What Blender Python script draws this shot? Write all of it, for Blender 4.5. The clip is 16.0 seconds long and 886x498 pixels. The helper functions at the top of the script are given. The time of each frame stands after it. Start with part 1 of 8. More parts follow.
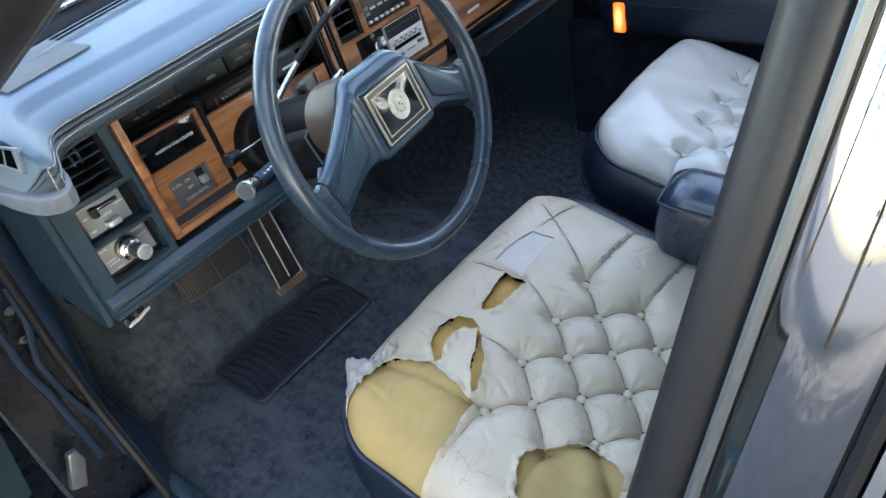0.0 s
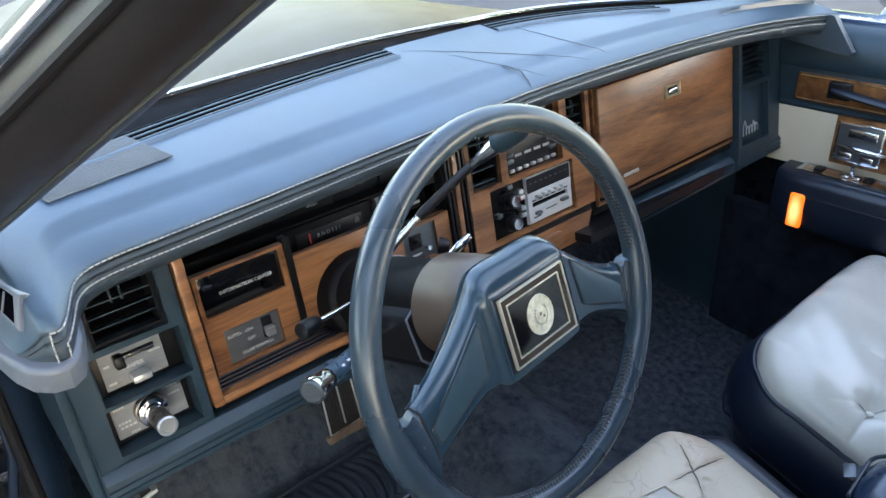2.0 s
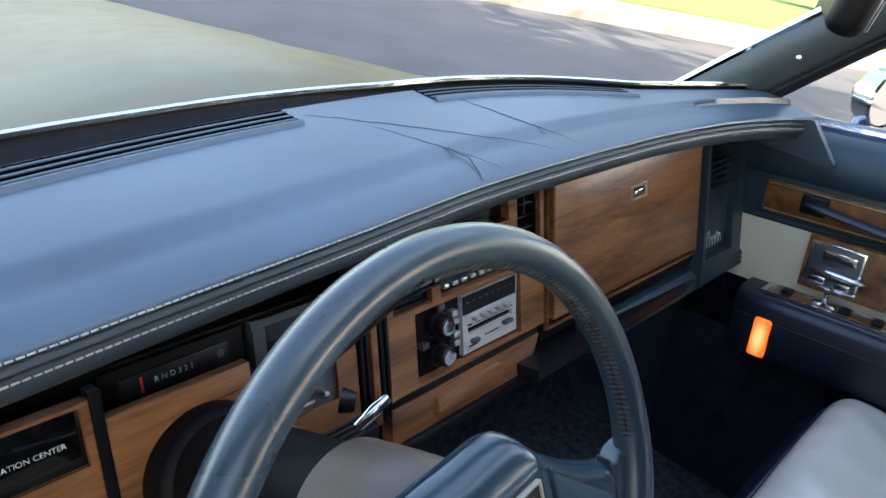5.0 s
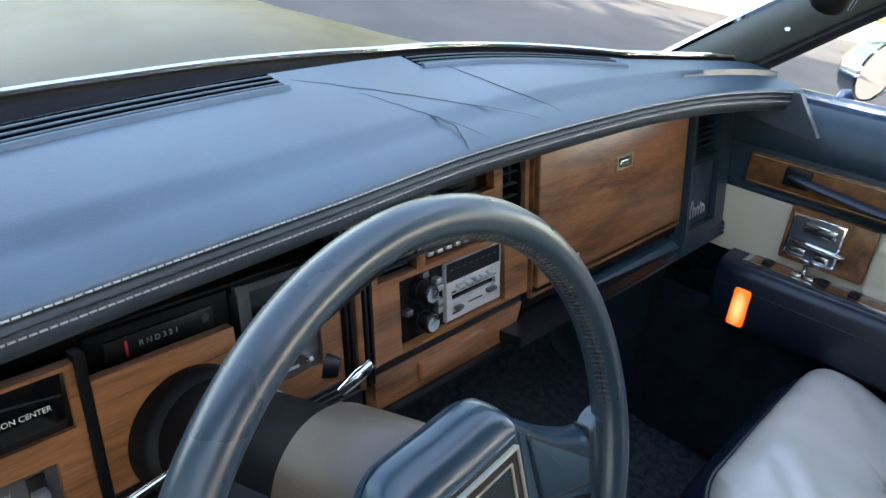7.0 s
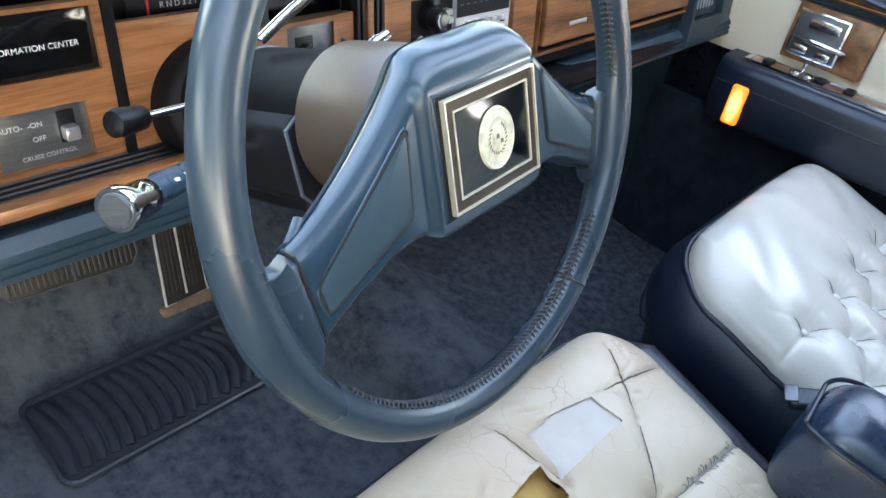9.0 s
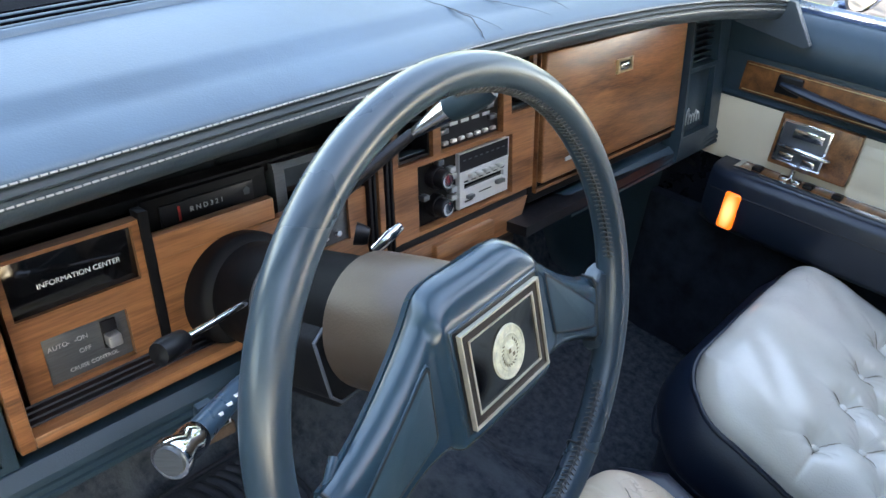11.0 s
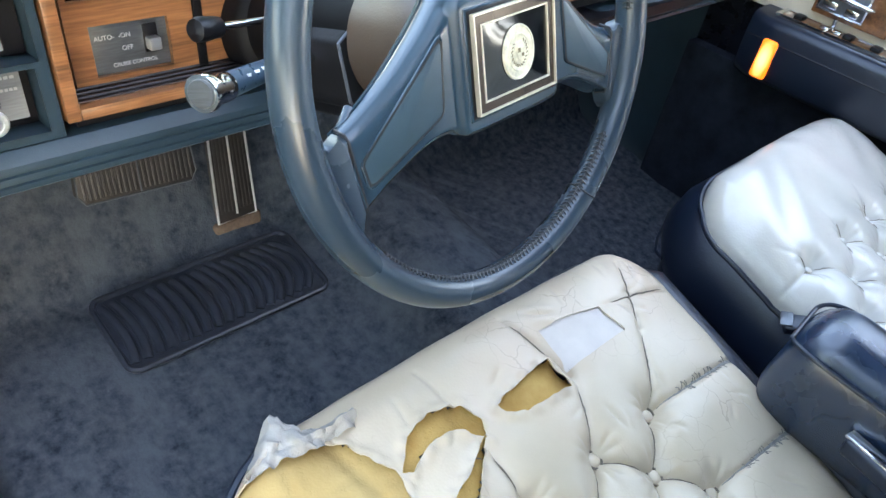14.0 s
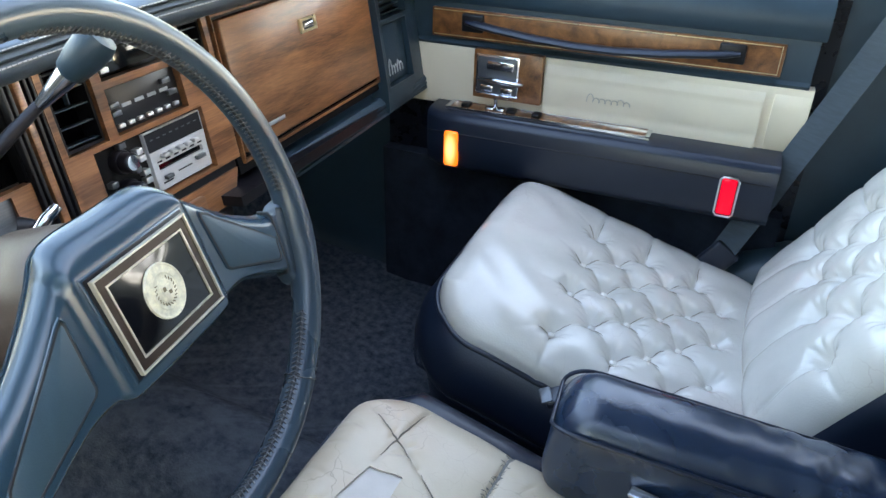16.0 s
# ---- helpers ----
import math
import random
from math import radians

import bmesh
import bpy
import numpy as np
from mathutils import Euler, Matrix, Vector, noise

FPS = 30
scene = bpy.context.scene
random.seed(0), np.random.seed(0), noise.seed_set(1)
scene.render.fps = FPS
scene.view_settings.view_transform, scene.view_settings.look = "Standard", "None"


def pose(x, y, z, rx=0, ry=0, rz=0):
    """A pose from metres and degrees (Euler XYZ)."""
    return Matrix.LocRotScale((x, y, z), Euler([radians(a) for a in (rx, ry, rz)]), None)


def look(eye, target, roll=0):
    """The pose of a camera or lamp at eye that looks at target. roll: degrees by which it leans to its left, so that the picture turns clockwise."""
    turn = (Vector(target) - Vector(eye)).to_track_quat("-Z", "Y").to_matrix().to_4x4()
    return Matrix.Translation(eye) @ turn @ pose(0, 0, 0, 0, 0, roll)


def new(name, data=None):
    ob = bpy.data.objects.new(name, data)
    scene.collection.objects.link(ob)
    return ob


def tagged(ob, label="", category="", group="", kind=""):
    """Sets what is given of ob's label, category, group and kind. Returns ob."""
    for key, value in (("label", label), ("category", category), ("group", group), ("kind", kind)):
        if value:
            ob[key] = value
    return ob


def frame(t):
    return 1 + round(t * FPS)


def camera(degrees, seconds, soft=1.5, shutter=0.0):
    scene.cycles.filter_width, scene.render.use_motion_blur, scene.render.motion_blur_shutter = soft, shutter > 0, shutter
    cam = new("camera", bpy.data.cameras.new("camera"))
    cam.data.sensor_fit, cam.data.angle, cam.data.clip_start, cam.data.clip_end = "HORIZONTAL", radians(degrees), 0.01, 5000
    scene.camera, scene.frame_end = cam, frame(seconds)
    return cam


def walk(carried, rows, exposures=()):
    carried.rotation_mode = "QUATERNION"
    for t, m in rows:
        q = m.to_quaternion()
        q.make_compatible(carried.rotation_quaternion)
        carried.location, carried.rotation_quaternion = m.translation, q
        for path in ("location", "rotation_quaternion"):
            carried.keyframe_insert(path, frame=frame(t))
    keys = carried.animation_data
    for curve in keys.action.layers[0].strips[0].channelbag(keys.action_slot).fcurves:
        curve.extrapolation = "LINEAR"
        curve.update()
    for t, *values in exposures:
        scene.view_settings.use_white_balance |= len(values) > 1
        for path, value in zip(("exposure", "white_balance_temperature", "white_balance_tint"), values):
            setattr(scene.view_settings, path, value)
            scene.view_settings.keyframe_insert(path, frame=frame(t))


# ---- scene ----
cam = camera(62.7, 16.0)
PATH = [
    (0, (-1.043, -0.831, 1.314), (0.099, 0.149, -0.003), -6.2),
    (0.5, (-1.061, -0.785, 1.314), (0.11, 0.196, 0.023), -3.1),
    (1, (-1.064, -0.661, 1.305), (0.24, 0.357, 0.181), 2.5),
    (1.5, (-0.986, -0.636, 1.293), (0.288, 0.461, 0.211), 4.0),
    (2, (-0.865, -0.589, 1.274), (0.255, 0.635, 0.157), 2.6),
    (2.5, (-0.852, -0.553, 1.253), (0.219, 0.693, 0.113), 3.3),
    (3, (-0.774, -0.463, 1.21), (0.35, 0.723, 0.058), 4.0),
    (3.5, (-0.727, -0.36, 1.179), (0.46, 0.787, 0.05), 8.9),
    (4, (-0.689, -0.361, 1.183), (0.611, 0.786, 0.187), 10.8),
    (4.5, (-0.682, -0.366, 1.183), (0.676, 0.759, 0.238), 10.6),
    (7, (-0.683, -0.37, 1.189), (0.686, 0.673, 0.17), 12.4),
    (7.5, (-0.726, -0.383, 1.149), (0.612, 0.63, 0.062), 13.9),
    (8, (-0.754, -0.415, 1.097), (0.552, 0.549, -0.072), 15.8),
    (8.5, (-0.763, -0.452, 1.061), (0.52, 0.429, -0.195), 18.1),
    (9, (-0.766, -0.458, 1.065), (0.524, 0.379, -0.214), 18.0),
    (9.5, (-0.757, -0.429, 1.12), (0.574, 0.437, -0.097), 15.9),
    (9.7, (-0.749, -0.426, 1.131), (0.601, 0.445, -0.06), 15.2),
    (11.8, (-0.818, -0.409, 1.18), (0.447, 0.593, -0.001), 12.8),
    (12, (-0.838, -0.418, 1.173), (0.39, 0.594, -0.039), 13.1),
    (12.5, (-0.865, -0.451, 1.134), (0.277, 0.577, -0.147), 13.8),
    (13, (-0.893, -0.491, 1.095), (0.208, 0.506, -0.244), 15.2),
    (13.5, (-0.885, -0.517, 1.082), (0.197, 0.421, -0.314), 16.9),
    (14, (-0.832, -0.532, 1.086), (0.355, 0.308, -0.287), 19.1),
    (14.5, (-0.796, -0.547, 1.095), (0.524, 0.171, -0.225), 19.8),
    (15, (-0.785, -0.546, 1.11), (0.637, 0.074, -0.153), 18.0),
    (15.5, (-0.744, -0.54, 1.126), (0.771, -0.003, -0.063), 14.4),
    (16, (-0.736, -0.542, 1.15), (0.873, -0.028, 0.078), 9.6),
]
EXPOSURES = [(0, 3.75, 7300, 10), (0.5, 3.85, 7450, 10), (1, 3.72, 7550, 10), (1.5, 3.62, 7500, 10), (2.5, 3.75, 7600, 10), (3.5, 3.6, 7700, 10), (4.5, 3.12, 7300, 10), (7, 3.22, 7450, 10), (7.5, 3.42, 7500, 10), (8, 3.92, 7800, 10), (8.5, 4.32, 8000, 10), (9, 4.32, 8000, 10), (9.7, 4.05, 7900, 10), (11.8, 3.78, 7600, 10), (12.5, 4.18, 7700, 10), (13.0, 4.55, 7800, 10), (13.5, 4.52, 7800, 10), (14.5, 4.32, 8100, 10), (16, 3.97, 7800, 10)]
walk(cam, [(t, look(eye, target, roll)) for t, eye, target, roll in PATH], EXPOSURES)

# ---- light ----
SUN_ELEV, SUN_ROT = 32.0, 168.5
world = bpy.data.worlds.new("sky")
scene.world = world
world.use_nodes = True
wn = world.node_tree
sky = wn.nodes.new("ShaderNodeTexSky")
sky.sky_type = "NISHITA"
sky.sun_disc = False
sky.sun_elevation, sky.sun_rotation = radians(SUN_ELEV), radians(SUN_ROT)
sky.air_density, sky.dust_density, sky.ozone_density = 1.0, 2.0, 1.0
wn.links.new(sky.outputs[0], wn.nodes["Background"].inputs[0])
wn.nodes["Background"].inputs[1].default_value = 0.15
sun_data = bpy.data.lights.new("sun", "SUN")
sun_data.energy, sun_data.angle, sun_data.color = 3.0, radians(0.6), (1.0, 0.93, 0.82)
sun = new("sun", sun_data)
_e, _r = radians(SUN_ELEV), radians(SUN_ROT)
sun.matrix_world = look((0, 0, 20), Vector((0, 0, 20)) - Vector((math.sin(_r) * math.cos(_e), math.cos(_r) * math.cos(_e), math.sin(_e))))

# ---- materials ----


def nodes_of(name):
    m = bpy.data.materials.new(name)
    m.use_nodes = True
    return m, m.node_tree, m.node_tree.nodes["Principled BSDF"]


def surface(name, col, rough=0.5, metal=0.0, var=0.15, scale=6.0, bump=0.0, bscale=200.0, col2=None, coat=0.0, stretch=(1, 1, 1), spec=0.5, rvar=0.08, wear=0.0):
    """Principled surface: colour varied at two scales, roughness varied, fine relief."""
    m, nt, b = nodes_of(name)
    L = nt.links.new
    tc = nt.nodes.new("ShaderNodeTexCoord")
    mp = nt.nodes.new("ShaderNodeMapping")
    mp.inputs["Scale"].default_value = stretch
    L(tc.outputs["Object"], mp.inputs[0])
    n1 = nt.nodes.new("ShaderNodeTexNoise")
    n1.inputs["Scale"].default_value, n1.inputs["Detail"].default_value, n1.inputs["Roughness"].default_value = scale, 6, 0.65
    L(mp.outputs[0], n1.inputs["Vector"])
    ramp = nt.nodes.new("ShaderNodeValToRGB")
    c2 = col2 or tuple(min(1, c * (1 + var)) for c in col)
    c1 = col if col2 else tuple(c * (1 - var) for c in col)
    ramp.color_ramp.elements[0].position, ramp.color_ramp.elements[1].position = 0.32, 0.68
    ramp.color_ramp.elements[0].color, ramp.color_ramp.elements[1].color = (*c1, 1), (*c2, 1)
    L(n1.outputs["Fac"], ramp.inputs[0])
    L(ramp.outputs[0], b.inputs["Base Color"])
    n3 = nt.nodes.new("ShaderNodeTexNoise")
    n3.inputs["Scale"].default_value, n3.inputs["Detail"].default_value = scale * 4, 4
    L(mp.outputs[0], n3.inputs["Vector"])
    rr = nt.nodes.new("ShaderNodeMapRange")
    rr.inputs["To Min"].default_value, rr.inputs["To Max"].default_value = max(0.02, rough - rvar), min(1, rough + rvar)
    L(n3.outputs["Fac"], rr.inputs["Value"])
    L(rr.outputs[0], b.inputs["Roughness"])
    b.inputs["Metallic"].default_value = metal
    b.inputs["Coat Weight"].default_value = coat
    b.inputs["Coat Roughness"].default_value = 0.15
    b.inputs["Specular IOR Level"].default_value = spec
    if bump:
        n2 = nt.nodes.new("ShaderNodeTexNoise")
        n2.inputs["Scale"].default_value, n2.inputs["Detail"].default_value = bscale, 3
        L(mp.outputs[0], n2.inputs["Vector"])
        bp = nt.nodes.new("ShaderNodeBump")
        bp.inputs["Strength"].default_value, bp.inputs["Distance"].default_value = bump, 0.001
        L(n2.outputs["Fac"], bp.inputs["Height"])
        L(bp.outputs[0], b.inputs["Normal"])
    return m


def leather(name, col, rough, grain=0.35, var=0.12, gscale=420.0, blotch=None, spec=0.5, crackle=0.0, stain=None):
    """Leather: cell grain, soft wrinkles, blotchy tint; old hide also shows a net of fine cracks and stains."""
    m, nt, b = nodes_of(name)
    L = nt.links.new
    tc = nt.nodes.new("ShaderNodeTexCoord")
    n1 = nt.nodes.new("ShaderNodeTexNoise")
    n1.inputs["Scale"].default_value, n1.inputs["Detail"].default_value = 7, 7
    L(tc.outputs["Object"], n1.inputs["Vector"])
    ramp = nt.nodes.new("ShaderNodeValToRGB")
    ramp.color_ramp.elements[0].position, ramp.color_ramp.elements[1].position = 0.3, 0.7
    ramp.color_ramp.elements[0].color = (*[c * (1 - var) for c in (blotch or col)], 1)
    ramp.color_ramp.elements[1].color = (*[min(1, c * (1 + var)) for c in col], 1)
    L(n1.outputs["Fac"], ramp.inputs[0])
    L(ramp.outputs[0], b.inputs["Base Color"])
    vor = nt.nodes.new("ShaderNodeTexVoronoi")
    vor.inputs["Scale"].default_value = gscale
    L(tc.outputs["Object"], vor.inputs["Vector"])
    n2 = nt.nodes.new("ShaderNodeTexNoise")
    n2.inputs["Scale"].default_value, n2.inputs["Detail"].default_value = 45, 6
    L(tc.outputs["Object"], n2.inputs["Vector"])
    add = nt.nodes.new("ShaderNodeMath")
    add.operation = "MULTIPLY_ADD"
    add.inputs[1].default_value = 0.5
    L(vor.outputs["Distance"], add.inputs[0])
    L(n2.outputs["Fac"], add.inputs[2])
    bp = nt.nodes.new("ShaderNodeBump")
    bp.inputs["Strength"].default_value, bp.inputs["Distance"].default_value = grain, 0.0006
    L(add.outputs[0], bp.inputs["Height"])
    L(bp.outputs[0], b.inputs["Normal"])
    rr = nt.nodes.new("ShaderNodeMapRange")
    rr.inputs["To Min"].default_value, rr.inputs["To Max"].default_value = rough - 0.08, rough + 0.1
    L(n1.outputs["Fac"], rr.inputs["Value"])
    L(rr.outputs[0], b.inputs["Roughness"])
    b.inputs["Specular IOR Level"].default_value = spec
    if crackle:
        warp = nt.nodes.new("ShaderNodeMix")
        warp.data_type = "RGBA"
        warp.inputs["Factor"].default_value = 0.06
        n3 = nt.nodes.new("ShaderNodeTexNoise")
        n3.inputs["Scale"].default_value, n3.inputs["Detail"].default_value = 14, 4
        L(tc.outputs["Object"], n3.inputs["Vector"])
        L(tc.outputs["Object"], warp.inputs["A"])
        L(n3.outputs["Color"], warp.inputs["B"])
        net = nt.nodes.new("ShaderNodeTexVoronoi")
        net.feature = "DISTANCE_TO_EDGE"
        net.inputs["Scale"].default_value = 34
        L(warp.outputs["Result"], net.inputs["Vector"])
        line = nt.nodes.new("ShaderNodeMapRange")
        line.inputs["From Min"].default_value, line.inputs["From Max"].default_value = 0.0, 0.022
        line.inputs["To Min"].default_value, line.inputs["To Max"].default_value = 1.0, 0.0
        L(net.outputs["Distance"], line.inputs["Value"])
        where = nt.nodes.new("ShaderNodeMapRange")
        where.inputs["From Min"].default_value, where.inputs["From Max"].default_value = 0.50, 0.68
        n4 = nt.nodes.new("ShaderNodeTexNoise")
        n4.inputs["Scale"].default_value, n4.inputs["Detail"].default_value = 11, 3
        L(tc.outputs["Object"], n4.inputs["Vector"])
        L(n4.outputs["Fac"], where.inputs["Value"])
        both = nt.nodes.new("ShaderNodeMath")
        both.operation = "MULTIPLY"
        L(line.outputs[0], both.inputs[0])
        L(where.outputs[0], both.inputs[1])
        amount = nt.nodes.new("ShaderNodeMath")
        amount.operation = "MULTIPLY"
        amount.inputs[1].default_value = crackle
        L(both.outputs[0], amount.inputs[0])
        # broad stains
        n5 = nt.nodes.new("ShaderNodeTexNoise")
        n5.inputs["Scale"].default_value, n5.inputs["Detail"].default_value = 5.5, 5
        L(tc.outputs["Object"], n5.inputs["Vector"])
        soil = nt.nodes.new("ShaderNodeMapRange")
        soil.inputs["From Min"].default_value, soil.inputs["From Max"].default_value = 0.50, 0.78
        soil.inputs["To Max"].default_value = 0.75
        L(n5.outputs["Fac"], soil.inputs["Value"])
        m1 = nt.nodes.new("ShaderNodeMix")
        m1.data_type = "RGBA"
        L(soil.outputs[0], m1.inputs["Factor"])
        L(ramp.outputs[0], m1.inputs["A"])
        m1.inputs["B"].default_value = (*(stain or col), 1)
        m2 = nt.nodes.new("ShaderNodeMix")
        m2.data_type = "RGBA"
        L(amount.outputs[0], m2.inputs["Factor"])
        L(m1.outputs["Result"], m2.inputs["A"])
        m2.inputs["B"].default_value = (0.26, 0.19, 0.13, 1)
        L(m2.outputs["Result"], b.inputs["Base Color"])
        sink = nt.nodes.new("ShaderNodeMath")
        sink.operation = "MULTIPLY_ADD"
        sink.inputs[1].default_value = -1.2
        L(amount.outputs[0], sink.inputs[0])
        L(add.outputs[0], sink.inputs[2])
        L(sink.outputs[0], bp.inputs["Height"])
    return m


def veneer(name, dark, light, tilt=0.0, rough=0.32):
    """Wood veneer with long grain and fine pores along x."""
    m, nt, b = nodes_of(name)
    L = nt.links.new
    tc = nt.nodes.new("ShaderNodeTexCoord")
    mp = nt.nodes.new("ShaderNodeMapping")
    mp.inputs["Scale"].default_value = (5, 42, 42)
    mp.inputs["Rotation"].default_value = (0, 0, radians(tilt))
    L(tc.outputs["Object"], mp.inputs[0])
    n0 = nt.nodes.new("ShaderNodeTexNoise")
    n0.inputs["Scale"].default_value, n0.inputs["Detail"].default_value, n0.inputs["Distortion"].default_value = 1.0, 5, 0.45
    L(mp.outputs[0], n0.inputs["Vector"])
    mp2 = nt.nodes.new("ShaderNodeMapping")
    mp2.inputs["Scale"].default_value = (30, 520, 520)
    mp2.inputs["Rotation"].default_value = (0, 0, radians(tilt))
    L(tc.outputs["Object"], mp2.inputs[0])
    n1 = nt.nodes.new("ShaderNodeTexNoise")
    n1.inputs["Scale"].default_value, n1.inputs["Detail"].default_value = 1.0, 3
    L(mp2.outputs[0], n1.inputs["Vector"])
    mix = nt.nodes.new("ShaderNodeMath")
    mix.operation = "MULTIPLY_ADD"
    mix.inputs[1].default_value = 0.45
    L(n1.outputs["Fac"], mix.inputs[0])
    L(n0.outputs["Fac"], mix.inputs[2])
    ramp = nt.nodes.new("ShaderNodeValToRGB")
    e = ramp.color_ramp.elements
    e[0].position, e[1].position = 0.5, 0.95
    e[0].color, e[1].color = (*dark, 1), (*light, 1)
    L(mix.outputs[0], ramp.inputs[0])
    L(ramp.outputs[0], b.inputs["Base Color"])
    bp = nt.nodes.new("ShaderNodeBump")
    bp.inputs["Strength"].default_value, bp.inputs["Distance"].default_value = 0.12, 0.0006
    L(n1.outputs["Fac"], bp.inputs["Height"])
    L(bp.outputs[0], b.inputs["Normal"])
    b.inputs["Roughness"].default_value = rough
    b.inputs["Coat Weight"].default_value, b.inputs["Coat Roughness"].default_value = 0.3, 0.2
    return m


def glow(name, col, strength):
    m, nt, b = nodes_of(name)
    b.inputs["Base Color"].default_value = (*col, 1)
    b.inputs["Emission Color"].default_value = (*col, 1)
    b.inputs["Emission Strength"].default_value = strength
    b.inputs["Roughness"].default_value = 0.25
    return m


def glass(name, tint=(1, 1, 1), rough=0.0):
    m, nt, b = nodes_of(name)
    b.inputs["Base Color"].default_value = (*tint, 1)
    b.inputs["Transmission Weight"].default_value = 1.0
    b.inputs["Roughness"].default_value = rough
    b.inputs["IOR"].default_value = 1.02
    return m


M_PAD = leather("blue_pad_vinyl", (0.041, 0.074, 0.108), 0.38, 0.30, 0.20, 600, spec=0.6)
# pad vinyl again, darker: the front edge's shade is in its colour
M_PADF = leather("pad_edge_vinyl_shaded", (0.034, 0.050, 0.066), 0.40, 0.3, 0.1, 500, spec=0.4)
M_CAP = surface("grey_cap_plastic", (0.11, 0.125, 0.15), 0.42, var=0.1, scale=20, bump=0.15, bscale=600)
M_BLUE = surface("blue_black_plastic", (0.018, 0.037, 0.052), 0.40, var=0.12, scale=14, bump=0.2, bscale=700, spec=0.4)
M_BLACK = surface("black_plastic", (0.006, 0.006, 0.008), 0.4, var=0.2, scale=20, bump=0.1, bscale=500, spec=0.3)
# near-black paint for the shade inside openings
M_VOID = surface("painted_cavity_black", (0.002, 0.002, 0.003), 1.0, var=0.1, spec=0.0)
M_GLOSS = surface("black_gloss_lens", (0.004, 0.004, 0.005), 0.08, var=0.1, scale=20, rvar=0.03)
M_DARKLENS = surface("smoky_lens", (0.009, 0.010, 0.013), 0.3, var=0.2, scale=30, rvar=0.05, spec=0.3)
M_GREYPLATE = surface("grey_metal_plate", (0.12, 0.13, 0.14), 0.35, 0.6, var=0.15, scale=60, stretch=(1, 12, 1), rvar=0.1)
M_SILVER = surface("brushed_silver", (0.62, 0.63, 0.63), 0.32, 0.85, var=0.08, scale=40, stretch=(1, 14, 1), rvar=0.1)
M_CHROME = surface("chrome", (0.75, 0.76, 0.78), 0.12, 1.0, var=0.05, scale=30, rvar=0.06)
M_GOLD = surface("gold_trim", (0.80, 0.70, 0.48), 0.3, 1.0, var=0.1, scale=60, rvar=0.08)
M_EMBLEM = surface("pale_gold_emblem", (0.72, 0.66, 0.48), 0.5, 0.0, var=0.25, scale=160, bump=0.5, bscale=500)
M_WOOD = veneer("walnut_veneer", (0.078, 0.029, 0.012), (0.375, 0.160, 0.066), 0)
M_WOODG = veneer("walnut_veneer_glove", (0.085, 0.034, 0.014), (0.36, 0.155, 0.062), 14)
M_WOODD = veneer("walnut_veneer_door", (0.07, 0.023, 0.008), (0.31, 0.125, 0.042), 0)
M_CREAM = leather("cream_leather", (0.572, 0.466, 0.340), 0.33, 0.30, 0.05, 380, (0.49, 0.395, 0.275), crackle=0.6, stain=(0.54, 0.375, 0.265))
M_WHITE = leather("white_leather", (0.61, 0.575, 0.51), 0.19, 0.30, 0.05, 380, (0.53, 0.49, 0.425), spec=0.8, crackle=0.22, stain=(0.60, 0.51, 0.455))
M_DOORCREAM = leather("cream_door_vinyl", (0.66, 0.57, 0.43), 0.45, 0.25, 0.05, 500)
M_FOAM = surface("tan_seat_foam", (0.40, 0.26, 0.090), 0.95, var=0.22, scale=9, bump=0.35, bscale=420, col2=(0.49, 0.34, 0.14))
M_FOAMD = surface("brown_seat_foam", (0.40, 0.21, 0.05), 0.95, var=0.22, scale=22, bump=0.5, bscale=420, col2=(0.54, 0.34, 0.105))
M_FLAP = surface("torn_cover_backing", (0.34, 0.32, 0.29), 0.9, var=0.12, scale=50, bump=0.6, bscale=700)
M_CLOTH = surface("white_lining_cloth", (0.58, 0.515, 0.455), 0.8, var=0.05, scale=40, bump=0.4, bscale=900)
M_NAVY = leather("navy_leather", (0.008, 0.014, 0.027), 0.33, 0.35, 0.15, 380)
M_NAVYARM = leather("navy_armrest_leather", (0.011, 0.024, 0.048), 0.25, 0.15, 0.2, 500, spec=0.9)
M_RIM = leather("blue_wheel_leather", (0.027, 0.046, 0.064), 0.27, 0.07, 0.15, 900, spec=0.6)
M_HUB = leather("blue_hub_vinyl", (0.019, 0.045, 0.066), 0.23, 0.08, 0.12, 900, spec=0.7)
M_SPOKE = surface("slate_spoke_panel", (0.032, 0.065, 0.086), 0.42, var=0.08, scale=20, bump=0.15, bscale=900)
M_RUBBER = surface("black_rubber_mat", (0.017, 0.021, 0.030), 0.36, var=0.3, scale=20, bump=0.1, bscale=300)
M_PEDAL = surface("worn_brown_rubber", (0.024, 0.019, 0.018), 0.55, var=0.35, scale=40, bump=0.3, bscale=300)
M_RUST = surface("rusty_heel", (0.150, 0.095, 0.065), 0.75, var=0.4, scale=60, bump=0.5, bscale=300)
M_BOOT = surface("brown_grey_collar", (0.085, 0.058, 0.042), 0.40, var=0.06, scale=30, bump=0.2, bscale=500)
M_TEXT = surface("white_lettering", (0.75, 0.76, 0.76), 0.6, var=0.05)
M_RED = surface("red_pointer", (0.65, 0.04, 0.04), 0.5, var=0.05)
M_THREAD = surface("pale_thread", (0.34, 0.35, 0.36), 0.8, var=0.2, scale=200)
M_THREADD = surface("grey_thread", (0.22, 0.205, 0.185), 0.85, var=0.3, scale=200)
M_INK = surface("matt_black_fascia", (0.004, 0.004, 0.005), 0.55, var=0.2, scale=30, spec=0.15)
M_LACE = surface("dark_lacing", (0.010, 0.011, 0.013), 0.5, var=0.2, scale=200)
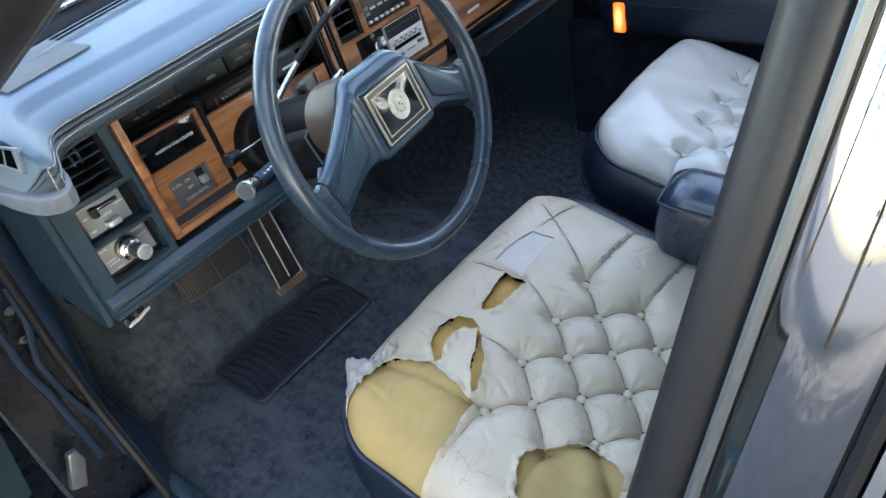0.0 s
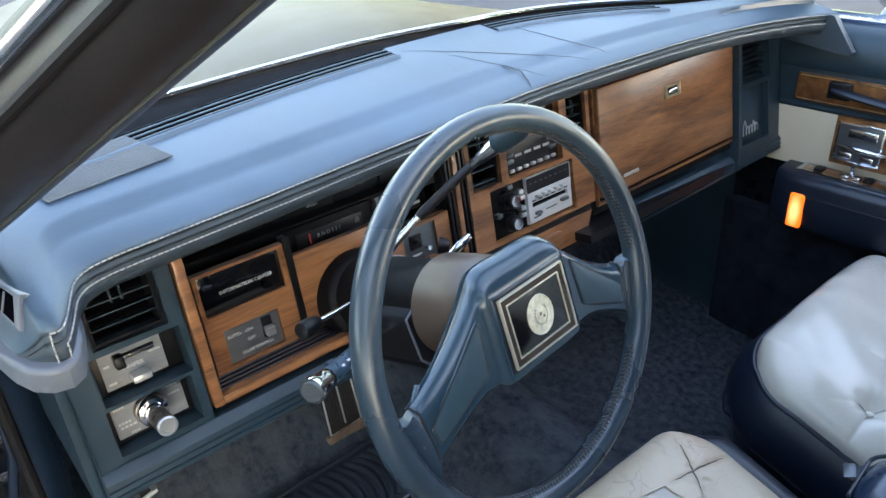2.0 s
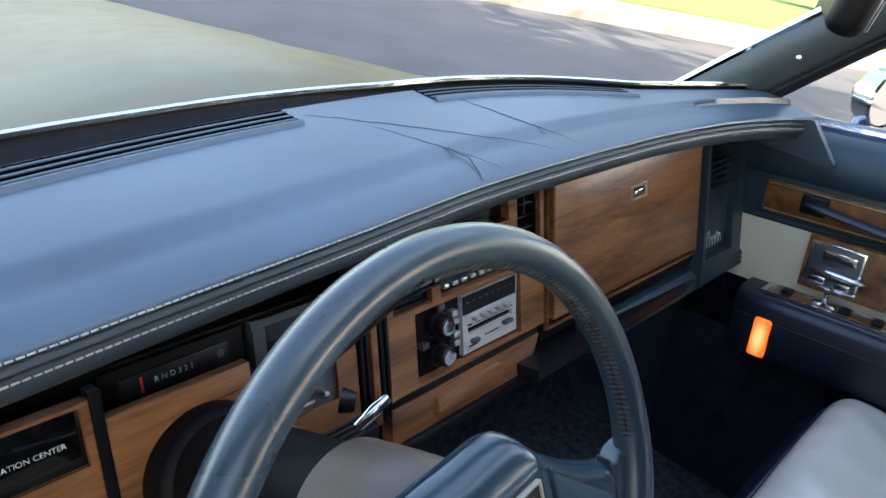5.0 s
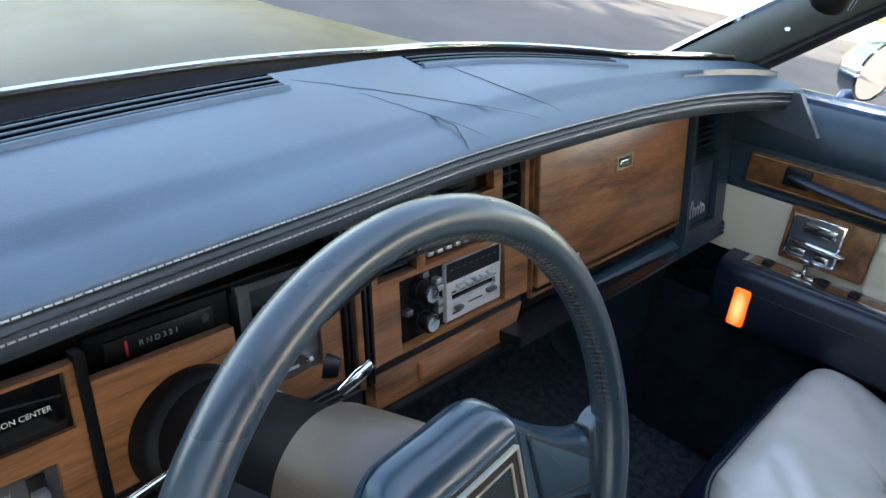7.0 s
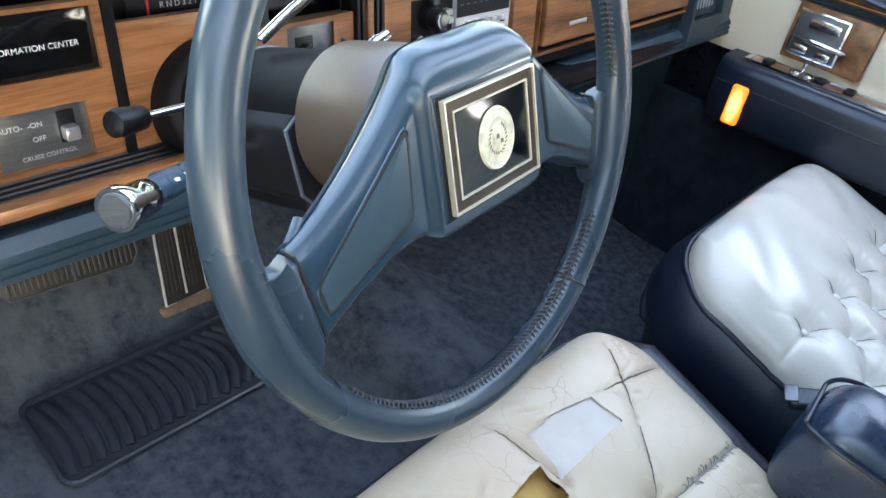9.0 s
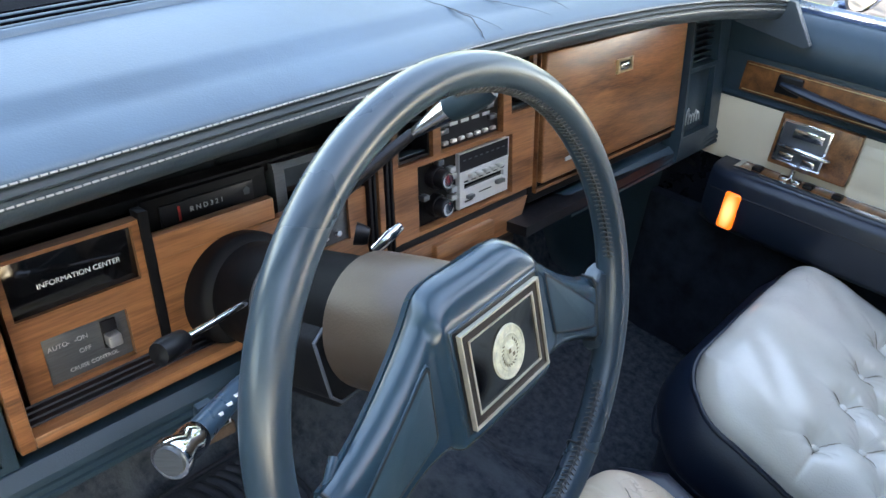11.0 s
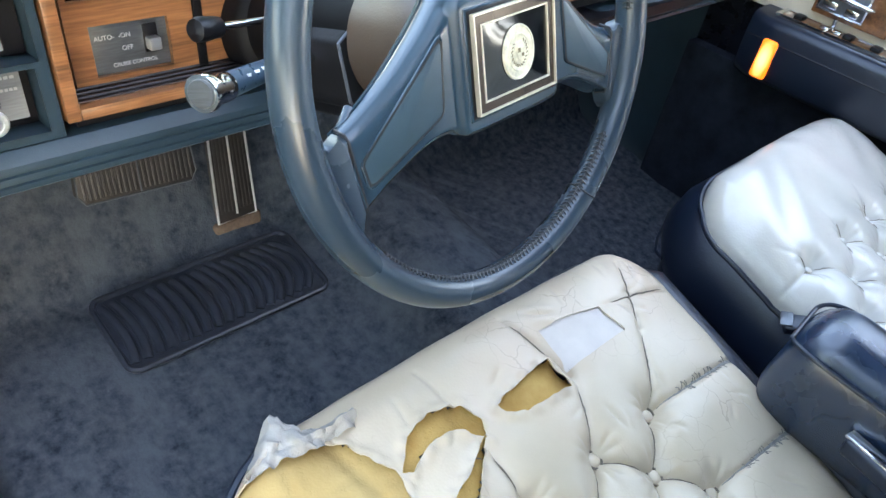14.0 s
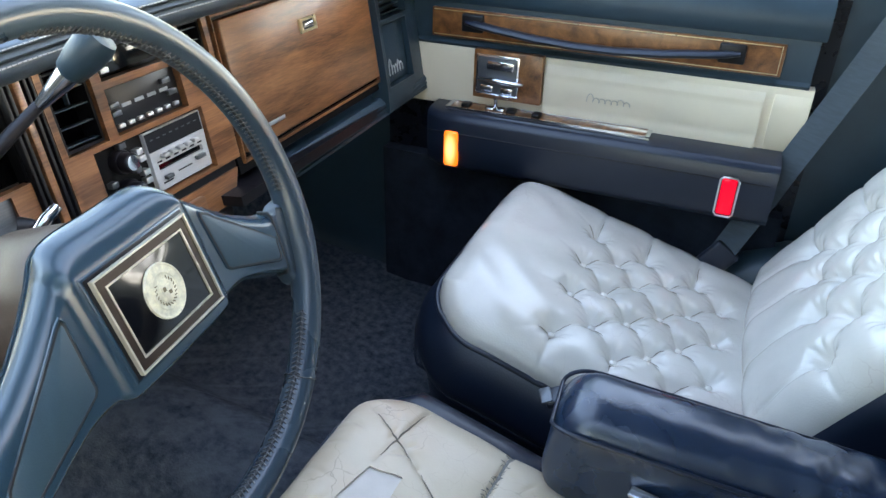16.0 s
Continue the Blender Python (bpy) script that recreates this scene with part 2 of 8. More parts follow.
M_FRAME = surface("pale_bright_frame", (0.66, 0.60, 0.48), 0.48, 0.7, var=0.05, scale=60, rvar=0.03)
M_LIGHTPLATE = surface("pale_grey_plate", (0.20, 0.215, 0.23), 0.38, 0.25, var=0.12, scale=60, stretch=(1, 12, 1), rvar=0.1)
M_PALETRIM = surface("pale_pedal_trim", (0.52, 0.51, 0.49), 0.4, 0.2, var=0.15, scale=60)
M_LACING = surface("grey_lacing_thread", (0.055, 0.058, 0.062), 0.5, var=0.25, scale=200)
M_KNOB = surface("worn_brown_chrome", (0.24, 0.20, 0.17), 0.3, 0.9, var=0.25, scale=160, rvar=0.1)
M_CRESTDARK = surface("tarnished_gold", (0.20, 0.16, 0.09), 0.4, 0.5, var=0.2, scale=200)


def lamp_lens(name, hot, cool, strength):
    """A lens lit by the bulb behind it: hottest in the middle, deeper towards the rim."""
    m, nt, b = nodes_of(name)
    L = nt.links.new
    tc = nt.nodes.new("ShaderNodeTexCoord")
    mp = nt.nodes.new("ShaderNodeMapping")
    mp.inputs["Location"].default_value = (0, -1.0, -0.9)
    mp.inputs["Scale"].default_value = (0, 2.0, 1.8)
    L(tc.outputs["Generated"], mp.inputs[0])
    g = nt.nodes.new("ShaderNodeTexGradient")
    g.gradient_type = "SPHERICAL"
    L(mp.outputs[0], g.inputs[0])
    ramp = nt.nodes.new("ShaderNodeValToRGB")
    e = ramp.color_ramp.elements
    e[0].position, e[1].position = 0.05, 0.75
    e[0].color, e[1].color = (*cool, 1), (*hot, 1)
    L(g.outputs["Fac"], ramp.inputs[0])
    L(ramp.outputs[0], b.inputs["Emission Color"])
    b.inputs["Base Color"].default_value = (*cool, 1)
    b.inputs["Emission Strength"].default_value = strength
    b.inputs["Roughness"].default_value = 0.2
    return m


M_AMBER = lamp_lens("amber_lamp_lens", (1.0, 0.52, 0.22), (0.80, 0.13, 0.015), 0.17)
M_REDLENS = glow("red_lamp_lens", (0.75, 0.0, 0.02), 0.06)
M_PAINT = surface("dark_blue_paint", (0.004, 0.006, 0.011), 0.28, 0.0, var=0.2, scale=10, coat=0.0, spec=0.3)
M_HOOD = surface("cream_car_paint", (0.215, 0.165, 0.088), 0.36, 0.0, var=0.05, scale=4, spec=0.4)
M_SEAL = surface("black_rubber_seal", (0.010, 0.010, 0.012), 0.5, var=0.2, scale=30, bump=0.2, bscale=300, spec=0.2)
M_PILLAR = surface("charcoal_pillar_trim", (0.017, 0.016, 0.018), 0.34, var=0.12, scale=14, bump=0.15, bscale=600, spec=0.35)
M_PILLARR = surface("green_grey_pillar_trim", (0.045, 0.055, 0.055), 0.5, var=0.12, scale=14, bump=0.2, bscale=600)
M_SILLBLUE = surface("blue_metallic_paint", (0.10, 0.15, 0.28), 0.25, 0.4, var=0.15, scale=20, coat=0.5)
M_HEADLINER = surface("blue_grey_headliner", (0.13, 0.14, 0.16), 0.95, var=0.1, scale=30)
M_MIRROR = surface("mirror_glass", (0.9, 0.9, 0.9), 0.02, 1.0, var=0.02, rvar=0.0)
M_WEB = surface("navy_belt_webbing", (0.030, 0.046, 0.058), 0.6, var=0.2, scale=40, bump=0.6, bscale=900, stretch=(1, 1, 6))
M_ASPHALT = surface("asphalt", (0.046, 0.047, 0.052), 0.9, var=0.3, scale=1.5, bump=0.6, bscale=90, col2=(0.076, 0.075, 0.077))
M_CONC = surface("concrete_kerb", (0.27, 0.25, 0.215), 0.9, var=0.2, scale=3, bump=0.3, bscale=90)
M_GRASS = surface("lawn_green", (0.07, 0.13, 0.02), 0.95, var=0.5, scale=4, bump=1.0, bscale=80, col2=(0.13, 0.19, 0.03))
M_LEAF = surface("leaf_green", (0.05, 0.10, 0.02), 0.7, var=0.5, scale=3)
M_BARK = surface("bark", (0.12, 0.09, 0.06), 0.95, var=0.4, scale=10, bump=0.8, bscale=40)
M_STEEL = surface("polished_steel", (0.32, 0.34, 0.38), 0.035, 1.0, var=0.04, scale=10, rvar=0.02)
M_RADIO = surface("silver_radio_face", (0.58, 0.58, 0.57), 0.35, 0.15, var=0.06, scale=40, stretch=(1, 14, 1))
M_FAINT = surface("faint_grey_script", (0.40, 0.37, 0.32), 0.5, var=0.05)
M_DIMTEXT = surface("dim_white_lettering", (0.42, 0.43, 0.44), 0.6, var=0.05)
M_GAUGE = surface("slate_gauge_lens", (0.011, 0.014, 0.017), 0.34, var=0.2, scale=30, spec=0.35)
# carpet copy darkened to paint the shade of the passenger footwell
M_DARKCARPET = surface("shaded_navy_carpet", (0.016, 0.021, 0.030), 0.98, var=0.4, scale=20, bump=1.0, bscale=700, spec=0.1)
# dark tone for cracks, seat grime and painted crease shade
M_CREASE = surface("crease_shade_and_grime", (0.155, 0.125, 0.095), 0.85, var=0.3, scale=120)
M_GRILLE = surface("grey_grille_plastic", (0.105, 0.125, 0.14), 0.5, var=0.1, scale=30)
M_JAMB = surface("dark_blue_jamb_paint", (0.006, 0.015, 0.032), 0.4, 0.0, var=0.25, scale=9, spec=0.18)
M_LENSDARK = surface("dark_side_glass", (0.006, 0.007, 0.008), 0.03, 0.0, var=0.05, rvar=0.02)
M_TEAL = surface("dark_teal_plastic", (0.03, 0.065, 0.10), 0.3, var=0.12, scale=30)


def dusty_lit_carpet():
    """Pale dust and painted-in light on the driver's footwell carpet, streaks over the tunnel."""
    m = surface("dusty_lit_blue_carpet", (0.032, 0.043, 0.062), 0.98, var=0.5, scale=60, bump=1.0, bscale=300, col2=(0.130, 0.146, 0.172), spec=0.1)
    nt = m.node_tree
    L = nt.links.new
    b = nt.nodes["Principled BSDF"]
    base = b.inputs["Base Color"].links[0].from_socket
    tc = nt.nodes.new("ShaderNodeTexCoord")
    mp = nt.nodes.new("ShaderNodeMapping")
    mp.inputs["Location"].default_value = (0.52, -0.06, -0.30)
    mp.inputs["Scale"].default_value = (1.45, 1.6, 2.2)
    L(tc.outputs["Object"], mp.inputs[0])
    g = nt.nodes.new("ShaderNodeTexGradient")
    g.gradient_type = "SPHERICAL"
    L(mp.outputs[0], g.inputs[0])
    mp2 = nt.nodes.new("ShaderNodeMapping")
    mp2.inputs["Scale"].default_value = (17, 8, 8)
    mp2.inputs["Rotation"].default_value = (0, 0, radians(35))
    L(tc.outputs["Object"], mp2.inputs[0])
    n = nt.nodes.new("ShaderNodeTexNoise")
    n.inputs["Scale"].default_value, n.inputs["Detail"].default_value, n.inputs["Roughness"].default_value = 1.0, 8, 0.7
    L(mp2.outputs[0], n.inputs["Vector"])
    r1 = nt.nodes.new("ShaderNodeMapRange")
    r1.inputs["From Min"].default_value, r1.inputs["From Max"].default_value = 0.42, 0.66
    L(n.outputs["Fac"], r1.inputs["Value"])
    r2 = nt.nodes.new("ShaderNodeMapRange")
    r2.inputs["From Min"].default_value, r2.inputs["From Max"].default_value = 0.0, 0.45
    L(g.outputs["Fac"], r2.inputs["Value"])
    mu = nt.nodes.new("ShaderNodeMath")
    mu.operation = "MULTIPLY"
    L(r1.outputs[0], mu.inputs[0])
    L(r2.outputs[0], mu.inputs[1])
    mix = nt.nodes.new("ShaderNodeMix")
    mix.data_type = "RGBA"
    L(mu.outputs[0], mix.inputs["Factor"])
    L(base, mix.inputs["A"])
    # round mask paints missing footwell light along with the dust
    mix.inputs["B"].default_value = (0.135, 0.155, 0.178, 1)
    # pale dust streaks over the tunnel
    mp3 = nt.nodes.new("ShaderNodeMapping")
    mp3.vector_type = "TEXTURE"
    mp3.inputs["Rotation"].default_value = (0, 0, radians(-53))
    mp3.inputs["Scale"].default_value = (0.45, 0.022, 0.20)
    L(tc.outputs["Object"], mp3.inputs[0])
    n3 = nt.nodes.new("ShaderNodeTexNoise")
    n3.inputs["Scale"].default_value, n3.inputs["Detail"].default_value = 1.0, 5
    L(mp3.outputs[0], n3.inputs["Vector"])
    r3 = nt.nodes.new("ShaderNodeMapRange")
    r3.inputs["From Min"].default_value, r3.inputs["From Max"].default_value, r3.inputs["To Max"].default_value = 0.55, 0.75, 0.8
    L(n3.outputs["Fac"], r3.inputs["Value"])
    mp4 = nt.nodes.new("ShaderNodeMapping")
    mp4.inputs["Location"].default_value = (-0.05, -0.05, -0.56)
    mp4.inputs["Scale"].default_value = (2.4, 2.4, 2.0)
    L(tc.outputs["Object"], mp4.inputs[0])
    g4 = nt.nodes.new("ShaderNodeTexGradient")
    g4.gradient_type = "SPHERICAL"
    L(mp4.outputs[0], g4.inputs[0])
    mu4 = nt.nodes.new("ShaderNodeMath")
    mu4.operation, mu4.use_clamp = "MULTIPLY", True
    L(r3.outputs[0], mu4.inputs[0])
    L(g4.outputs["Fac"], mu4.inputs[1])
    streak_mix = nt.nodes.new("ShaderNodeMix")
    streak_mix.data_type = "RGBA"
    L(mu4.outputs[0], streak_mix.inputs["Factor"])
    L(mix.outputs["Result"], streak_mix.inputs["A"])
    streak_mix.inputs["B"].default_value = (0.20, 0.22, 0.25, 1)
    L(streak_mix.outputs["Result"], b.inputs["Base Color"])
    return m


M_FLOOR = dusty_lit_carpet()

# ---- building helpers ----


def part(name, bm, material, parent, label="", smooth=40, m=None, kind=""):
    """One bmesh as one mesh object under a thing or a part."""
    bmesh.ops.recalc_face_normals(bm, faces=bm.faces)
    me = bpy.data.meshes.new(name)
    bm.to_mesh(me)
    bm.free()
    me.materials.append(material)
    if smooth:
        for p in me.polygons:
            p.use_smooth = True
        me.set_sharp_from_angle(angle=radians(smooth))
    ob = new(name, me)
    if parent is not None:
        ob.parent = parent
    if m is not None:
        ob.matrix_basis = m
    return tagged(ob, label, kind=kind)


def thing(name, m, label, category, group="", kind=""):
    ob = new(name)
    ob.empty_display_size = 0.05
    ob.matrix_basis = m
    return tagged(ob, label, category, group, kind)


def solid(name, bm, material, label, category, group="", kind="", smooth=40, m=None):
    """A top-level thing of one mesh."""
    ob = part(name, bm, material, None, smooth=smooth, m=m)
    return tagged(ob, label, category, group, kind)


def B():
    return bmesh.new()


def box(bm, x0, x1, y0, y1, z0, z1, bevel=0.0, seg=2, m=None):
    vs = [bm.verts.new((x, y, z)) for x in (x0, x1) for y in (y0, y1) for z in (z0, z1)]
    fs = [bm.faces.new([vs[i] for i in q]) for q in ((0, 1, 3, 2), (4, 6, 7, 5), (0, 4, 5, 1), (2, 3, 7, 6), (0, 2, 6, 4), (1, 5, 7, 3))]
    out = list(vs)
    if bevel:
        es = list({e for f in fs for e in f.edges})
        r = bmesh.ops.bevel(bm, geom=es, offset=bevel, segments=seg, profile=0.5, affect="EDGES")
        out = list({v for f in r["faces"] for v in f.verts})
    if m is not None:
        bmesh.ops.transform(bm, matrix=m, verts=out)
    return bm


def prism(bm, pts, z0, z1, bevel=0.0, seg=2, top_only=True, m=None):
    """A polygon (x, y) drawn out from z0 to z1, its upper edges rounded."""
    lo = [bm.verts.new((x, y, z0)) for x, y in pts]
    hi = [bm.verts.new((x, y, z1)) for x, y in pts]
    n = len(pts)
    bm.faces.new(list(reversed(lo)))
    top = bm.faces.new(hi)
    for i in range(n):
        bm.faces.new((lo[i], lo[(i + 1) % n], hi[(i + 1) % n], hi[i]))
    out = lo + hi
    if bevel:
        es = list(top.edges)
        if not top_only:
            es += [e for v in hi for e in v.link_edges if e not in es]
        r = bmesh.ops.bevel(bm, geom=list(set(es)), offset=bevel, segments=seg, profile=0.5, affect="EDGES")
        out = list({v for f in bm.faces for v in f.verts})
    if m is not None:
        bmesh.ops.transform(bm, matrix=m, verts=out)
    return bm


def lathe(bm, prof, seg=32, m=None):
    """Turn a profile of (radius, z) round z."""
    rings = []
    for r, z in prof:
        if r < 1e-6:
            rings.append([bm.verts.new((0, 0, z))])
        else:
            rings.append([bm.verts.new((r * math.cos(2 * math.pi * i / seg), r * math.sin(2 * math.pi * i / seg), z)) for i in range(seg)])
    for a, b in zip(rings, rings[1:]):
        for i in range(seg):
            j = (i + 1) % seg
            q = [a[i % len(a)], a[j % len(a)], b[j % len(b)], b[i % len(b)]]
            q = [v for k, v in enumerate(q) if v not in q[:k]]
            if len(q) > 2:
                bm.faces.new(q)
    if m is not None:
        bmesh.ops.transform(bm, matrix=m, verts=[v for r in rings for v in r])
    return bm


def tube(bm, pts, rad, seg=10, closed=False, flat=1.0, caps=True):
    """A round (or flattened) bar along points; rad is one radius or one for each point."""
    pts = [Vector(p) for p in pts]
    n = len(pts)
    rads = rad if isinstance(rad, (list, tuple)) else [rad] * n
    rings, side = [], None
    for i, p in enumerate(pts):
        a = pts[(i - 1) % n] if closed or i else p
        b = pts[(i + 1) % n] if closed or i < n - 1 else p
        t = (b - a).normalized()
        if side is None:
            side = t.cross(Vector((0, 0, 1)) if abs(t.z) < 0.9 else Vector((0, 1, 0))).normalized()
        side = (side - t * side.dot(t)).normalized()
        up = side.cross(t)
        rings.append([bm.verts.new(p + (side * math.cos(2 * math.pi * k / seg) + up * flat * math.sin(2 * math.pi * k / seg)) * rads[i]) for k in range(seg)])
    for i in range(n if closed else n - 1):
        a, b = rings[i], rings[(i + 1) % n]
        for k in range(seg):
            bm.faces.new((a[k], a[(k + 1) % seg], b[(k + 1) % seg], b[k]))
    if caps and not closed:
        bm.faces.new(list(reversed(rings[0])))
        bm.faces.new(rings[-1])
    return bm


def pierced(bm, rect, holes, z0, z1, bevel=0.0):
    """A flat board (x0, x1, y0, y1) with rectangular openings right through it."""
    xs = sorted({rect[0], rect[1], *[h[i] for h in holes for i in (0, 1)]})
    ys = sorted({rect[2], rect[3], *[h[i] for h in holes for i in (2, 3)]})
    xs = [x for x in xs if rect[0] <= x <= rect[1]]
    ys = [y for y in ys if rect[2] <= y <= rect[3]]
    vs = {}

    def v(i, j, z):
        if (i, j, z) not in vs:
            vs[i, j, z] = bm.verts.new((xs[i], ys[j], z))
        return vs[i, j, z]

    def full(i, j):
        if not (0 <= i < len(xs) - 1 and 0 <= j < len(ys) - 1):
            return False
        x, y = (xs[i] + xs[i + 1]) / 2, (ys[j] + ys[j + 1]) / 2
        return not any(h[0] < x < h[1] and h[2] < y < h[3] for h in holes)

    for i in range(len(xs) - 1):
        for j in range(len(ys) - 1):
            if not full(i, j):
                continue
            bm.faces.new((v(i, j, z1), v(i + 1, j, z1), v(i + 1, j + 1, z1), v(i, j + 1, z1)))
            bm.faces.new((v(i, j, z0), v(i, j + 1, z0), v(i + 1, j + 1, z0), v(i + 1, j, z0)))
            for di, dj, a, b in ((-1, 0, (i, j), (i, j + 1)), (1, 0, (i + 1, j), (i + 1, j + 1)), (0, -1, (i, j), (i + 1, j)), (0, 1, (i, j + 1), (i + 1, j + 1))):
                if not full(i + di, j + dj):
                    bm.faces.new((v(*a, z0), v(*b, z0), v(*b, z1), v(*a, z1)))
    if bevel:
        bm.normal_update()
        es = [e for e in bm.edges if len(e.link_faces) == 2 and e.calc_face_angle() > 0.5 and any(abs(x.co.z - z1) < 1e-6 for x in e.verts) and all(abs(x.co.z - z1) < 1e-6 for x in e.verts)]
        bmesh.ops.bevel(bm, geom=es, offset=bevel, segments=2, profile=0.5, affect="EDGES")
    return bm


def lettering(name, body, size, material, parent, m, label="", spread=1.0, bold=0.0):
    """Words in the built-in font, as a thin mesh."""
    cu = bpy.data.curves.new("words", "FONT")
    cu.body, cu.size, cu.align_x, cu.align_y, cu.extrude, cu.space_character, cu.offset = body, size, "CENTER", "CENTER", 0.0003, spread, bold
    tmp = bpy.data.objects.new("words", cu)
    me = bpy.data.meshes.new_from_object(tmp)
    bpy.data.objects.remove(tmp)
    me.materials.append(material)
    ob = new(name, me)
    ob.parent = parent
    ob.matrix_basis = m
    return tagged(ob, label)


def spline(pts, x):
    """Smooth interpolation through a short table of (x, value)."""
    xs = [p[0] for p in pts]
    if x <= xs[0]:
        return pts[0][1]
    if x >= xs[-1]:
        return pts[-1][1]
    i = max(k for k in range(len(xs)) if xs[k] <= x)
    i = min(i, len(xs) - 2)

    def slope(k):
        a, b = max(0, k - 1), min(len(xs) - 1, k + 1)
        return (pts[b][1] - pts[a][1]) / (xs[b] - xs[a])

    h = xs[i + 1] - xs[i]
    t = (x - xs[i]) / h
    return ((2 * t**3 - 3 * t**2 + 1) * pts[i][1] + (t**3 - 2 * t**2 + t) * h * slope(i) + (3 * t**2 - 2 * t**3) * pts[i + 1][1] + (t**3 - t**2) * h * slope(i + 1))


def grid_mesh(bm, f, nu, nv):
    vs = [[bm.verts.new(f(i / nu, j / nv)) for j in range(nv + 1)] for i in range(nu + 1)]
    for i in range(nu):
        for j in range(nv):
            bm.faces.new((vs[i][j], vs[i + 1][j], vs[i + 1][j + 1], vs[i][j + 1]))
    return vs


def along(prof, y0, y1, n=1, end=True):
    """A cross-section of (x, z) drawn along y."""
    bm = B()
    rows = [[bm.verts.new((x, y0 + (y1 - y0) * i / n, z)) for x, z in prof] for i in range(n + 1)]
    k = len(prof)
    for r, q in zip(rows, rows[1:]):
        for j in range(k):
            bm.faces.new((r[j], r[(j + 1) % k], q[(j + 1) % k], q[j]))
    bm.faces.new(list(reversed(rows[0])))
    bm.faces.new(rows[-1])
    return bm


def bars(name, rects, z0, z1, material, parent, label=""):
    """Plain bars that stand for writing, each a part of its own."""
    for x0, x1, y0, y1 in rects:
        bm = B()
        box(bm, x0, x1, y0, y1, z0, z1)
        part(name, bm, material, parent, label, smooth=0)

# ---- setting ----
GROUND = -0.20


def lawn_and_street():
    bm = B()
    box(bm, -400, 400, -400, 400, GROUND - 0.3, GROUND)
    solid("road", bm, M_ASPHALT, "grey asphalt road dappled by shade", "road", kind="structure", smooth=0)
    # the street's edge runs aslant of the parked car
    edge = Matrix.Translation((7.85, 3.0, GROUND)) @ Matrix.Rotation(radians(41), 4, "Z")
    bm = B()
    box(bm, 0.0, 0.35, -60, 60, -0.1, 0.12, 0.03)
    solid("kerb", bm, M_CONC, "pale concrete kerb beside the road", "kerb", kind="structure", smooth=0, m=edge)
    bm = B()
    box(bm, 0.35, 1.15, -60, 60, -0.1, 0.11)
    solid("pavement", bm, M_CONC, "pale concrete strip behind the kerb", "pavement", kind="structure", smooth=0, m=edge)
    bm = B()
    box(bm, 1.15, 70, -60, 60, -0.1, 0.13)
    solid("lawn", bm, M_GRASS, "sunlit green lawn behind the kerb", "lawn", kind="structure", smooth=0, m=edge)


lawn_and_street()


def carpet_height(x, y):
    """The floor of the footwell: flat, tunnel in the middle, rising to the firewall."""
    z = 0.135
    z += 0.11 * math.exp(-(((x + 0.085) / 0.12) ** 4))
    if y > 0.24:
        z += (y - 0.24) * 1.25
    return z + 0.004 * noise.noise((x * 9, y * 9, 0.3))


def floor():
    bm = B()
    grid_mesh(bm, lambda u, v: (-0.80 + 1.44 * u, -1.35 + 1.95 * v, carpet_height(-0.80 + 1.44 * u, -1.35 + 1.95 * v)), 90, 110)
    bmesh.ops.solidify(bm, geom=bm.faces[:], thickness=-0.02)
    solid("floor", bm, M_FLOOR, "dark blue worn carpet on the car floor, footwell light painted in", "carpet", kind="structure")


floor()


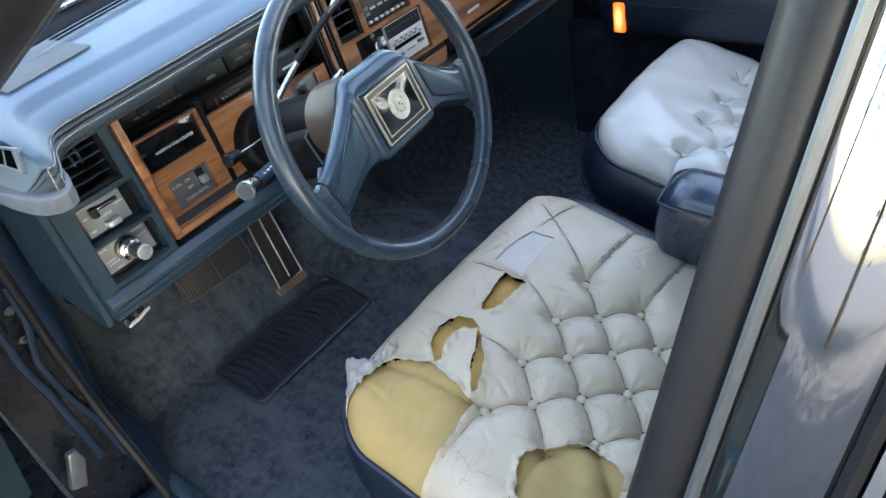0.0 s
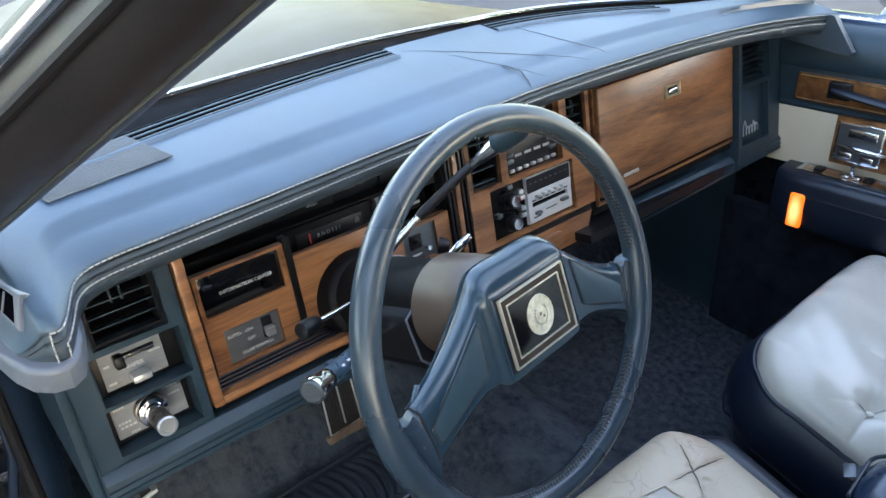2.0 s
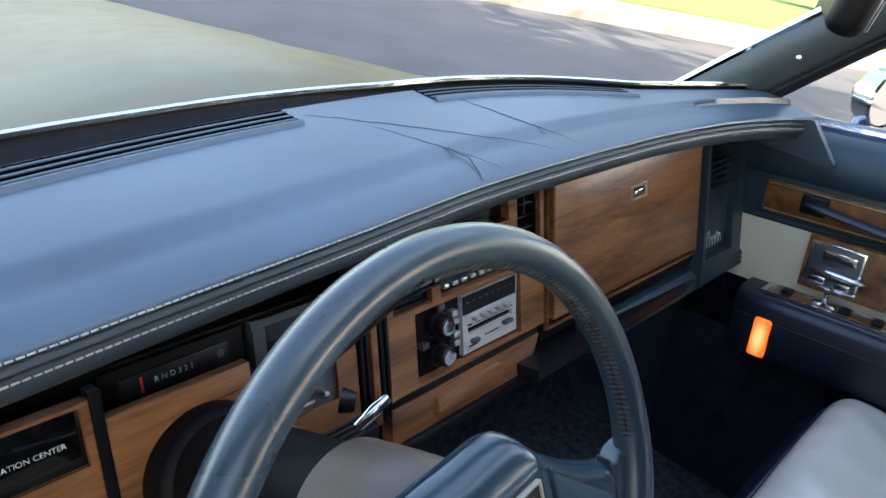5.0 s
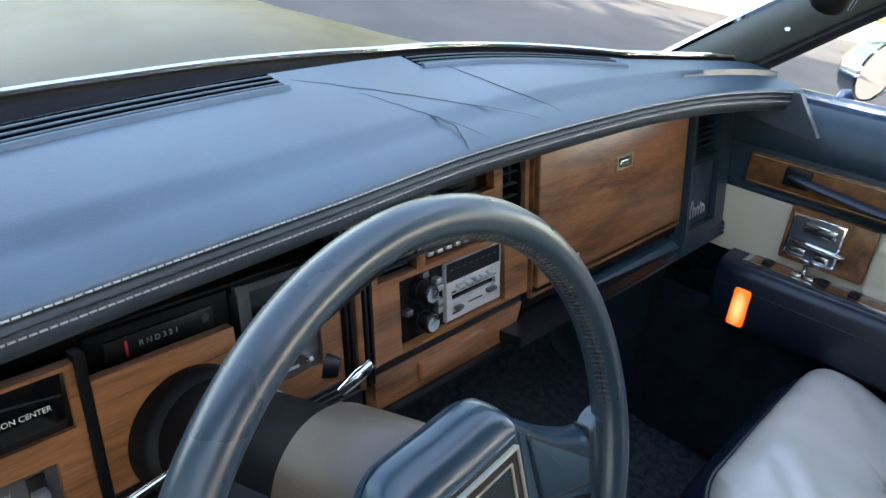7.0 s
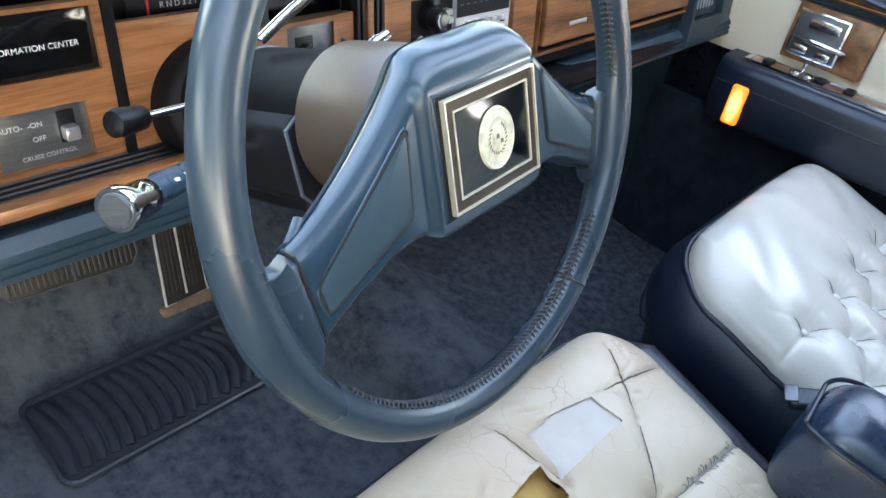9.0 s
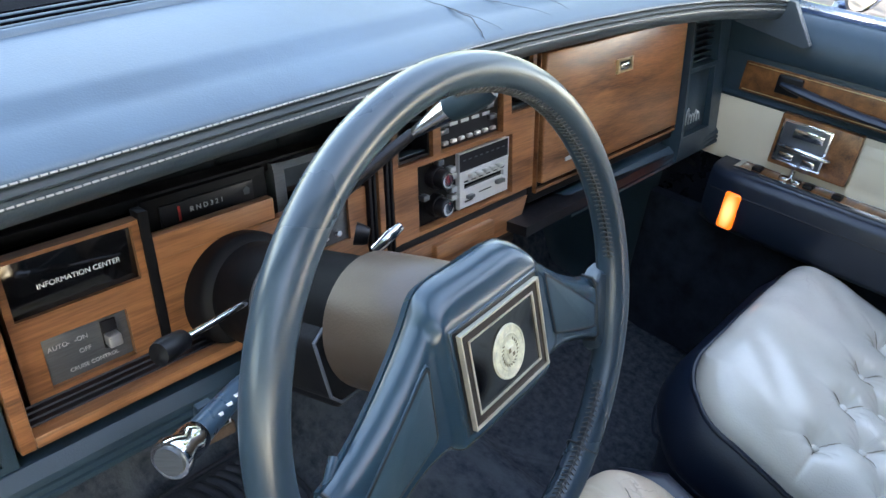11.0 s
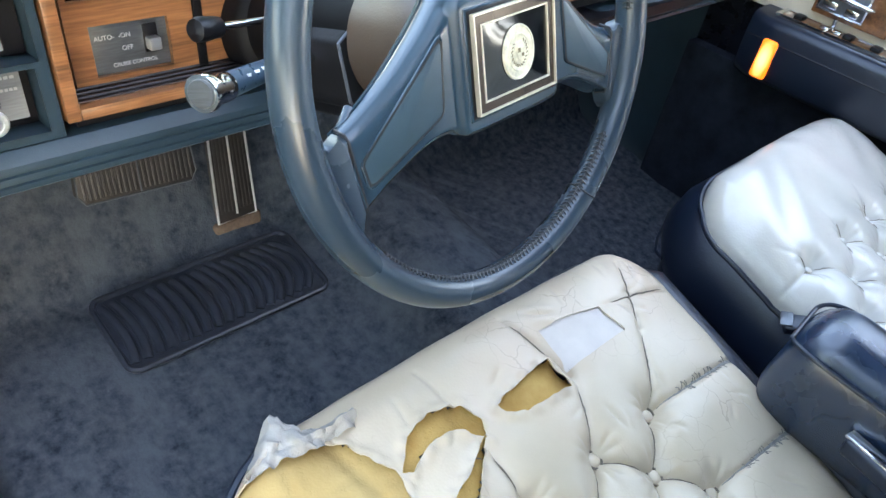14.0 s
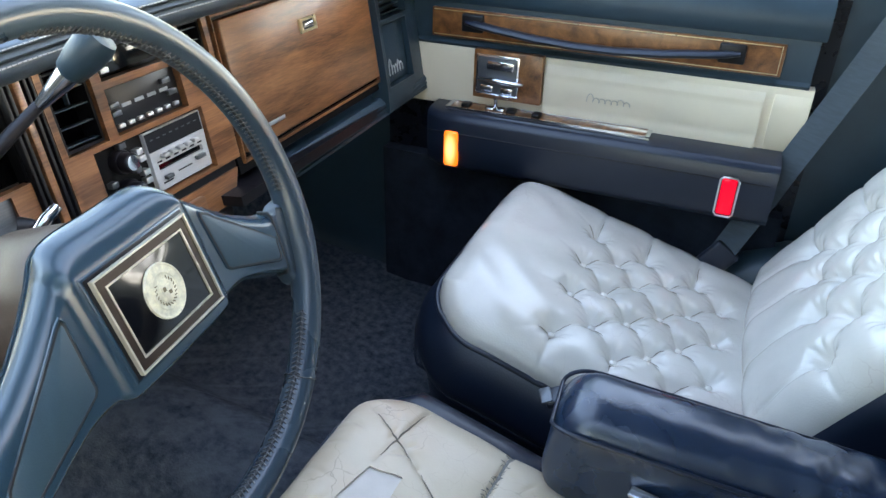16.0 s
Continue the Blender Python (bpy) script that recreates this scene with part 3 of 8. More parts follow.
def car_shell():
    """The car's body round the cabin: hood, cowl, pillars, roof, sills, firewall and rear."""
    body = thing("car_body", pose(0, 0, 0), "dark blue car body with a cream hood", "car body", kind="structure")
    # firewall and sides below the dashboard
    bm = B()
    box(bm, -0.80, 0.64, 0.56, 0.60, 0.10, 0.78)
    part("firewall", bm, M_FLOOR, body)
    yz = Matrix(((0, 0, 1, 0), (1, 0, 0, 0), (0, 1, 0, 0), (0, 0, 0, 1)))
    bm = B()
    prism(bm, [(0.60, 0.10), (0.60, 0.66), (0.205, 0.66), (0.195, 0.45), (0.175, 0.32), (0.165, 0.255), (0.165, 0.10)], -0.835, -0.816, m=yz)
    part("kick_panel", bm, M_FLOOR, body, "dark blue carpeted kick panel")
    # painted trim between the carpet and the door opening
    inner = [(0.13, -0.800), (0.16, -0.796), (0.20, -0.784), (0.235, -0.784), (0.27, -0.802), (0.335, -0.817), (0.455, -0.808), (0.60, -0.802), (0.86, -0.802)]
    edge = [(0.13, 0.040), (0.172, 0.050), (0.26, 0.085), (0.35, 0.130), (0.50, 0.166), (0.60, 0.172), (0.86, 0.180)]
    lip = [(0.13, 0.12), (0.20, 0.135), (0.25, 0.143), (0.335, 0.165), (0.455, 0.185), (0.86, 0.20)]
    bm = B()
    rows = []
    for i in range(41):
        z = 0.13 + 0.73 * i / 40
        xi, ye, yl = spline(inner, z), spline(edge, z), spline(lip, z)
        rows.append([bm.verts.new(p) for p in ((-0.842, 0.30, z), (-0.842, ye, z), (-0.834, ye - 0.004, z), ((xi - 0.834) / 2, (ye + yl) / 2 - 0.012, z), (xi, yl - 0.006, z), (xi + 0.002, yl + 0.004, z), (xi - 0.004, 0.30, z))])
    for p, q in zip(rows, rows[1:]):
        for k in range(7):
            bm.faces.new((p[k], p[(k + 1) % 7], q[(k + 1) % 7], q[k]))
    bm.faces.new(rows[0])
    bm.faces.new(rows[-1])
    trim = part("jamb_trim", bm, M_JAMB, body, "blue painted jamb trim")
    bm = B()
    tube(bm, [(spline(inner, z) + 0.001, spline(lip, z), z) for z in [0.19 + 0.42 * i / 24 for i in range(25)]], 0.0035, 8)
    part("trim_lip", bm, M_JAMB, trim)
    bm = B()
    tube(bm, [(-0.843, spline(edge, z) - 0.004, z) for z in [0.172 + 0.70 * i / 30 for i in range(31)]], 0.0075, 8)
    part("door_seal", bm, M_SEAL, trim, "black rubber seal")
    bm = B()
    prism(bm, [(0.60, 0.10), (0.60, 0.74), (0.12, 0.82), (0.02, 0.82), (0.02, 0.12)], 0.655, 0.68, m=Matrix(((0, 0, 1, 0), (1, 0, 0, 0), (0, 1, 0, 0), (0, 0, 0, 1))))
    part("kick_panel", bm, M_BLUE, body, "dark blue kick panel")
    # sill on the open side
    bm = B()
    box(bm, -0.95, -0.800, -0.80, 0.10, -0.05, 0.165, 0.012, 3)
    sill = part("door_sill", bm, M_JAMB, body, "dark blue painted door sill")
    bm = B()
    box(bm, -0.900, -0.832, -0.78, 0.075, 0.163, 0.172, 0.002)
    part("scuff_plate", bm, M_BLUE, sill, "dark blue scuff plate")
    bm = along([(-0.834, 0.166), (-0.833, 0.176), (-0.826, 0.181), (-0.812, 0.178), (-0.800, 0.166), (-0.800, 0.150)], -0.78, 0.076)
    part("sill_strip", bm, M_BLUE, sill, "dark blue sill strip", smooth=50)
    bm = B()
    tube(bm, [(-0.912, -0.78 + 0.86 * i / 6, 0.168) for i in range(7)], 0.006, 8)
    part("sill_seal", bm, M_SEAL, sill, "black rubber seal")
    for y in (0.014, -0.30):
        bm = B()
        lathe(bm, [(0, 0.0025), (0.004, 0.002), (0.0055, 0.0)], 14)
        part("screw", bm, M_CHROME, sill, m=Matrix.Translation((-0.866, y, 0.172)))
    # jamb ahead of the door opening, with its bolts and pressed folds
    bm = B()
    prism(bm, [(0.10, 0.14), (0.165, 0.40), (0.205, 0.55), (0.205, 0.86), (0.60, 0.78), (0.60, -0.05), (0.08, -0.05)], -0.95, -0.838, 0.01, m=yz)
    jamb = part("hinge_jamb", bm, M_PAINT, body, "dark glossy hinge jamb")
    for y, z, x, r in ((0.198, 0.575, -0.857, 0.0075), (0.186, 0.525, -0.866, 0.007), (0.200, 0.70, -0.880, 0.006)):
        bm = B()
        lathe(bm, [(0, 0.006), (r * 0.55, 0.006), (r * 0.6, 0.003), (r, 0.0025), (r * 1.1, 0.0)], 18)
        part("bolt", bm, M_GREYPLATE, jamb, "dull metal bolt", m=Matrix.Translation((x, y, z)) @ Matrix.Rotation(radians(100), 4, "X"))
    for pts, r in (([(-0.846, 0.190, 0.62), (-0.850, 0.178, 0.56), (-0.872, 0.162, 0.49), (-0.868, 0.148, 0.42), (-0.852, 0.130, 0.34), (-0.848, 0.108, 0.26)], 0.006), ([(-0.885, 0.195, 0.60), (-0.892, 0.175, 0.50), (-0.885, 0.158, 0.43), (-0.880, 0.120, 0.28)], 0.008)):
        bm = B()
        tube(bm, pts, r, 8, flat=0.6)
        part("pressed_fold", bm, M_JAMB, jamb)
    bm = B()
    prism(bm, [(-0.014, -0.040), (0.012, -0.045), (0.016, 0.006), (0.004, 0.030), (-0.010, 0.026)], -0.008, 0.004, 0.003, 3, m=Matrix.Translation((-0.922, 0.105, 0.320)) @ Matrix.Rotation(radians(82), 4, "X") @ Matrix.Rotation(radians(-20), 4, "Z"))
    part("door_check", bm, M_GREYPLATE, jamb, "bright metal door check bracket")
    # hood and cowl
    bm = B()

    def hood(u, v):
        x = -0.80 + 1.43 * u
        d = (x + 0.085) ** 2
        y = 0.335 - 0.20 * d + 1.40 * v
        return (x, y, 0.893 - 0.24 * max(0, y - 0.30) ** 2 / (1 + 0.9 * max(0, y - 0.3) ** 2) - 0.55 * d / (1 + 2.0 * d))

    grid_mesh(bm, hood, 40, 30)
    bmesh.ops.solidify(bm, geom=bm.faces[:], thickness=-0.03)
    part("hood", bm, M_HOOD, body, "cream painted hood")
    # front of the body under the hood
    bm = B()
    box(bm, -0.84, 0.67, 0.61, 1.72, 0.0, 0.54, 0.03, 3)
    part("front_body", bm, M_PAINT, body, "dark blue painted front body")
    # unseen roof with headliner, blocks the sun; lining lightened to bounce light
    bm = B()

    def roof(u, v):
        x, y = -0.66 + 1.15 * u, -0.42 - 1.3 * v
        return (x, y, 1.37 - 0.09 * ((x + 0.085) / 0.57) ** 4)

    grid_mesh(bm, roof, 16, 8)
    bmesh.ops.solidify(bm, geom=bm.faces[:], thickness=-0.03)
    part("roof", bm, M_HEADLINER, body, "roof lining out of view, lightened for bounce")
    # rear of the cabin
    bm = B()
    box(bm, -0.80, 0.64, -1.78, -1.72, 0.10, 0.93)
    part("rear_wall", bm, M_NAVY, body)
    bm = B()
    box(bm, 0.66, 0.70, -1.75, -0.72, 0.05, 0.90)
    part("rear_side", bm, M_PAINT, body)
    bm = B()
    box(bm, -0.86, -0.80, -1.75, -0.80, 0.05, 0.90)
    part("rear_side", bm, M_PAINT, body)
    return body


car_body = car_shell()


def pillar(body, sx, a0, a1, b0, b1, material, label):
    """A windscreen pillar: inner trim, seal and bright strip."""
    a0, a1, b0, b1 = Vector(a0), Vector(a1), Vector(b0), Vector(b1)
    out = Vector((-sx * 0.05, 0, 0.0))
    rim = Vector((-sx * 0.004, 0.004, 0.0))
    bm = B()
    n = 12
    rows = []
    for i in range(n + 1):
        t = i / n
        a, b = a0.lerp(a1, t), b0.lerp(b1, t)
        sag = Vector((0, 0, 0.012 * math.sin(math.pi * t)))
        mid = (a + b) / 2
        rows.append([bm.verts.new(p + sag) for p in (a, a.lerp(b, 0.12) + out * -0.25, mid + out * -0.42, a.lerp(b, 0.85) + out * -0.25, b, b + rim, mid + out * 0.3 + rim, a + out * 0.3)])
    for r, q in zip(rows, rows[1:]):
        for k in range(8):
            bm.faces.new((r[k], r[(k + 1) % 8], q[(k + 1) % 8], q[k]))
    bm.faces.new(rows[0])
    bm.faces.new(rows[-1])
    p = part("windscreen_pillar", bm, material, body, label, smooth=50)
    bm = B()
    tube(bm, [a0.lerp(a1, i / 8) + out * 0.10 + Vector((0, -0.002, 0.012 * math.sin(math.pi * i / 8) - 0.006)) for i in range(9)], 0.011, 8)
    part("door_seal", bm, M_SEAL, p, "black rubber seal")
    bm = B()
    tube(bm, [b0.lerp(b1, i / 8) + rim + Vector((0, 0.002, 0.012 * math.sin(math.pi * i / 8))) for i in range(9)], 0.008, 8)
    part("bright_strip", bm, M_CHROME, p, "bright metal strip")
    bm = B()
    lathe(bm, [(0, 0.003), (0.004, 0.002), (0.005, 0)], 12)
    q = a0.lerp(a1, 0.25).lerp(b0.lerp(b1, 0.25), 0.35)
    part("screw", bm, M_CHROME, p, m=Matrix.Translation(q + Vector((sx * 0.018, -0.002, 0.010))) @ Matrix.Rotation(radians(60 * sx), 4, "Y"))



def driver_pillar(body):
    """The pillar beside the open door: rounded vinyl trim with a seam, a bright strip and the painted outside."""
    low, high = 0.86, 1.34
    # section at z = 1.10, and how each corner runs per metre of height
    ring = [((-0.701, -0.155), (0.70, -1.03)), ((-0.722, -0.166), (0.64, -1.06)), ((-0.750, -0.172), (0.58, -1.08)), ((-0.774, -0.160), (0.60, -1.08)), ((-0.790, -0.140), (0.64, -1.08)), ((-0.797, -0.118), (0.66, -1.09)), ((-0.800, -0.100), (0.66, -1.10)), ((-0.796, -0.060), (0.68, -1.11)), ((-0.776, -0.029), (0.70, -1.12)), ((-0.735, -0.045), (0.70, -1.10)), ((-0.703, -0.100), (0.70, -1.05))]

    def at(k, z, out=0.0):
        (x, y), (dx, dy) = ring[k]
        return Vector((x + dx * (z - 1.10) - out, y + dy * (z - 1.10) - out * 0.6, z))

    bm = B()
    n, fine, rows = 24, 4, []
    m = len(ring)
    for i in range(n + 1):
        z = low + (high - low) * i / n
        row = []
        for k in range(m):
            p0, p1, p2, p3 = (at((k + o) % m, z) for o in (-1, 0, 1, 2))
            for q in range(fine):
                t = q / fine
                row.append(bm.verts.new(0.5 * (2 * p1 + (p2 - p0) * t + (2 * p0 - 5 * p1 + 4 * p2 - p3) * t * t + (3 * p1 - p0 - 3 * p2 + p3) * t ** 3)))
        rows.append(row)
    w = len(rows[0])
    for r, q in zip(rows, rows[1:]):
        for k in range(w):
            f = bm.faces.new((r[k], r[(k + 1) % w], q[(k + 1) % w], q[k]))
            f.material_index = 1 if 6 * fine <= k < 9 * fine else 0
    bm.faces.new(rows[0])
    bm.faces.new(rows[-1])
    p = part("windscreen_pillar", bm, M_PILLAR, body, "charcoal vinyl pillar trim", smooth=60)
    p.data.materials.append(M_SEAL)
    zs = [low + 0.02 + (high - low - 0.04) * i / 12 for i in range(13)]
    bm = B()
    tube(bm, [at(1, z, 0.001) for z in zs], 0.0022, 6)
    part("seam", bm, M_PILLARR, p, "raised trim seam")
    bm = B()
    tube(bm, [at(4, z, 0.002) for z in zs], 0.0045, 8)
    part("door_seal", bm, M_SEAL, p, "black rubber seal")
    bm = B()
    tube(bm, [at(6, z, 0.003) for z in zs], 0.0065, 10)
    part("bright_strip", bm, M_CHROME, p, "bright metal strip")


driver_pillar(car_body)
pillar(car_body, -1, (0.60, 0.07, 0.895), (0.57, -0.35, 1.28), (0.60, 0.215, 0.87), (0.57, -0.26, 1.28), M_PILLARR, "grey-green vinyl pillar trim")


def b_pillar(body):
    """The pillar behind the open door: seal, bright strip, polished cover, and the shut rear door."""
    def x_at(z):
        return -0.80 + 0.35 * (z - 0.95) if z > 0.86 else -0.8315

    def strip(name, prof, material, label="", z0=0.05, z1=1.31, n=14, parent=body):
        bm = B()
        rows = []
        for i in range(n + 1):
            z = z0 + (z1 - z0) * i / n
            rows.append([bm.verts.new((x_at(z) + o, y, z)) for o, y in prof])
        k = len(prof)
        for r, q in zip(rows, rows[1:]):
            for j in range(k):
                bm.faces.new((r[j], r[(j + 1) % k], q[(j + 1) % k], q[j]))
        bm.faces.new(rows[0])
        bm.faces.new(rows[-1])
        return part(name, bm, material, parent, label, smooth=50)

    p = strip("centre_pillar", [(0.06, -0.762), (0.012, -0.755), (0.0, -0.757), (-0.006, -0.763), (-0.008, -0.772), (-0.005, -0.781), (0.0, -0.787), (0.06, -0.84)], M_PILLAR, "charcoal centre pillar with rubber seal")
    strip("bright_strip", [(0.004, -0.787), (-0.005, -0.7875), (-0.006, -0.790), (-0.003, -0.7945), (0.004, -0.7945)], M_GREYPLATE, "bright metal strip", parent=p)
    strip("pillar_cover", [(0.006, -0.795), (0.0, -0.796), (-0.004, -0.803), (-0.005, -0.822), (-0.003, -0.842), (0.001, -0.850), (0.006, -0.850)], M_STEEL, "polished steel pillar cover", parent=p)
    strip("door_seal", [(0.004, -0.850), (-0.003, -0.851), (-0.006, -0.855), (-0.003, -0.860), (0.004, -0.861)], M_SEAL, "black rubber seal", parent=p)
    strip("bright_strip", [(0.004, -0.861), (-0.004, -0.862), (-0.004, -0.869), (0.004, -0.870)], M_CHROME, "bright metal strip", parent=p)
    strip("rear_door_glass", [(0.0, -0.870), (0.0, -1.70), (0.006, -1.70), (0.006, -0.870)], M_LENSDARK, "dark rear door glass", z0=0.88, parent=p)


b_pillar(car_body)

# ---- dashboard ----
# local axes of the fascia: x across the car, y up the leaning face, z out of it towards the seats
DASH = Matrix.Translation((0, 0, 0.66)) @ Matrix.Rotation(radians(90 - 16.2), 4, "X")
INV = DASH.inverted()
dash = thing("dashboard", DASH, "blue vinyl dashboard with walnut veneer fascia", "dashboard")
PAD_EDGE = [(-0.832, -0.046), (-0.822, -0.069), (-0.812, -0.082), (-0.802, -0.089), (-0.794, -0.087), (-0.786, -0.073), (-0.768, -0.035), (-0.745, -0.020), (-0.68, -0.013), (-0.586, -0.006), (-0.479, 0.003), (-0.328, 0.015), (-0.172, 0.030), (-0.08, 0.034), (0.026, 0.035), (0.12, 0.034), (0.256, 0.029), (0.42, 0.010), (0.545, -0.020), (0.585, -0.036), (0.600, -0.044), (0.612, -0.052)]
# how far the padded top rolls down towards its front edge, against the distance from that edge
PAD_ROLL = [(0.0, 0.0085), (0.003, 0.0072), (0.008, 0.0056), (0.016, 0.0036), (0.026, 0.0018), (0.038, 0.0005), (0.052, 0.0)]


def pad_rear(x):
    if x < -0.06:
        return 0.245 - 0.20 * (x + 0.06) ** 2
    if x < 0.327:
        return 0.245 - 0.72 * (x + 0.06) ** 2
    return 0.1372 - 0.30 * (x - 0.327)


def wing_drop(x):
    """The outer end of the pad slopes down towards the door."""
    return 1.9 * max(0.0, -0.808 - x)


def pad_top(x, y):
    """Height of the padded top."""
    yf = spline(PAD_EDGE, x)
    t = (y - yf) / max(0.05, pad_rear(x) - yf)
    return 0.914 + 0.010 * math.sin(min(1, max(0, t)) * 1.8) - wing_drop(x) - spline(PAD_ROLL, max(0.0, y - yf))


def edge_scale(x):
    """How far the rolled edge tucks under, between the two wings."""
    wing = max(0.0, min(1.0, (-0.745 - x) / 0.03)) + max(0.0, min(1.0, (x - 0.58) / 0.03))
    return 0.12 * (1.0 - min(1.0, wing))


def make_pad():
    bm = B()
    nx = 150

    def prof(x):
        yf = spline(PAD_EDGE, x)
        yr = pad_rear(x)
        wing = max(0.0, min(1.0, (-0.765 - x) / 0.03)) + max(0.0, min(1.0, (x - 0.60) / 0.03))
        lo = 0.868 - (0.002 if x < 0 else 0.0) * wing
        pts = [(yr + 0.01, pad_top(x, yr) - 0.03), (yr, pad_top(x, yr))]
        for k in range(1, 12):
            y = yr + (yf + 0.052 - yr) * k / 12
            pts.append((y, pad_top(x, y)))
        sh = 1.0 - 0.6 * max(0.0, min(1.0, (-0.775 - x) / 0.02))
        pts += [(yf + o * sh, 0.914 - d) for o, d in reversed(PAD_ROLL[1:])]
        pts += [(yf + 0.0008, 0.9045), (yf + 0.0012, 0.9020), (yf + 0.0045, 0.9002), (yf + 0.0012, 0.8985), (yf - 0.0006, 0.8960), (yf + 0.0008, 0.8935), (yf + 0.0040, 0.8920), (yf + 0.0008, 0.8900), (yf - 0.0010, 0.8850), (yf - 0.0002, 0.8790), (yf + 0.0025, lo + 0.004), (yf + 0.008, lo), (yf + 0.02, lo - 0.001), (yf + 0.07, lo + 0.002)]
        f = 1 - wing_drop(x) / (0.912 - lo)
        rolled = [(y, z if k < 13 else lo + (z - lo) * f) for k, (y, z) in enumerate(pts)]
        return [(y if k < 13 else y + max(0.0, 0.889 - z) * edge_scale(x), z) for k, (y, z) in enumerate(rolled)]

    xs = [-0.829 + 0.084 * i / 40 for i in range(40)] + [-0.745 + 1.30 * i / 80 for i in range(80)] + [0.555 + 0.053 * i / 24 for i in range(25)]
    rows = [[bm.verts.new((x - 0.13 * max(0.0, min(y, 0.05) + 0.06) * max(0.0, min(1.0, (-0.795 - x) / 0.034)), y, z)) for y, z in prof(x)] for x in xs]
    for r, q in zip(rows, rows[1:]):
        for k in range(len(r) - 1):
            f = bm.faces.new((r[k], r[k + 1], q[k + 1], q[k]))
            # faces below the first stitch row take the shade-darkened vinyl
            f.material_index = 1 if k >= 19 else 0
    bm.faces.new(rows[0])
    bm.faces.new(rows[-1])
    bmesh.ops.transform(bm, matrix=INV, verts=bm.verts)
    ob = part("pad", bm, M_PAD, dash, "blue grained vinyl pad, cracked", smooth=60)
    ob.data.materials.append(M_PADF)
    return ob


pad = make_pad()


def edge_run(dy, z, x0=-0.80, x1=0.60, step=0.0030):
    """Points spaced evenly along the pad's front edge."""
    pts, x = [], x0
    while x < x1:
        pts.append(Vector((x, spline(PAD_EDGE, x) + dy + max(0.0, 0.889 - z) * edge_scale(x), z)))
        a, b = spline(PAD_EDGE, x), spline(PAD_EDGE, x + 0.0005)
        x += step / math.hypot(1, (b - a) / 0.0005)
    return pts


def stitching():
    for dy, z in ((-0.0002, 0.9045), (-0.0007, 0.8890)):
        bm = B()
        pts = edge_run(dy, z, -0.804 if z > 0.9 else -0.794)
        head = pts[0]
        pts = [Vector((head.x, head.y - 0.0004, head.z - 0.0031 * k)) for k in range(int((head.z - 0.873) / 0.0031), 0, -1)] + pts
        for i in range(0, len(pts) - 2, 2):
            tube(bm, [pts[i], pts[i + 1], pts[i + 1].lerp(pts[i + 2], 0.55)], 0.0008, 5)
        bmesh.ops.transform(bm, matrix=INV, verts=bm.verts)
        part("stitching", bm, M_THREAD, pad, "pale thread stitching", kind="stuff")


stitching()


def on_pad(pts, lift=0.0004):
    return [Vector((x, y, pad_top(x, y) + lift)) for x, y in pts]


def cracks():
    rnd = random.Random(4)
    for way, w in ((((-0.228, 0.217), (-0.137, 0.150), (0.001, 0.052)), 0.0009), (((-0.012, 0.212), (0.012, 0.13), (0.044, 0.057)), 0.0011), (((-0.180, 0.166), (-0.139, 0.098), (-0.104, 0.045)), 0.0007), (((-0.139, 0.098), (-0.130, 0.07), (-0.143, 0.036)), 0.0009)):
        pts = []
        for (ax, ay), (bx, by) in zip(way, way[1:]):
            for k in range(10):
                t = k / 10
                pts.append((ax + (bx - ax) * t + rnd.uniform(-1, 1) * 0.0014, ay + (by - ay) * t + rnd.uniform(-1, 1) * 0.0014))
        pts.append(way[-1])
        bm = B()
        tube(bm, on_pad(pts, 0.0001), [w * (0.4 + 0.8 * math.sin(math.pi * (i + 1) / (len(pts) + 1))) for i in range(len(pts))], 5, flat=0.4)
        bmesh.ops.transform(bm, matrix=INV, verts=bm.verts)
        part("crack", bm, M_BLACK, pad, "dark open crack in the vinyl")


cracks()


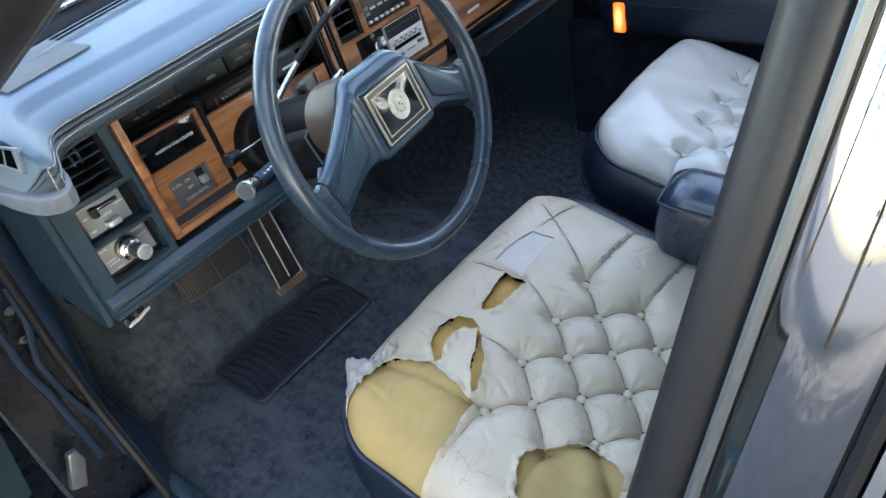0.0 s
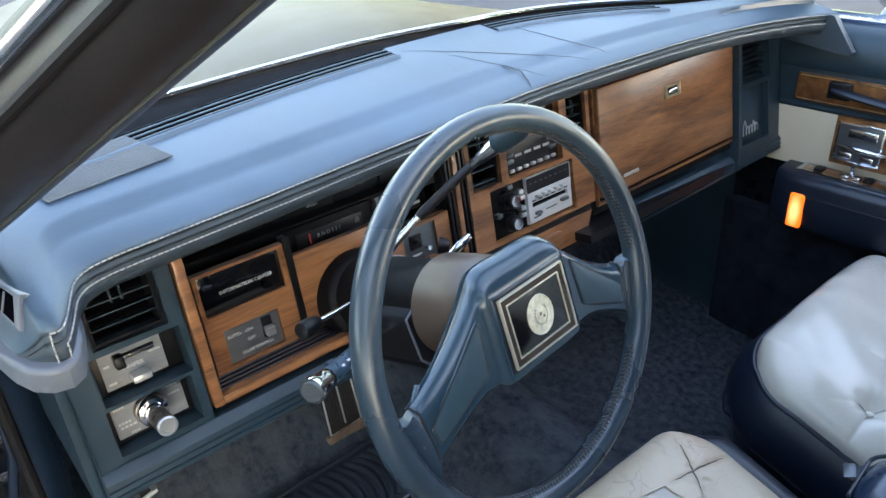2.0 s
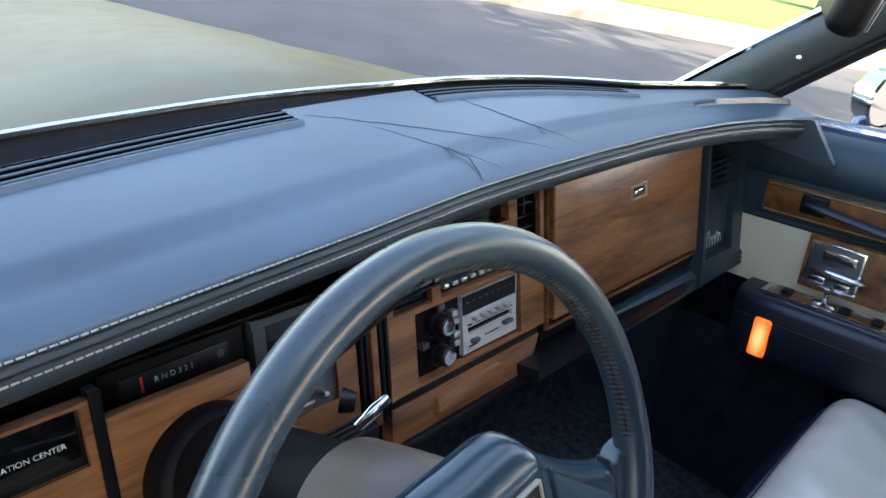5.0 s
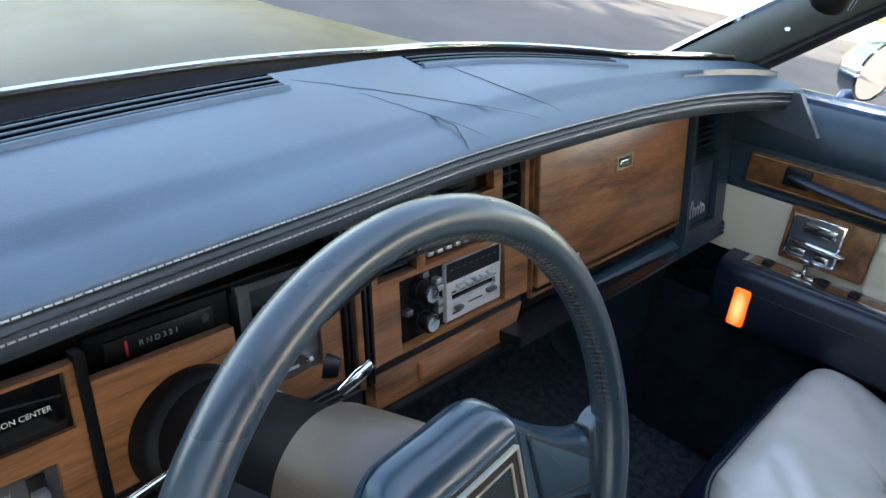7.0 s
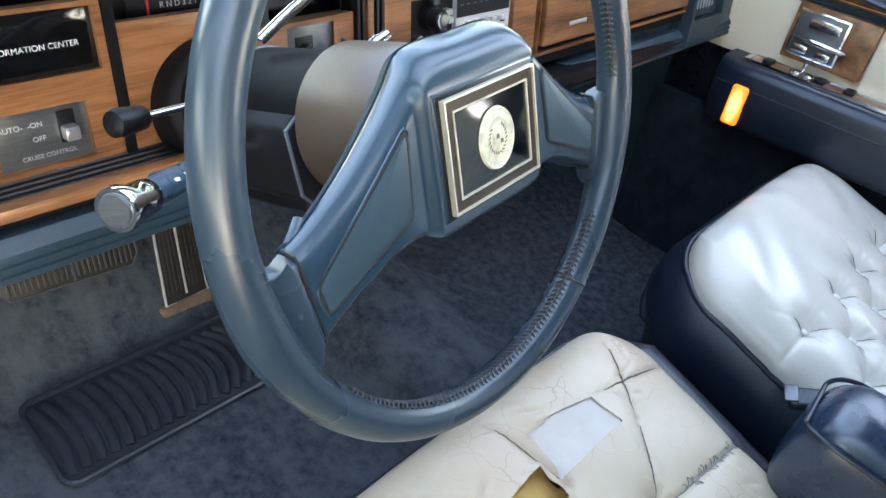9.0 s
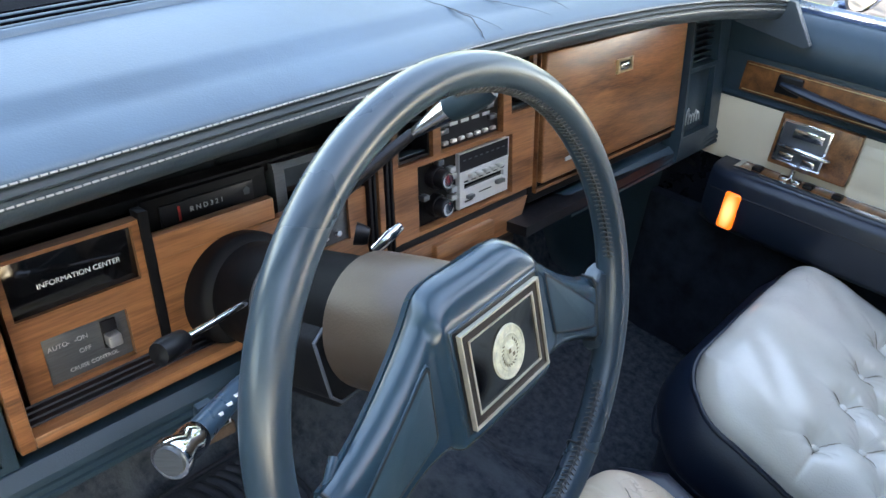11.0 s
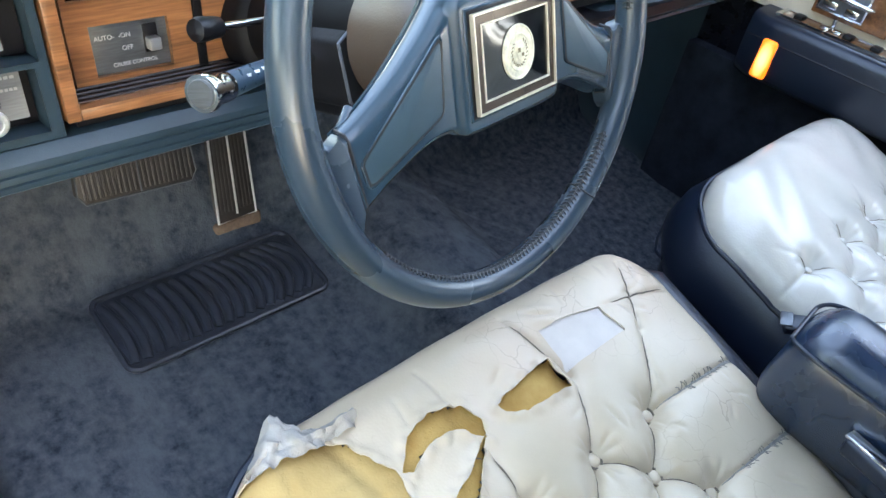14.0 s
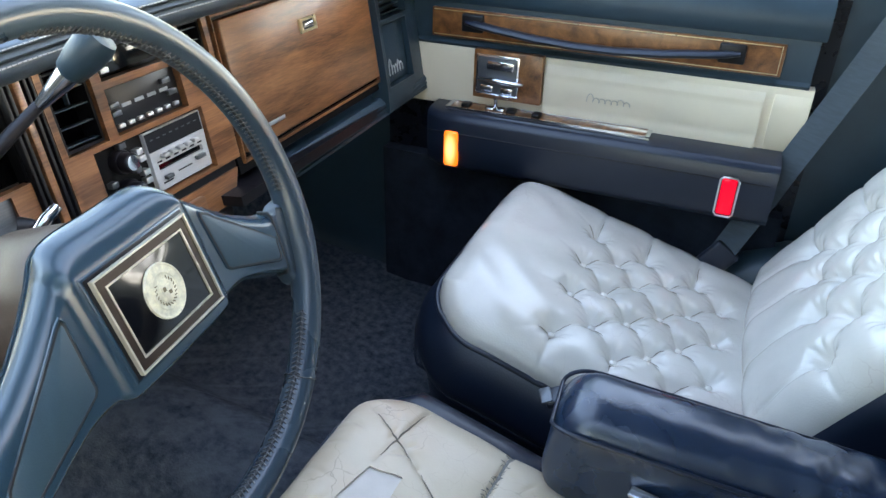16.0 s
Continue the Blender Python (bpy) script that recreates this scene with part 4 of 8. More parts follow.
def pad_grilles():
    # loudspeaker grille at the outer corner
    q = [(-0.753, 0.065), (-0.614, 0.089), (-0.641, 0.173), (-0.778, 0.150)]
    bm = B()
    vs = [bm.verts.new(p) for p in on_pad(q, -0.0022)]
    f = bm.faces.new(vs)
    r = bmesh.ops.inset_region(bm, faces=[f], thickness=0.006)
    bmesh.ops.solidify(bm, geom=bm.faces[:], thickness=0.003)
    g = part("speaker_grille", bm, M_BLACK, pad, "ribbed blue speaker grille")
    n = 23
    for i in range(1, n):
        t = i / n
        a = Vector(q[0]).lerp(Vector(q[3]), 0.06 + 0.88 * t)
        b = Vector(q[1]).lerp(Vector(q[2]), 0.06 + 0.88 * t)
        a, b = a.lerp(b, 0.03), b.lerp(a, 0.04)
        bm = B()
        tube(bm, on_pad([tuple(a), tuple(b)], 0.0022), 0.0010, 6)
        part("slat", bm, M_GRILLE, g)
    for o in [g]:
        o.data.transform(INV)
        for c in o.children:
            c.data.transform(INV)
    # defroster slots along the windscreen: black sheet for trough shade, raised lip, inner steps
    for x0, x1 in ((-0.70, -0.245), (-0.045, 0.290)):
        k = 30
        xs = [x0 + (x1 - x0) * i / k for i in range(k + 1)]

        def run(prof):
            bm = B()
            rows = []
            for x in xs:
                y1 = pad_rear(x) - 0.002
                rows.append([bm.verts.new((x, y1 - o, pad_top(x, y1 - o) + h)) for o, h in prof])
            n = len(prof)
            for r, s in zip(rows, rows[1:]):
                for j in range(n):
                    bm.faces.new((r[j], r[(j + 1) % n], s[(j + 1) % n], s[j]))
            bm.faces.new(rows[0])
            bm.faces.new(rows[-1])
            bmesh.ops.transform(bm, matrix=INV, verts=bm.verts)
            return bm

        v = part("defroster_vent", run([(0.0, 0.0008), (0.036, 0.0008), (0.036, -0.01), (0.0, -0.01)]), M_VOID, pad, "long defroster slot as a near-black sheet")
        for o in (0.006, 0.017, 0.027):
            part("step", run([(o, 0.0005), (o, 0.0016), (o + 0.002, 0.0020), (o + 0.0035, 0.0014), (o + 0.0035, 0.0005)]), M_BLUE, v)
        part("lip", run([(0.035, 0.0), (0.035, 0.0030), (0.037, 0.0040), (0.040, 0.0032), (0.043, 0.0)]), M_PAD, v, smooth=60)


pad_grilles()


def pad_wing_cap():
    """Grey moulded cap round the foot of the pad's outer wing, with the side window vent."""
    bm = B()
    prism(bm, [(-0.852, 0.090), (-0.840, -0.036), (-0.834, -0.064), (-0.826, -0.083), (-0.814, -0.094), (-0.800, -0.097), (-0.789, -0.090), (-0.780, -0.068), (-0.770, -0.030), (-0.770, 0.090)], 0.853, 0.8755, 0.005, 4, m=INV)
    part("wing_cap", bm, M_CAP, dash, "grey moulded pad end cap")
    # side window vent on the sloping wing: u runs forward, v up the slope
    slope = Matrix(((-0.13, 0.46, -0.88, -0.8277), (0.99, 0.06, -0.12, -0.011), (0, 0.88, 0.46, 0.8987), (0, 0, 0, 1)))
    bm = B()
    prism(bm, [(-0.0535, 0.000), (0.0345, -0.0015), (0.0235, 0.0180), (-0.0395, 0.0252)], -0.014, 0.0, 0.003, 3, m=INV @ slope)
    v = part("side_vent", bm, M_CAP, dash, "grey side window vent")
    # black plate paints the shade of the vent opening
    bm = B()
    prism(bm, [(-0.0455, 0.0040), (0.0285, 0.0022), (0.0205, 0.0150), (-0.0340, 0.0215)], -0.002, 0.0006, m=INV @ slope)
    part("opening", bm, M_VOID, v, "near-black plate for the vent opening")
    for u0, u1 in ((-0.0272, -0.0225), (-0.0118, -0.0085), (0.0035, 0.0052)):
        bm = B()
        prism(bm, [(u0, 0.0034), (u0 + 0.0022, 0.0034), (u1 + 0.0022, 0.0205 + 0.11 * (-0.034 - u1)), (u1, 0.0205 + 0.11 * (-0.034 - u1))], -0.001, 0.0016, m=INV @ slope)
        part("slat", bm, M_CAP, v)


pad_wing_cap()


def passenger_wing():
    """The end of the pad that hangs down beside the passenger door."""
    yz = Matrix(((0, 0, 1, 0), (1, 0, 0, 0), (0, 1, 0, 0), (0, 0, 0, 1)))
    bm = B()
    prism(bm, [(-0.048, 0.9055), (-0.101, 0.8480), (-0.094, 0.842), (0.08, 0.842), (0.08, 0.9055)], 0.588, 0.609, 0.005, 3, m=INV @ yz)
    # same darkened edge vinyl as on the pad's front
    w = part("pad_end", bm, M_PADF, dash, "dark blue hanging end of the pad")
    for x in (0.594, 0.602):
        bm = B()
        tube(bm, [(x, -0.0487 - 0.0530 * t, 0.9050 - 0.0575 * t) for t in (0.02, 0.5, 0.97)], 0.0007, 5)
        bmesh.ops.transform(bm, matrix=INV, verts=bm.verts)
        part("seam", bm, M_THREAD, w)


passenger_wing()


def backing():
    # near-black block stands for the dark behind the fascia
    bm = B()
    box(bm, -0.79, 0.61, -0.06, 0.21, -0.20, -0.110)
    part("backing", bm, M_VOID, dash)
    # underside of the dashboard
    bm = B()
    box(bm, -0.79, -0.29, -0.045, -0.03, -0.20, -0.004)
    part("underside", bm, M_BLACK, dash)
    bm = B()
    box(bm, 0.0, 0.60, -0.045, -0.03, -0.20, -0.004)
    part("underside", bm, M_BLACK, dash)
    # smooth outer end of the dashboard, seen through the open door
    bm = B()
    prism(bm, [(-0.004, 0.605), (0.052, 0.872), (0.30, 0.872), (0.30, 0.60), (0.01, 0.597)], -0.803, -0.790, 0.006, 3, m=INV @ Matrix(((0, 0, 1, 0), (1, 0, 0, 0), (0, 1, 0, 0), (0, 0, 0, 1))))
    part("end_panel", bm, M_BLUE, dash, "smooth dark blue end panel")


backing()


def ridged_lip(x0, x1, dz=0.0):
    """The rolled lower edge with its fine ridges."""
    prof = [(-0.046, -0.03), (-0.048, 0.004), (-0.044, 0.011), (-0.039, 0.0115), (-0.038, 0.009), (-0.036, 0.009), (-0.035, 0.0115), (-0.031, 0.0115), (-0.030, 0.009), (-0.028, 0.009), (-0.027, 0.0115), (-0.022, 0.011), (-0.016, 0.006), (-0.012, 0.001), (-0.010, -0.03)]
    bm = B()
    a = [bm.verts.new((x0, s, d + dz)) for s, d in prof]
    b = [bm.verts.new((x1, s, d + dz)) for s, d in prof]
    for k in range(len(prof) - 1):
        bm.faces.new((a[k], a[k + 1], b[k + 1], b[k]))
    bm.faces.new(a)
    bm.faces.new(b)
    return part("lower_lip", bm, M_BLUE, dash, "ridged blue-black lower edge", smooth=30)


ridged_lip(-0.792, -0.288)


def vent(x0, x1, s0, s1, rows, cols, label):
    bm = B()
    pierced(bm, (x0, x1, s0, s1), [(x0 + 0.004, x1 - 0.004, s0 + 0.004, s1 - 0.004)], -0.035, -0.004, 0.001)
    v = part("air_vent", bm, M_BLACK, dash, label)
    # near-black plate paints the shade deep in the vent
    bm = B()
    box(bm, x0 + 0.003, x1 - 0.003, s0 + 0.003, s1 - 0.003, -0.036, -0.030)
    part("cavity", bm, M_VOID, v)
    for i in range(rows):
        s = s0 + (s1 - s0) * (i + 0.5) / rows
        bm = B()
        box(bm, x0 + 0.004, x1 - 0.004, s - 0.0034, s - 0.0022, -0.016, -0.007)
        part("slat", bm, M_BLUE, v)
    for i in range(cols):
        x = x0 + (x1 - x0) * (0.5 + 0.14 * (i - (cols - 1) / 2))
        bm = B()
        box(bm, x - 0.0007, x + 0.0007, s0 + (s1 - s0) * 0.50, s0 + (s1 - s0) * 0.78, -0.014, -0.0065)
        part("vane", bm, M_BLUE, v)
    return v


def left_switches():
    bm = B()
    pierced(bm, (-0.792, -0.664, -0.012, 0.206), [(-0.758, -0.682, 0.118, 0.198), (-0.765, -0.672, 0.056, 0.110), (-0.767, -0.676, -0.003, 0.050)], -0.035, 0.0, 0.002)
    part("switch_panel", bm, M_BLUE, dash, "blue-black switch panel")
    vent(-0.757, -0.683, 0.119, 0.197, 6, 2, "black air vent with thin slats")
    # wiper switch
    bm = B()
    box(bm, -0.764, -0.673, 0.057, 0.109, -0.030, -0.022, 0.001)
    w = part("wiper_switch", bm, M_BLACK, dash, "wiper switch with silver slides")
    bm = B()
    box(bm, -0.755, -0.690, 0.062, 0.104, -0.022, -0.020)
    part("plate", bm, M_LIGHTPLATE, w)
    bm = B()
    box(bm, -0.740, -0.698, 0.091, 0.097, -0.021, -0.017, 0.001)
    part("slide_slot", bm, M_BLACK, w)
    bm = B()
    box(bm, -0.734, -0.699, 0.0935, 0.0955, -0.017, -0.0145, 0.0006)
    part("slide_bar", bm, M_CHROME, w, "chrome slide bar")
    bm = B()
    box(bm, -0.742, -0.732, 0.086, 0.100, -0.020, -0.006, 0.002)
    part("slide_knob", bm, M_BLACK, w)
    bm = B()
    box(bm, -0.731, -0.712, 0.066, 0.074, -0.020, -0.002, 0.0015)
    part("washer_button", bm, M_SILVER, w, "silver washer button")
    lettering("caption", "WIPER", 0.0064, M_DIMTEXT, w, Matrix.Translation((-0.722, 0.081, -0.0185)), bold=0.0001)
    # headlamp switch
    bm = B()
    box(bm, -0.766, -0.677, -0.002, 0.049, -0.030, -0.022, 0.001)
    h = part("headlamp_switch", bm, M_BLACK, dash, "headlamp switch with chrome knob")
    bm = B()
    box(bm, -0.760, -0.684, 0.005, 0.045, -0.022, -0.019)
    part("plate", bm, M_LIGHTPLATE, h)
    bm = B()
    lathe(bm, [(0.0, 0.006), (0.017, 0.006), (0.018, 0.004), (0.018, 0.0), (0.015, -0.002), (0.013, 0.0)], 36)
    part("dial_ring", bm, M_KNOB, h, m=Matrix.Translation((-0.722, 0.026, -0.019)))
    bm = B()
    lathe(bm, [(0.0165, 0.0), (0.0168, 0.007), (0.0155, 0.0095), (0.0115, 0.0105), (0.0105, 0.014), (0.0090, 0.0145), (0.008, 0.020)], 40)
    part("knob_base", bm, M_CHROME, h, m=Matrix.Translation((-0.722, 0.026, -0.014)))
    bm = B()
    lathe(bm, [(0.008, 0.0), (0.0105, 0.002), (0.0105, 0.028), (0.009, 0.030), (0.0, 0.030)], 30)
    part("knob_grip", bm, M_KNOB, h, m=Matrix.Translation((-0.722, 0.026, 0.004)))
    bm = B()
    lathe(bm, [(0.0106, 0.0), (0.0108, 0.003), (0.0095, 0.0045), (0.007, 0.0045), (0.0065, 0.0035), (0.0, 0.0035)], 30)
    part("knob_end", bm, M_SILVER, h, m=Matrix.Translation((-0.722, 0.026, 0.0325)))
    rects = []
    for x, s, w2 in ((-0.752, 0.040, 0.012), (-0.750, 0.022, 0.014), (-0.747, 0.017, 0.018), (-0.742, 0.008, 0.010), (-0.696, 0.041, 0.018), (-0.694, 0.031, 0.014)):
        rects += [(x - w2 / 2 + w2 * k / 4, x - w2 / 2 + w2 * (k + 0.72) / 4, s - 0.0012, s + 0.0012) for k in range(4)]
    bars("marking", rects, -0.019, -0.0186, M_DIMTEXT, h)
    bars("marking", [(-0.752, -0.746, 0.088, 0.0905), (-0.752, -0.744, 0.0675, 0.0700), (-0.705, -0.700, 0.0865, 0.0885), (-0.699, -0.693, 0.0865, 0.0885)], -0.0202, -0.0196, M_DIMTEXT, w)


left_switches()


def bezel_edge():
    """Walnut strip round the instrument recess, the dark walls of the recess and its stepped ledge."""
    for q in ((-0.662, -0.650, 0.0, 0.206), (-0.650, -0.290, 0.0, 0.0105)):
        bm = B()
        box(bm, *q, -0.012, 0.004, 0.0015)
        part("bezel_strip", bm, M_WOOD, dash, "walnut edge strip")
    bm = B()
    box(bm, -0.664, -0.6505, 0.004, 0.212, -0.100, -0.0122)
    part("recess_wall", bm, M_INK, dash, "black wall of the instrument recess")
    bm = B()
    prof = [(0.0085, -0.0122), (0.0085, -0.100), (-0.03, -0.100), (-0.03, -0.0122)]
    for i in range(4):
        z = -0.014 - 0.0075 * i
        prof[1 + 3 * i:1 + 3 * i] = [(0.0085 + 0.0012 * i, z), (0.0098 + 0.0012 * i, z - 0.001), (0.0098 + 0.0012 * i, z - 0.006)]
    lo = [bm.verts.new((-0.6505, y, z)) for y, z in prof]
    hi = [bm.verts.new((-0.262, y, z)) for y, z in prof]
    for i in range(len(prof)):
        j = (i + 1) % len(prof)
        bm.faces.new((lo[i], lo[j], hi[j], hi[i]))
    bm.faces.new(lo)
    bm.faces.new(hi)
    part("recess_ledge", bm, M_BLACK, dash, "black stepped ledge", smooth=0)


bezel_edge()


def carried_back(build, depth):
    """Panels built on the bezel's plane, carried into the recess along camera rays."""
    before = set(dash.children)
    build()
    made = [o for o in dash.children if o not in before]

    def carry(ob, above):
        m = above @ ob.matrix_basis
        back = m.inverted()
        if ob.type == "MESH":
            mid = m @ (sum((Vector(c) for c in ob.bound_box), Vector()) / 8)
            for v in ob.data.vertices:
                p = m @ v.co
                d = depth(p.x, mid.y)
                # scaled about a camera position so the panels look unmoved from there
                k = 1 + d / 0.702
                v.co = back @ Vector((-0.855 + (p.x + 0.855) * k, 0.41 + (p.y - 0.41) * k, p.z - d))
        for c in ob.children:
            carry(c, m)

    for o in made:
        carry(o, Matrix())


def instrument_bezel():
    bm = B()
    box(bm, -0.651, -0.290, 0.010, 0.136, -0.062, -0.050)
    part("recess", bm, M_INK, dash)
    # information centre
    bm = B()
    pierced(bm, (-0.648, -0.5365, 0.030, 0.1540), [(-0.642, -0.5435, 0.104, 0.150), (-0.629, -0.561, 0.039, 0.082)], -0.012, 0.0, 0.001)
    part("information_panel", bm, M_WOOD, dash, "walnut information panel")
    bm = B()
    box(bm, -0.643, -0.543, 0.103, 0.151, -0.012, -0.004, 0.001)
    w = part("information_window", bm, M_GLOSS, dash, "black glossy warning window")
    lettering("caption", "INFORMATION CENTER", 0.0060, M_TEXT, w, Matrix.Translation((-0.588, 0.1245, -0.0040)))
    bm = B()
    box(bm, -0.630, -0.560, 0.038, 0.083, -0.012, -0.005, 0.001)
    c = part("cruise_switch", bm, M_GREYPLATE, dash, "grey cruise control plate")
    for body, x, s, z in (("AUTO-", -0.6165, 0.070, 0.0056), ("-ON", -0.599, 0.070, 0.0056), ("OFF", -0.598, 0.059, 0.0056), ("CRUISE CONTROL", -0.593, 0.0455, 0.0048)):
        lettering("caption", body, z, M_DIMTEXT, c, Matrix.Translation((x, s, -0.0045)))
    bm = B()
    box(bm, -0.583, -0.570, 0.052, 0.077, -0.006, -0.0035, 0.001)
    part("switch_well", bm, M_BLACK, c)
    bm = B()
    box(bm, -0.582, -0.571, 0.055, 0.066, -0.005, 0.006, 0.0015, m=None)
    part("rocker", bm, M_SILVER, c, "silver rocker")
    # divider and right-hand walnut
    bm = B()
    box(bm, -0.5365, -0.528, 0.012, 0.160, -0.014, 0.002, 0.001)
    part("divider", bm, M_INK, dash)
    bm = B()
    pierced(bm, (-0.528, -0.2925, 0.012, 0.113), [(-0.372, -0.318, 0.062, 0.108)], -0.012, 0.0, 0.001)
    part("instrument_veneer", bm, M_WOOD, dash, "walnut panel behind the column")
    bm = B()
    box(bm, -0.528, -0.407, 0.1135, 0.1345, -0.012, -0.0004, 0.0006)
    part("instrument_veneer", bm, M_WOOD, dash, "walnut panel behind the column")
    bm = B()
    box(bm, -0.373, -0.317, 0.061, 0.109, -0.012, -0.003, 0.001)
    k = part("mirror_switch", bm, M_GREYPLATE, dash, "grey mirror switch plate")
    bm = B()
    box(bm, -0.362, -0.342, 0.078, 0.098, -0.004, -0.0015, 0.001)
    part("toggle_well", bm, M_BLACK, k)
    bm = B()
    lathe(bm, [(0, 0.010), (0.004, 0.009), (0.004, 0.0)], 16)
    part("toggle", bm, M_BLACK, k, m=Matrix.Translation((-0.352, 0.088, -0.003)))
    bm = B()
    lathe(bm, [(0, 0.008), (0.0035, 0.0075), (0.0045, 0.004), (0.003, 0.0)], 16)
    part("selector", bm, M_CHROME, k, m=Matrix.Translation((-0.335, 0.074, -0.003)))
    bars("marking", [(-0.360, -0.344, 0.068, 0.071)], -0.003, -0.0026, M_TEXT, k)
    # gear indicator
    bm = B()
    box(bm, -0.533, -0.412, 0.136, 0.166, -0.014, 0.0, 0.0015)
    g = part("gear_indicator", bm, M_INK, dash, "black gear indicator strip")
    bm = B()
    box(bm, -0.519, -0.428, 0.139, 0.158, 0.0, 0.0030, 0.0008)
    part("lens", bm, M_DARKLENS, g)
    lettering("caption", "RND321", 0.0066, M_DIMTEXT, g, Matrix.Translation((-0.476, 0.1485, 0.0034)), spread=1.55)
    bm = B()
    box(bm, -0.5035, -0.5015, 0.1415, 0.1545, 0.003, 0.0040)
    part("pointer", bm, M_RED, g, "red pointer")
    bm = B()
    prism(bm, [(-0.438, 0.146), (-0.433, 0.146), (-0.432, 0.151), (-0.4355, 0.154), (-0.439, 0.151)], 0.003, 0.0036)
    part("lamp_mark", bm, M_GREYPLATE, g)
    # message window
    bm = B()
    pierced(bm, (-0.405, -0.2925, 0.113, 0.166), [(-0.392, -0.306, 0.121, 0.158)], -0.012, 0.003, 0.001)
    q = part("message_panel", bm, M_GREYPLATE, dash, "grey framed message window")
    bm = B()
    box(bm, -0.393, -0.305, 0.120, 0.159, -0.012, -0.003)
    part("window", bm, M_GLOSS, q)
    bm = B()
    box(bm, -0.372, -0.335, 0.138, 0.1415, -0.003, -0.0026)
    part("marking", bm, M_TEXT, q)
    # speedometer housing under the pad
    bm = B()
    box(bm, -0.650, -0.2925, 0.158, 0.169, -0.030, -0.006, 0.002)
    box(bm, -0.650, -0.2925, 0.166, 0.215, -0.060, -0.040)
    u = part("speedometer", bm, M_INK, dash, "dark instrument housing under the pad")
    for x0, x1 in ((-0.645, -0.602), (-0.600, -0.535), (-0.532, -0.445), (-0.442, -0.375), (-0.372, -0.298)):
        bm = B()
        box(bm, x0, x1, 0.165, 0.210, -0.044, -0.032, 0.0015)
        part("gauge", bm, M_GAUGE, u)
    lettering("caption", "FUEL ONLY", 0.0052, M_DIMTEXT, u, Matrix.Translation((-0.598, 0.176, -0.0315)))
    lettering("caption", "SPEED", 0.0058, M_TEXT, u, Matrix.Translation((-0.475, 0.176, -0.0315)))
    bars("marking", [(-0.572 + 0.009 * i, -0.566 + 0.009 * i, 0.174, 0.1768) for i in range(5)] + [(-0.425, -0.411, 0.179, 0.1815), (-0.405, -0.395, 0.180, 0.1822)], -0.0322, -0.0314, M_GREYPLATE, u)


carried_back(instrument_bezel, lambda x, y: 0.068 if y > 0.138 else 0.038)


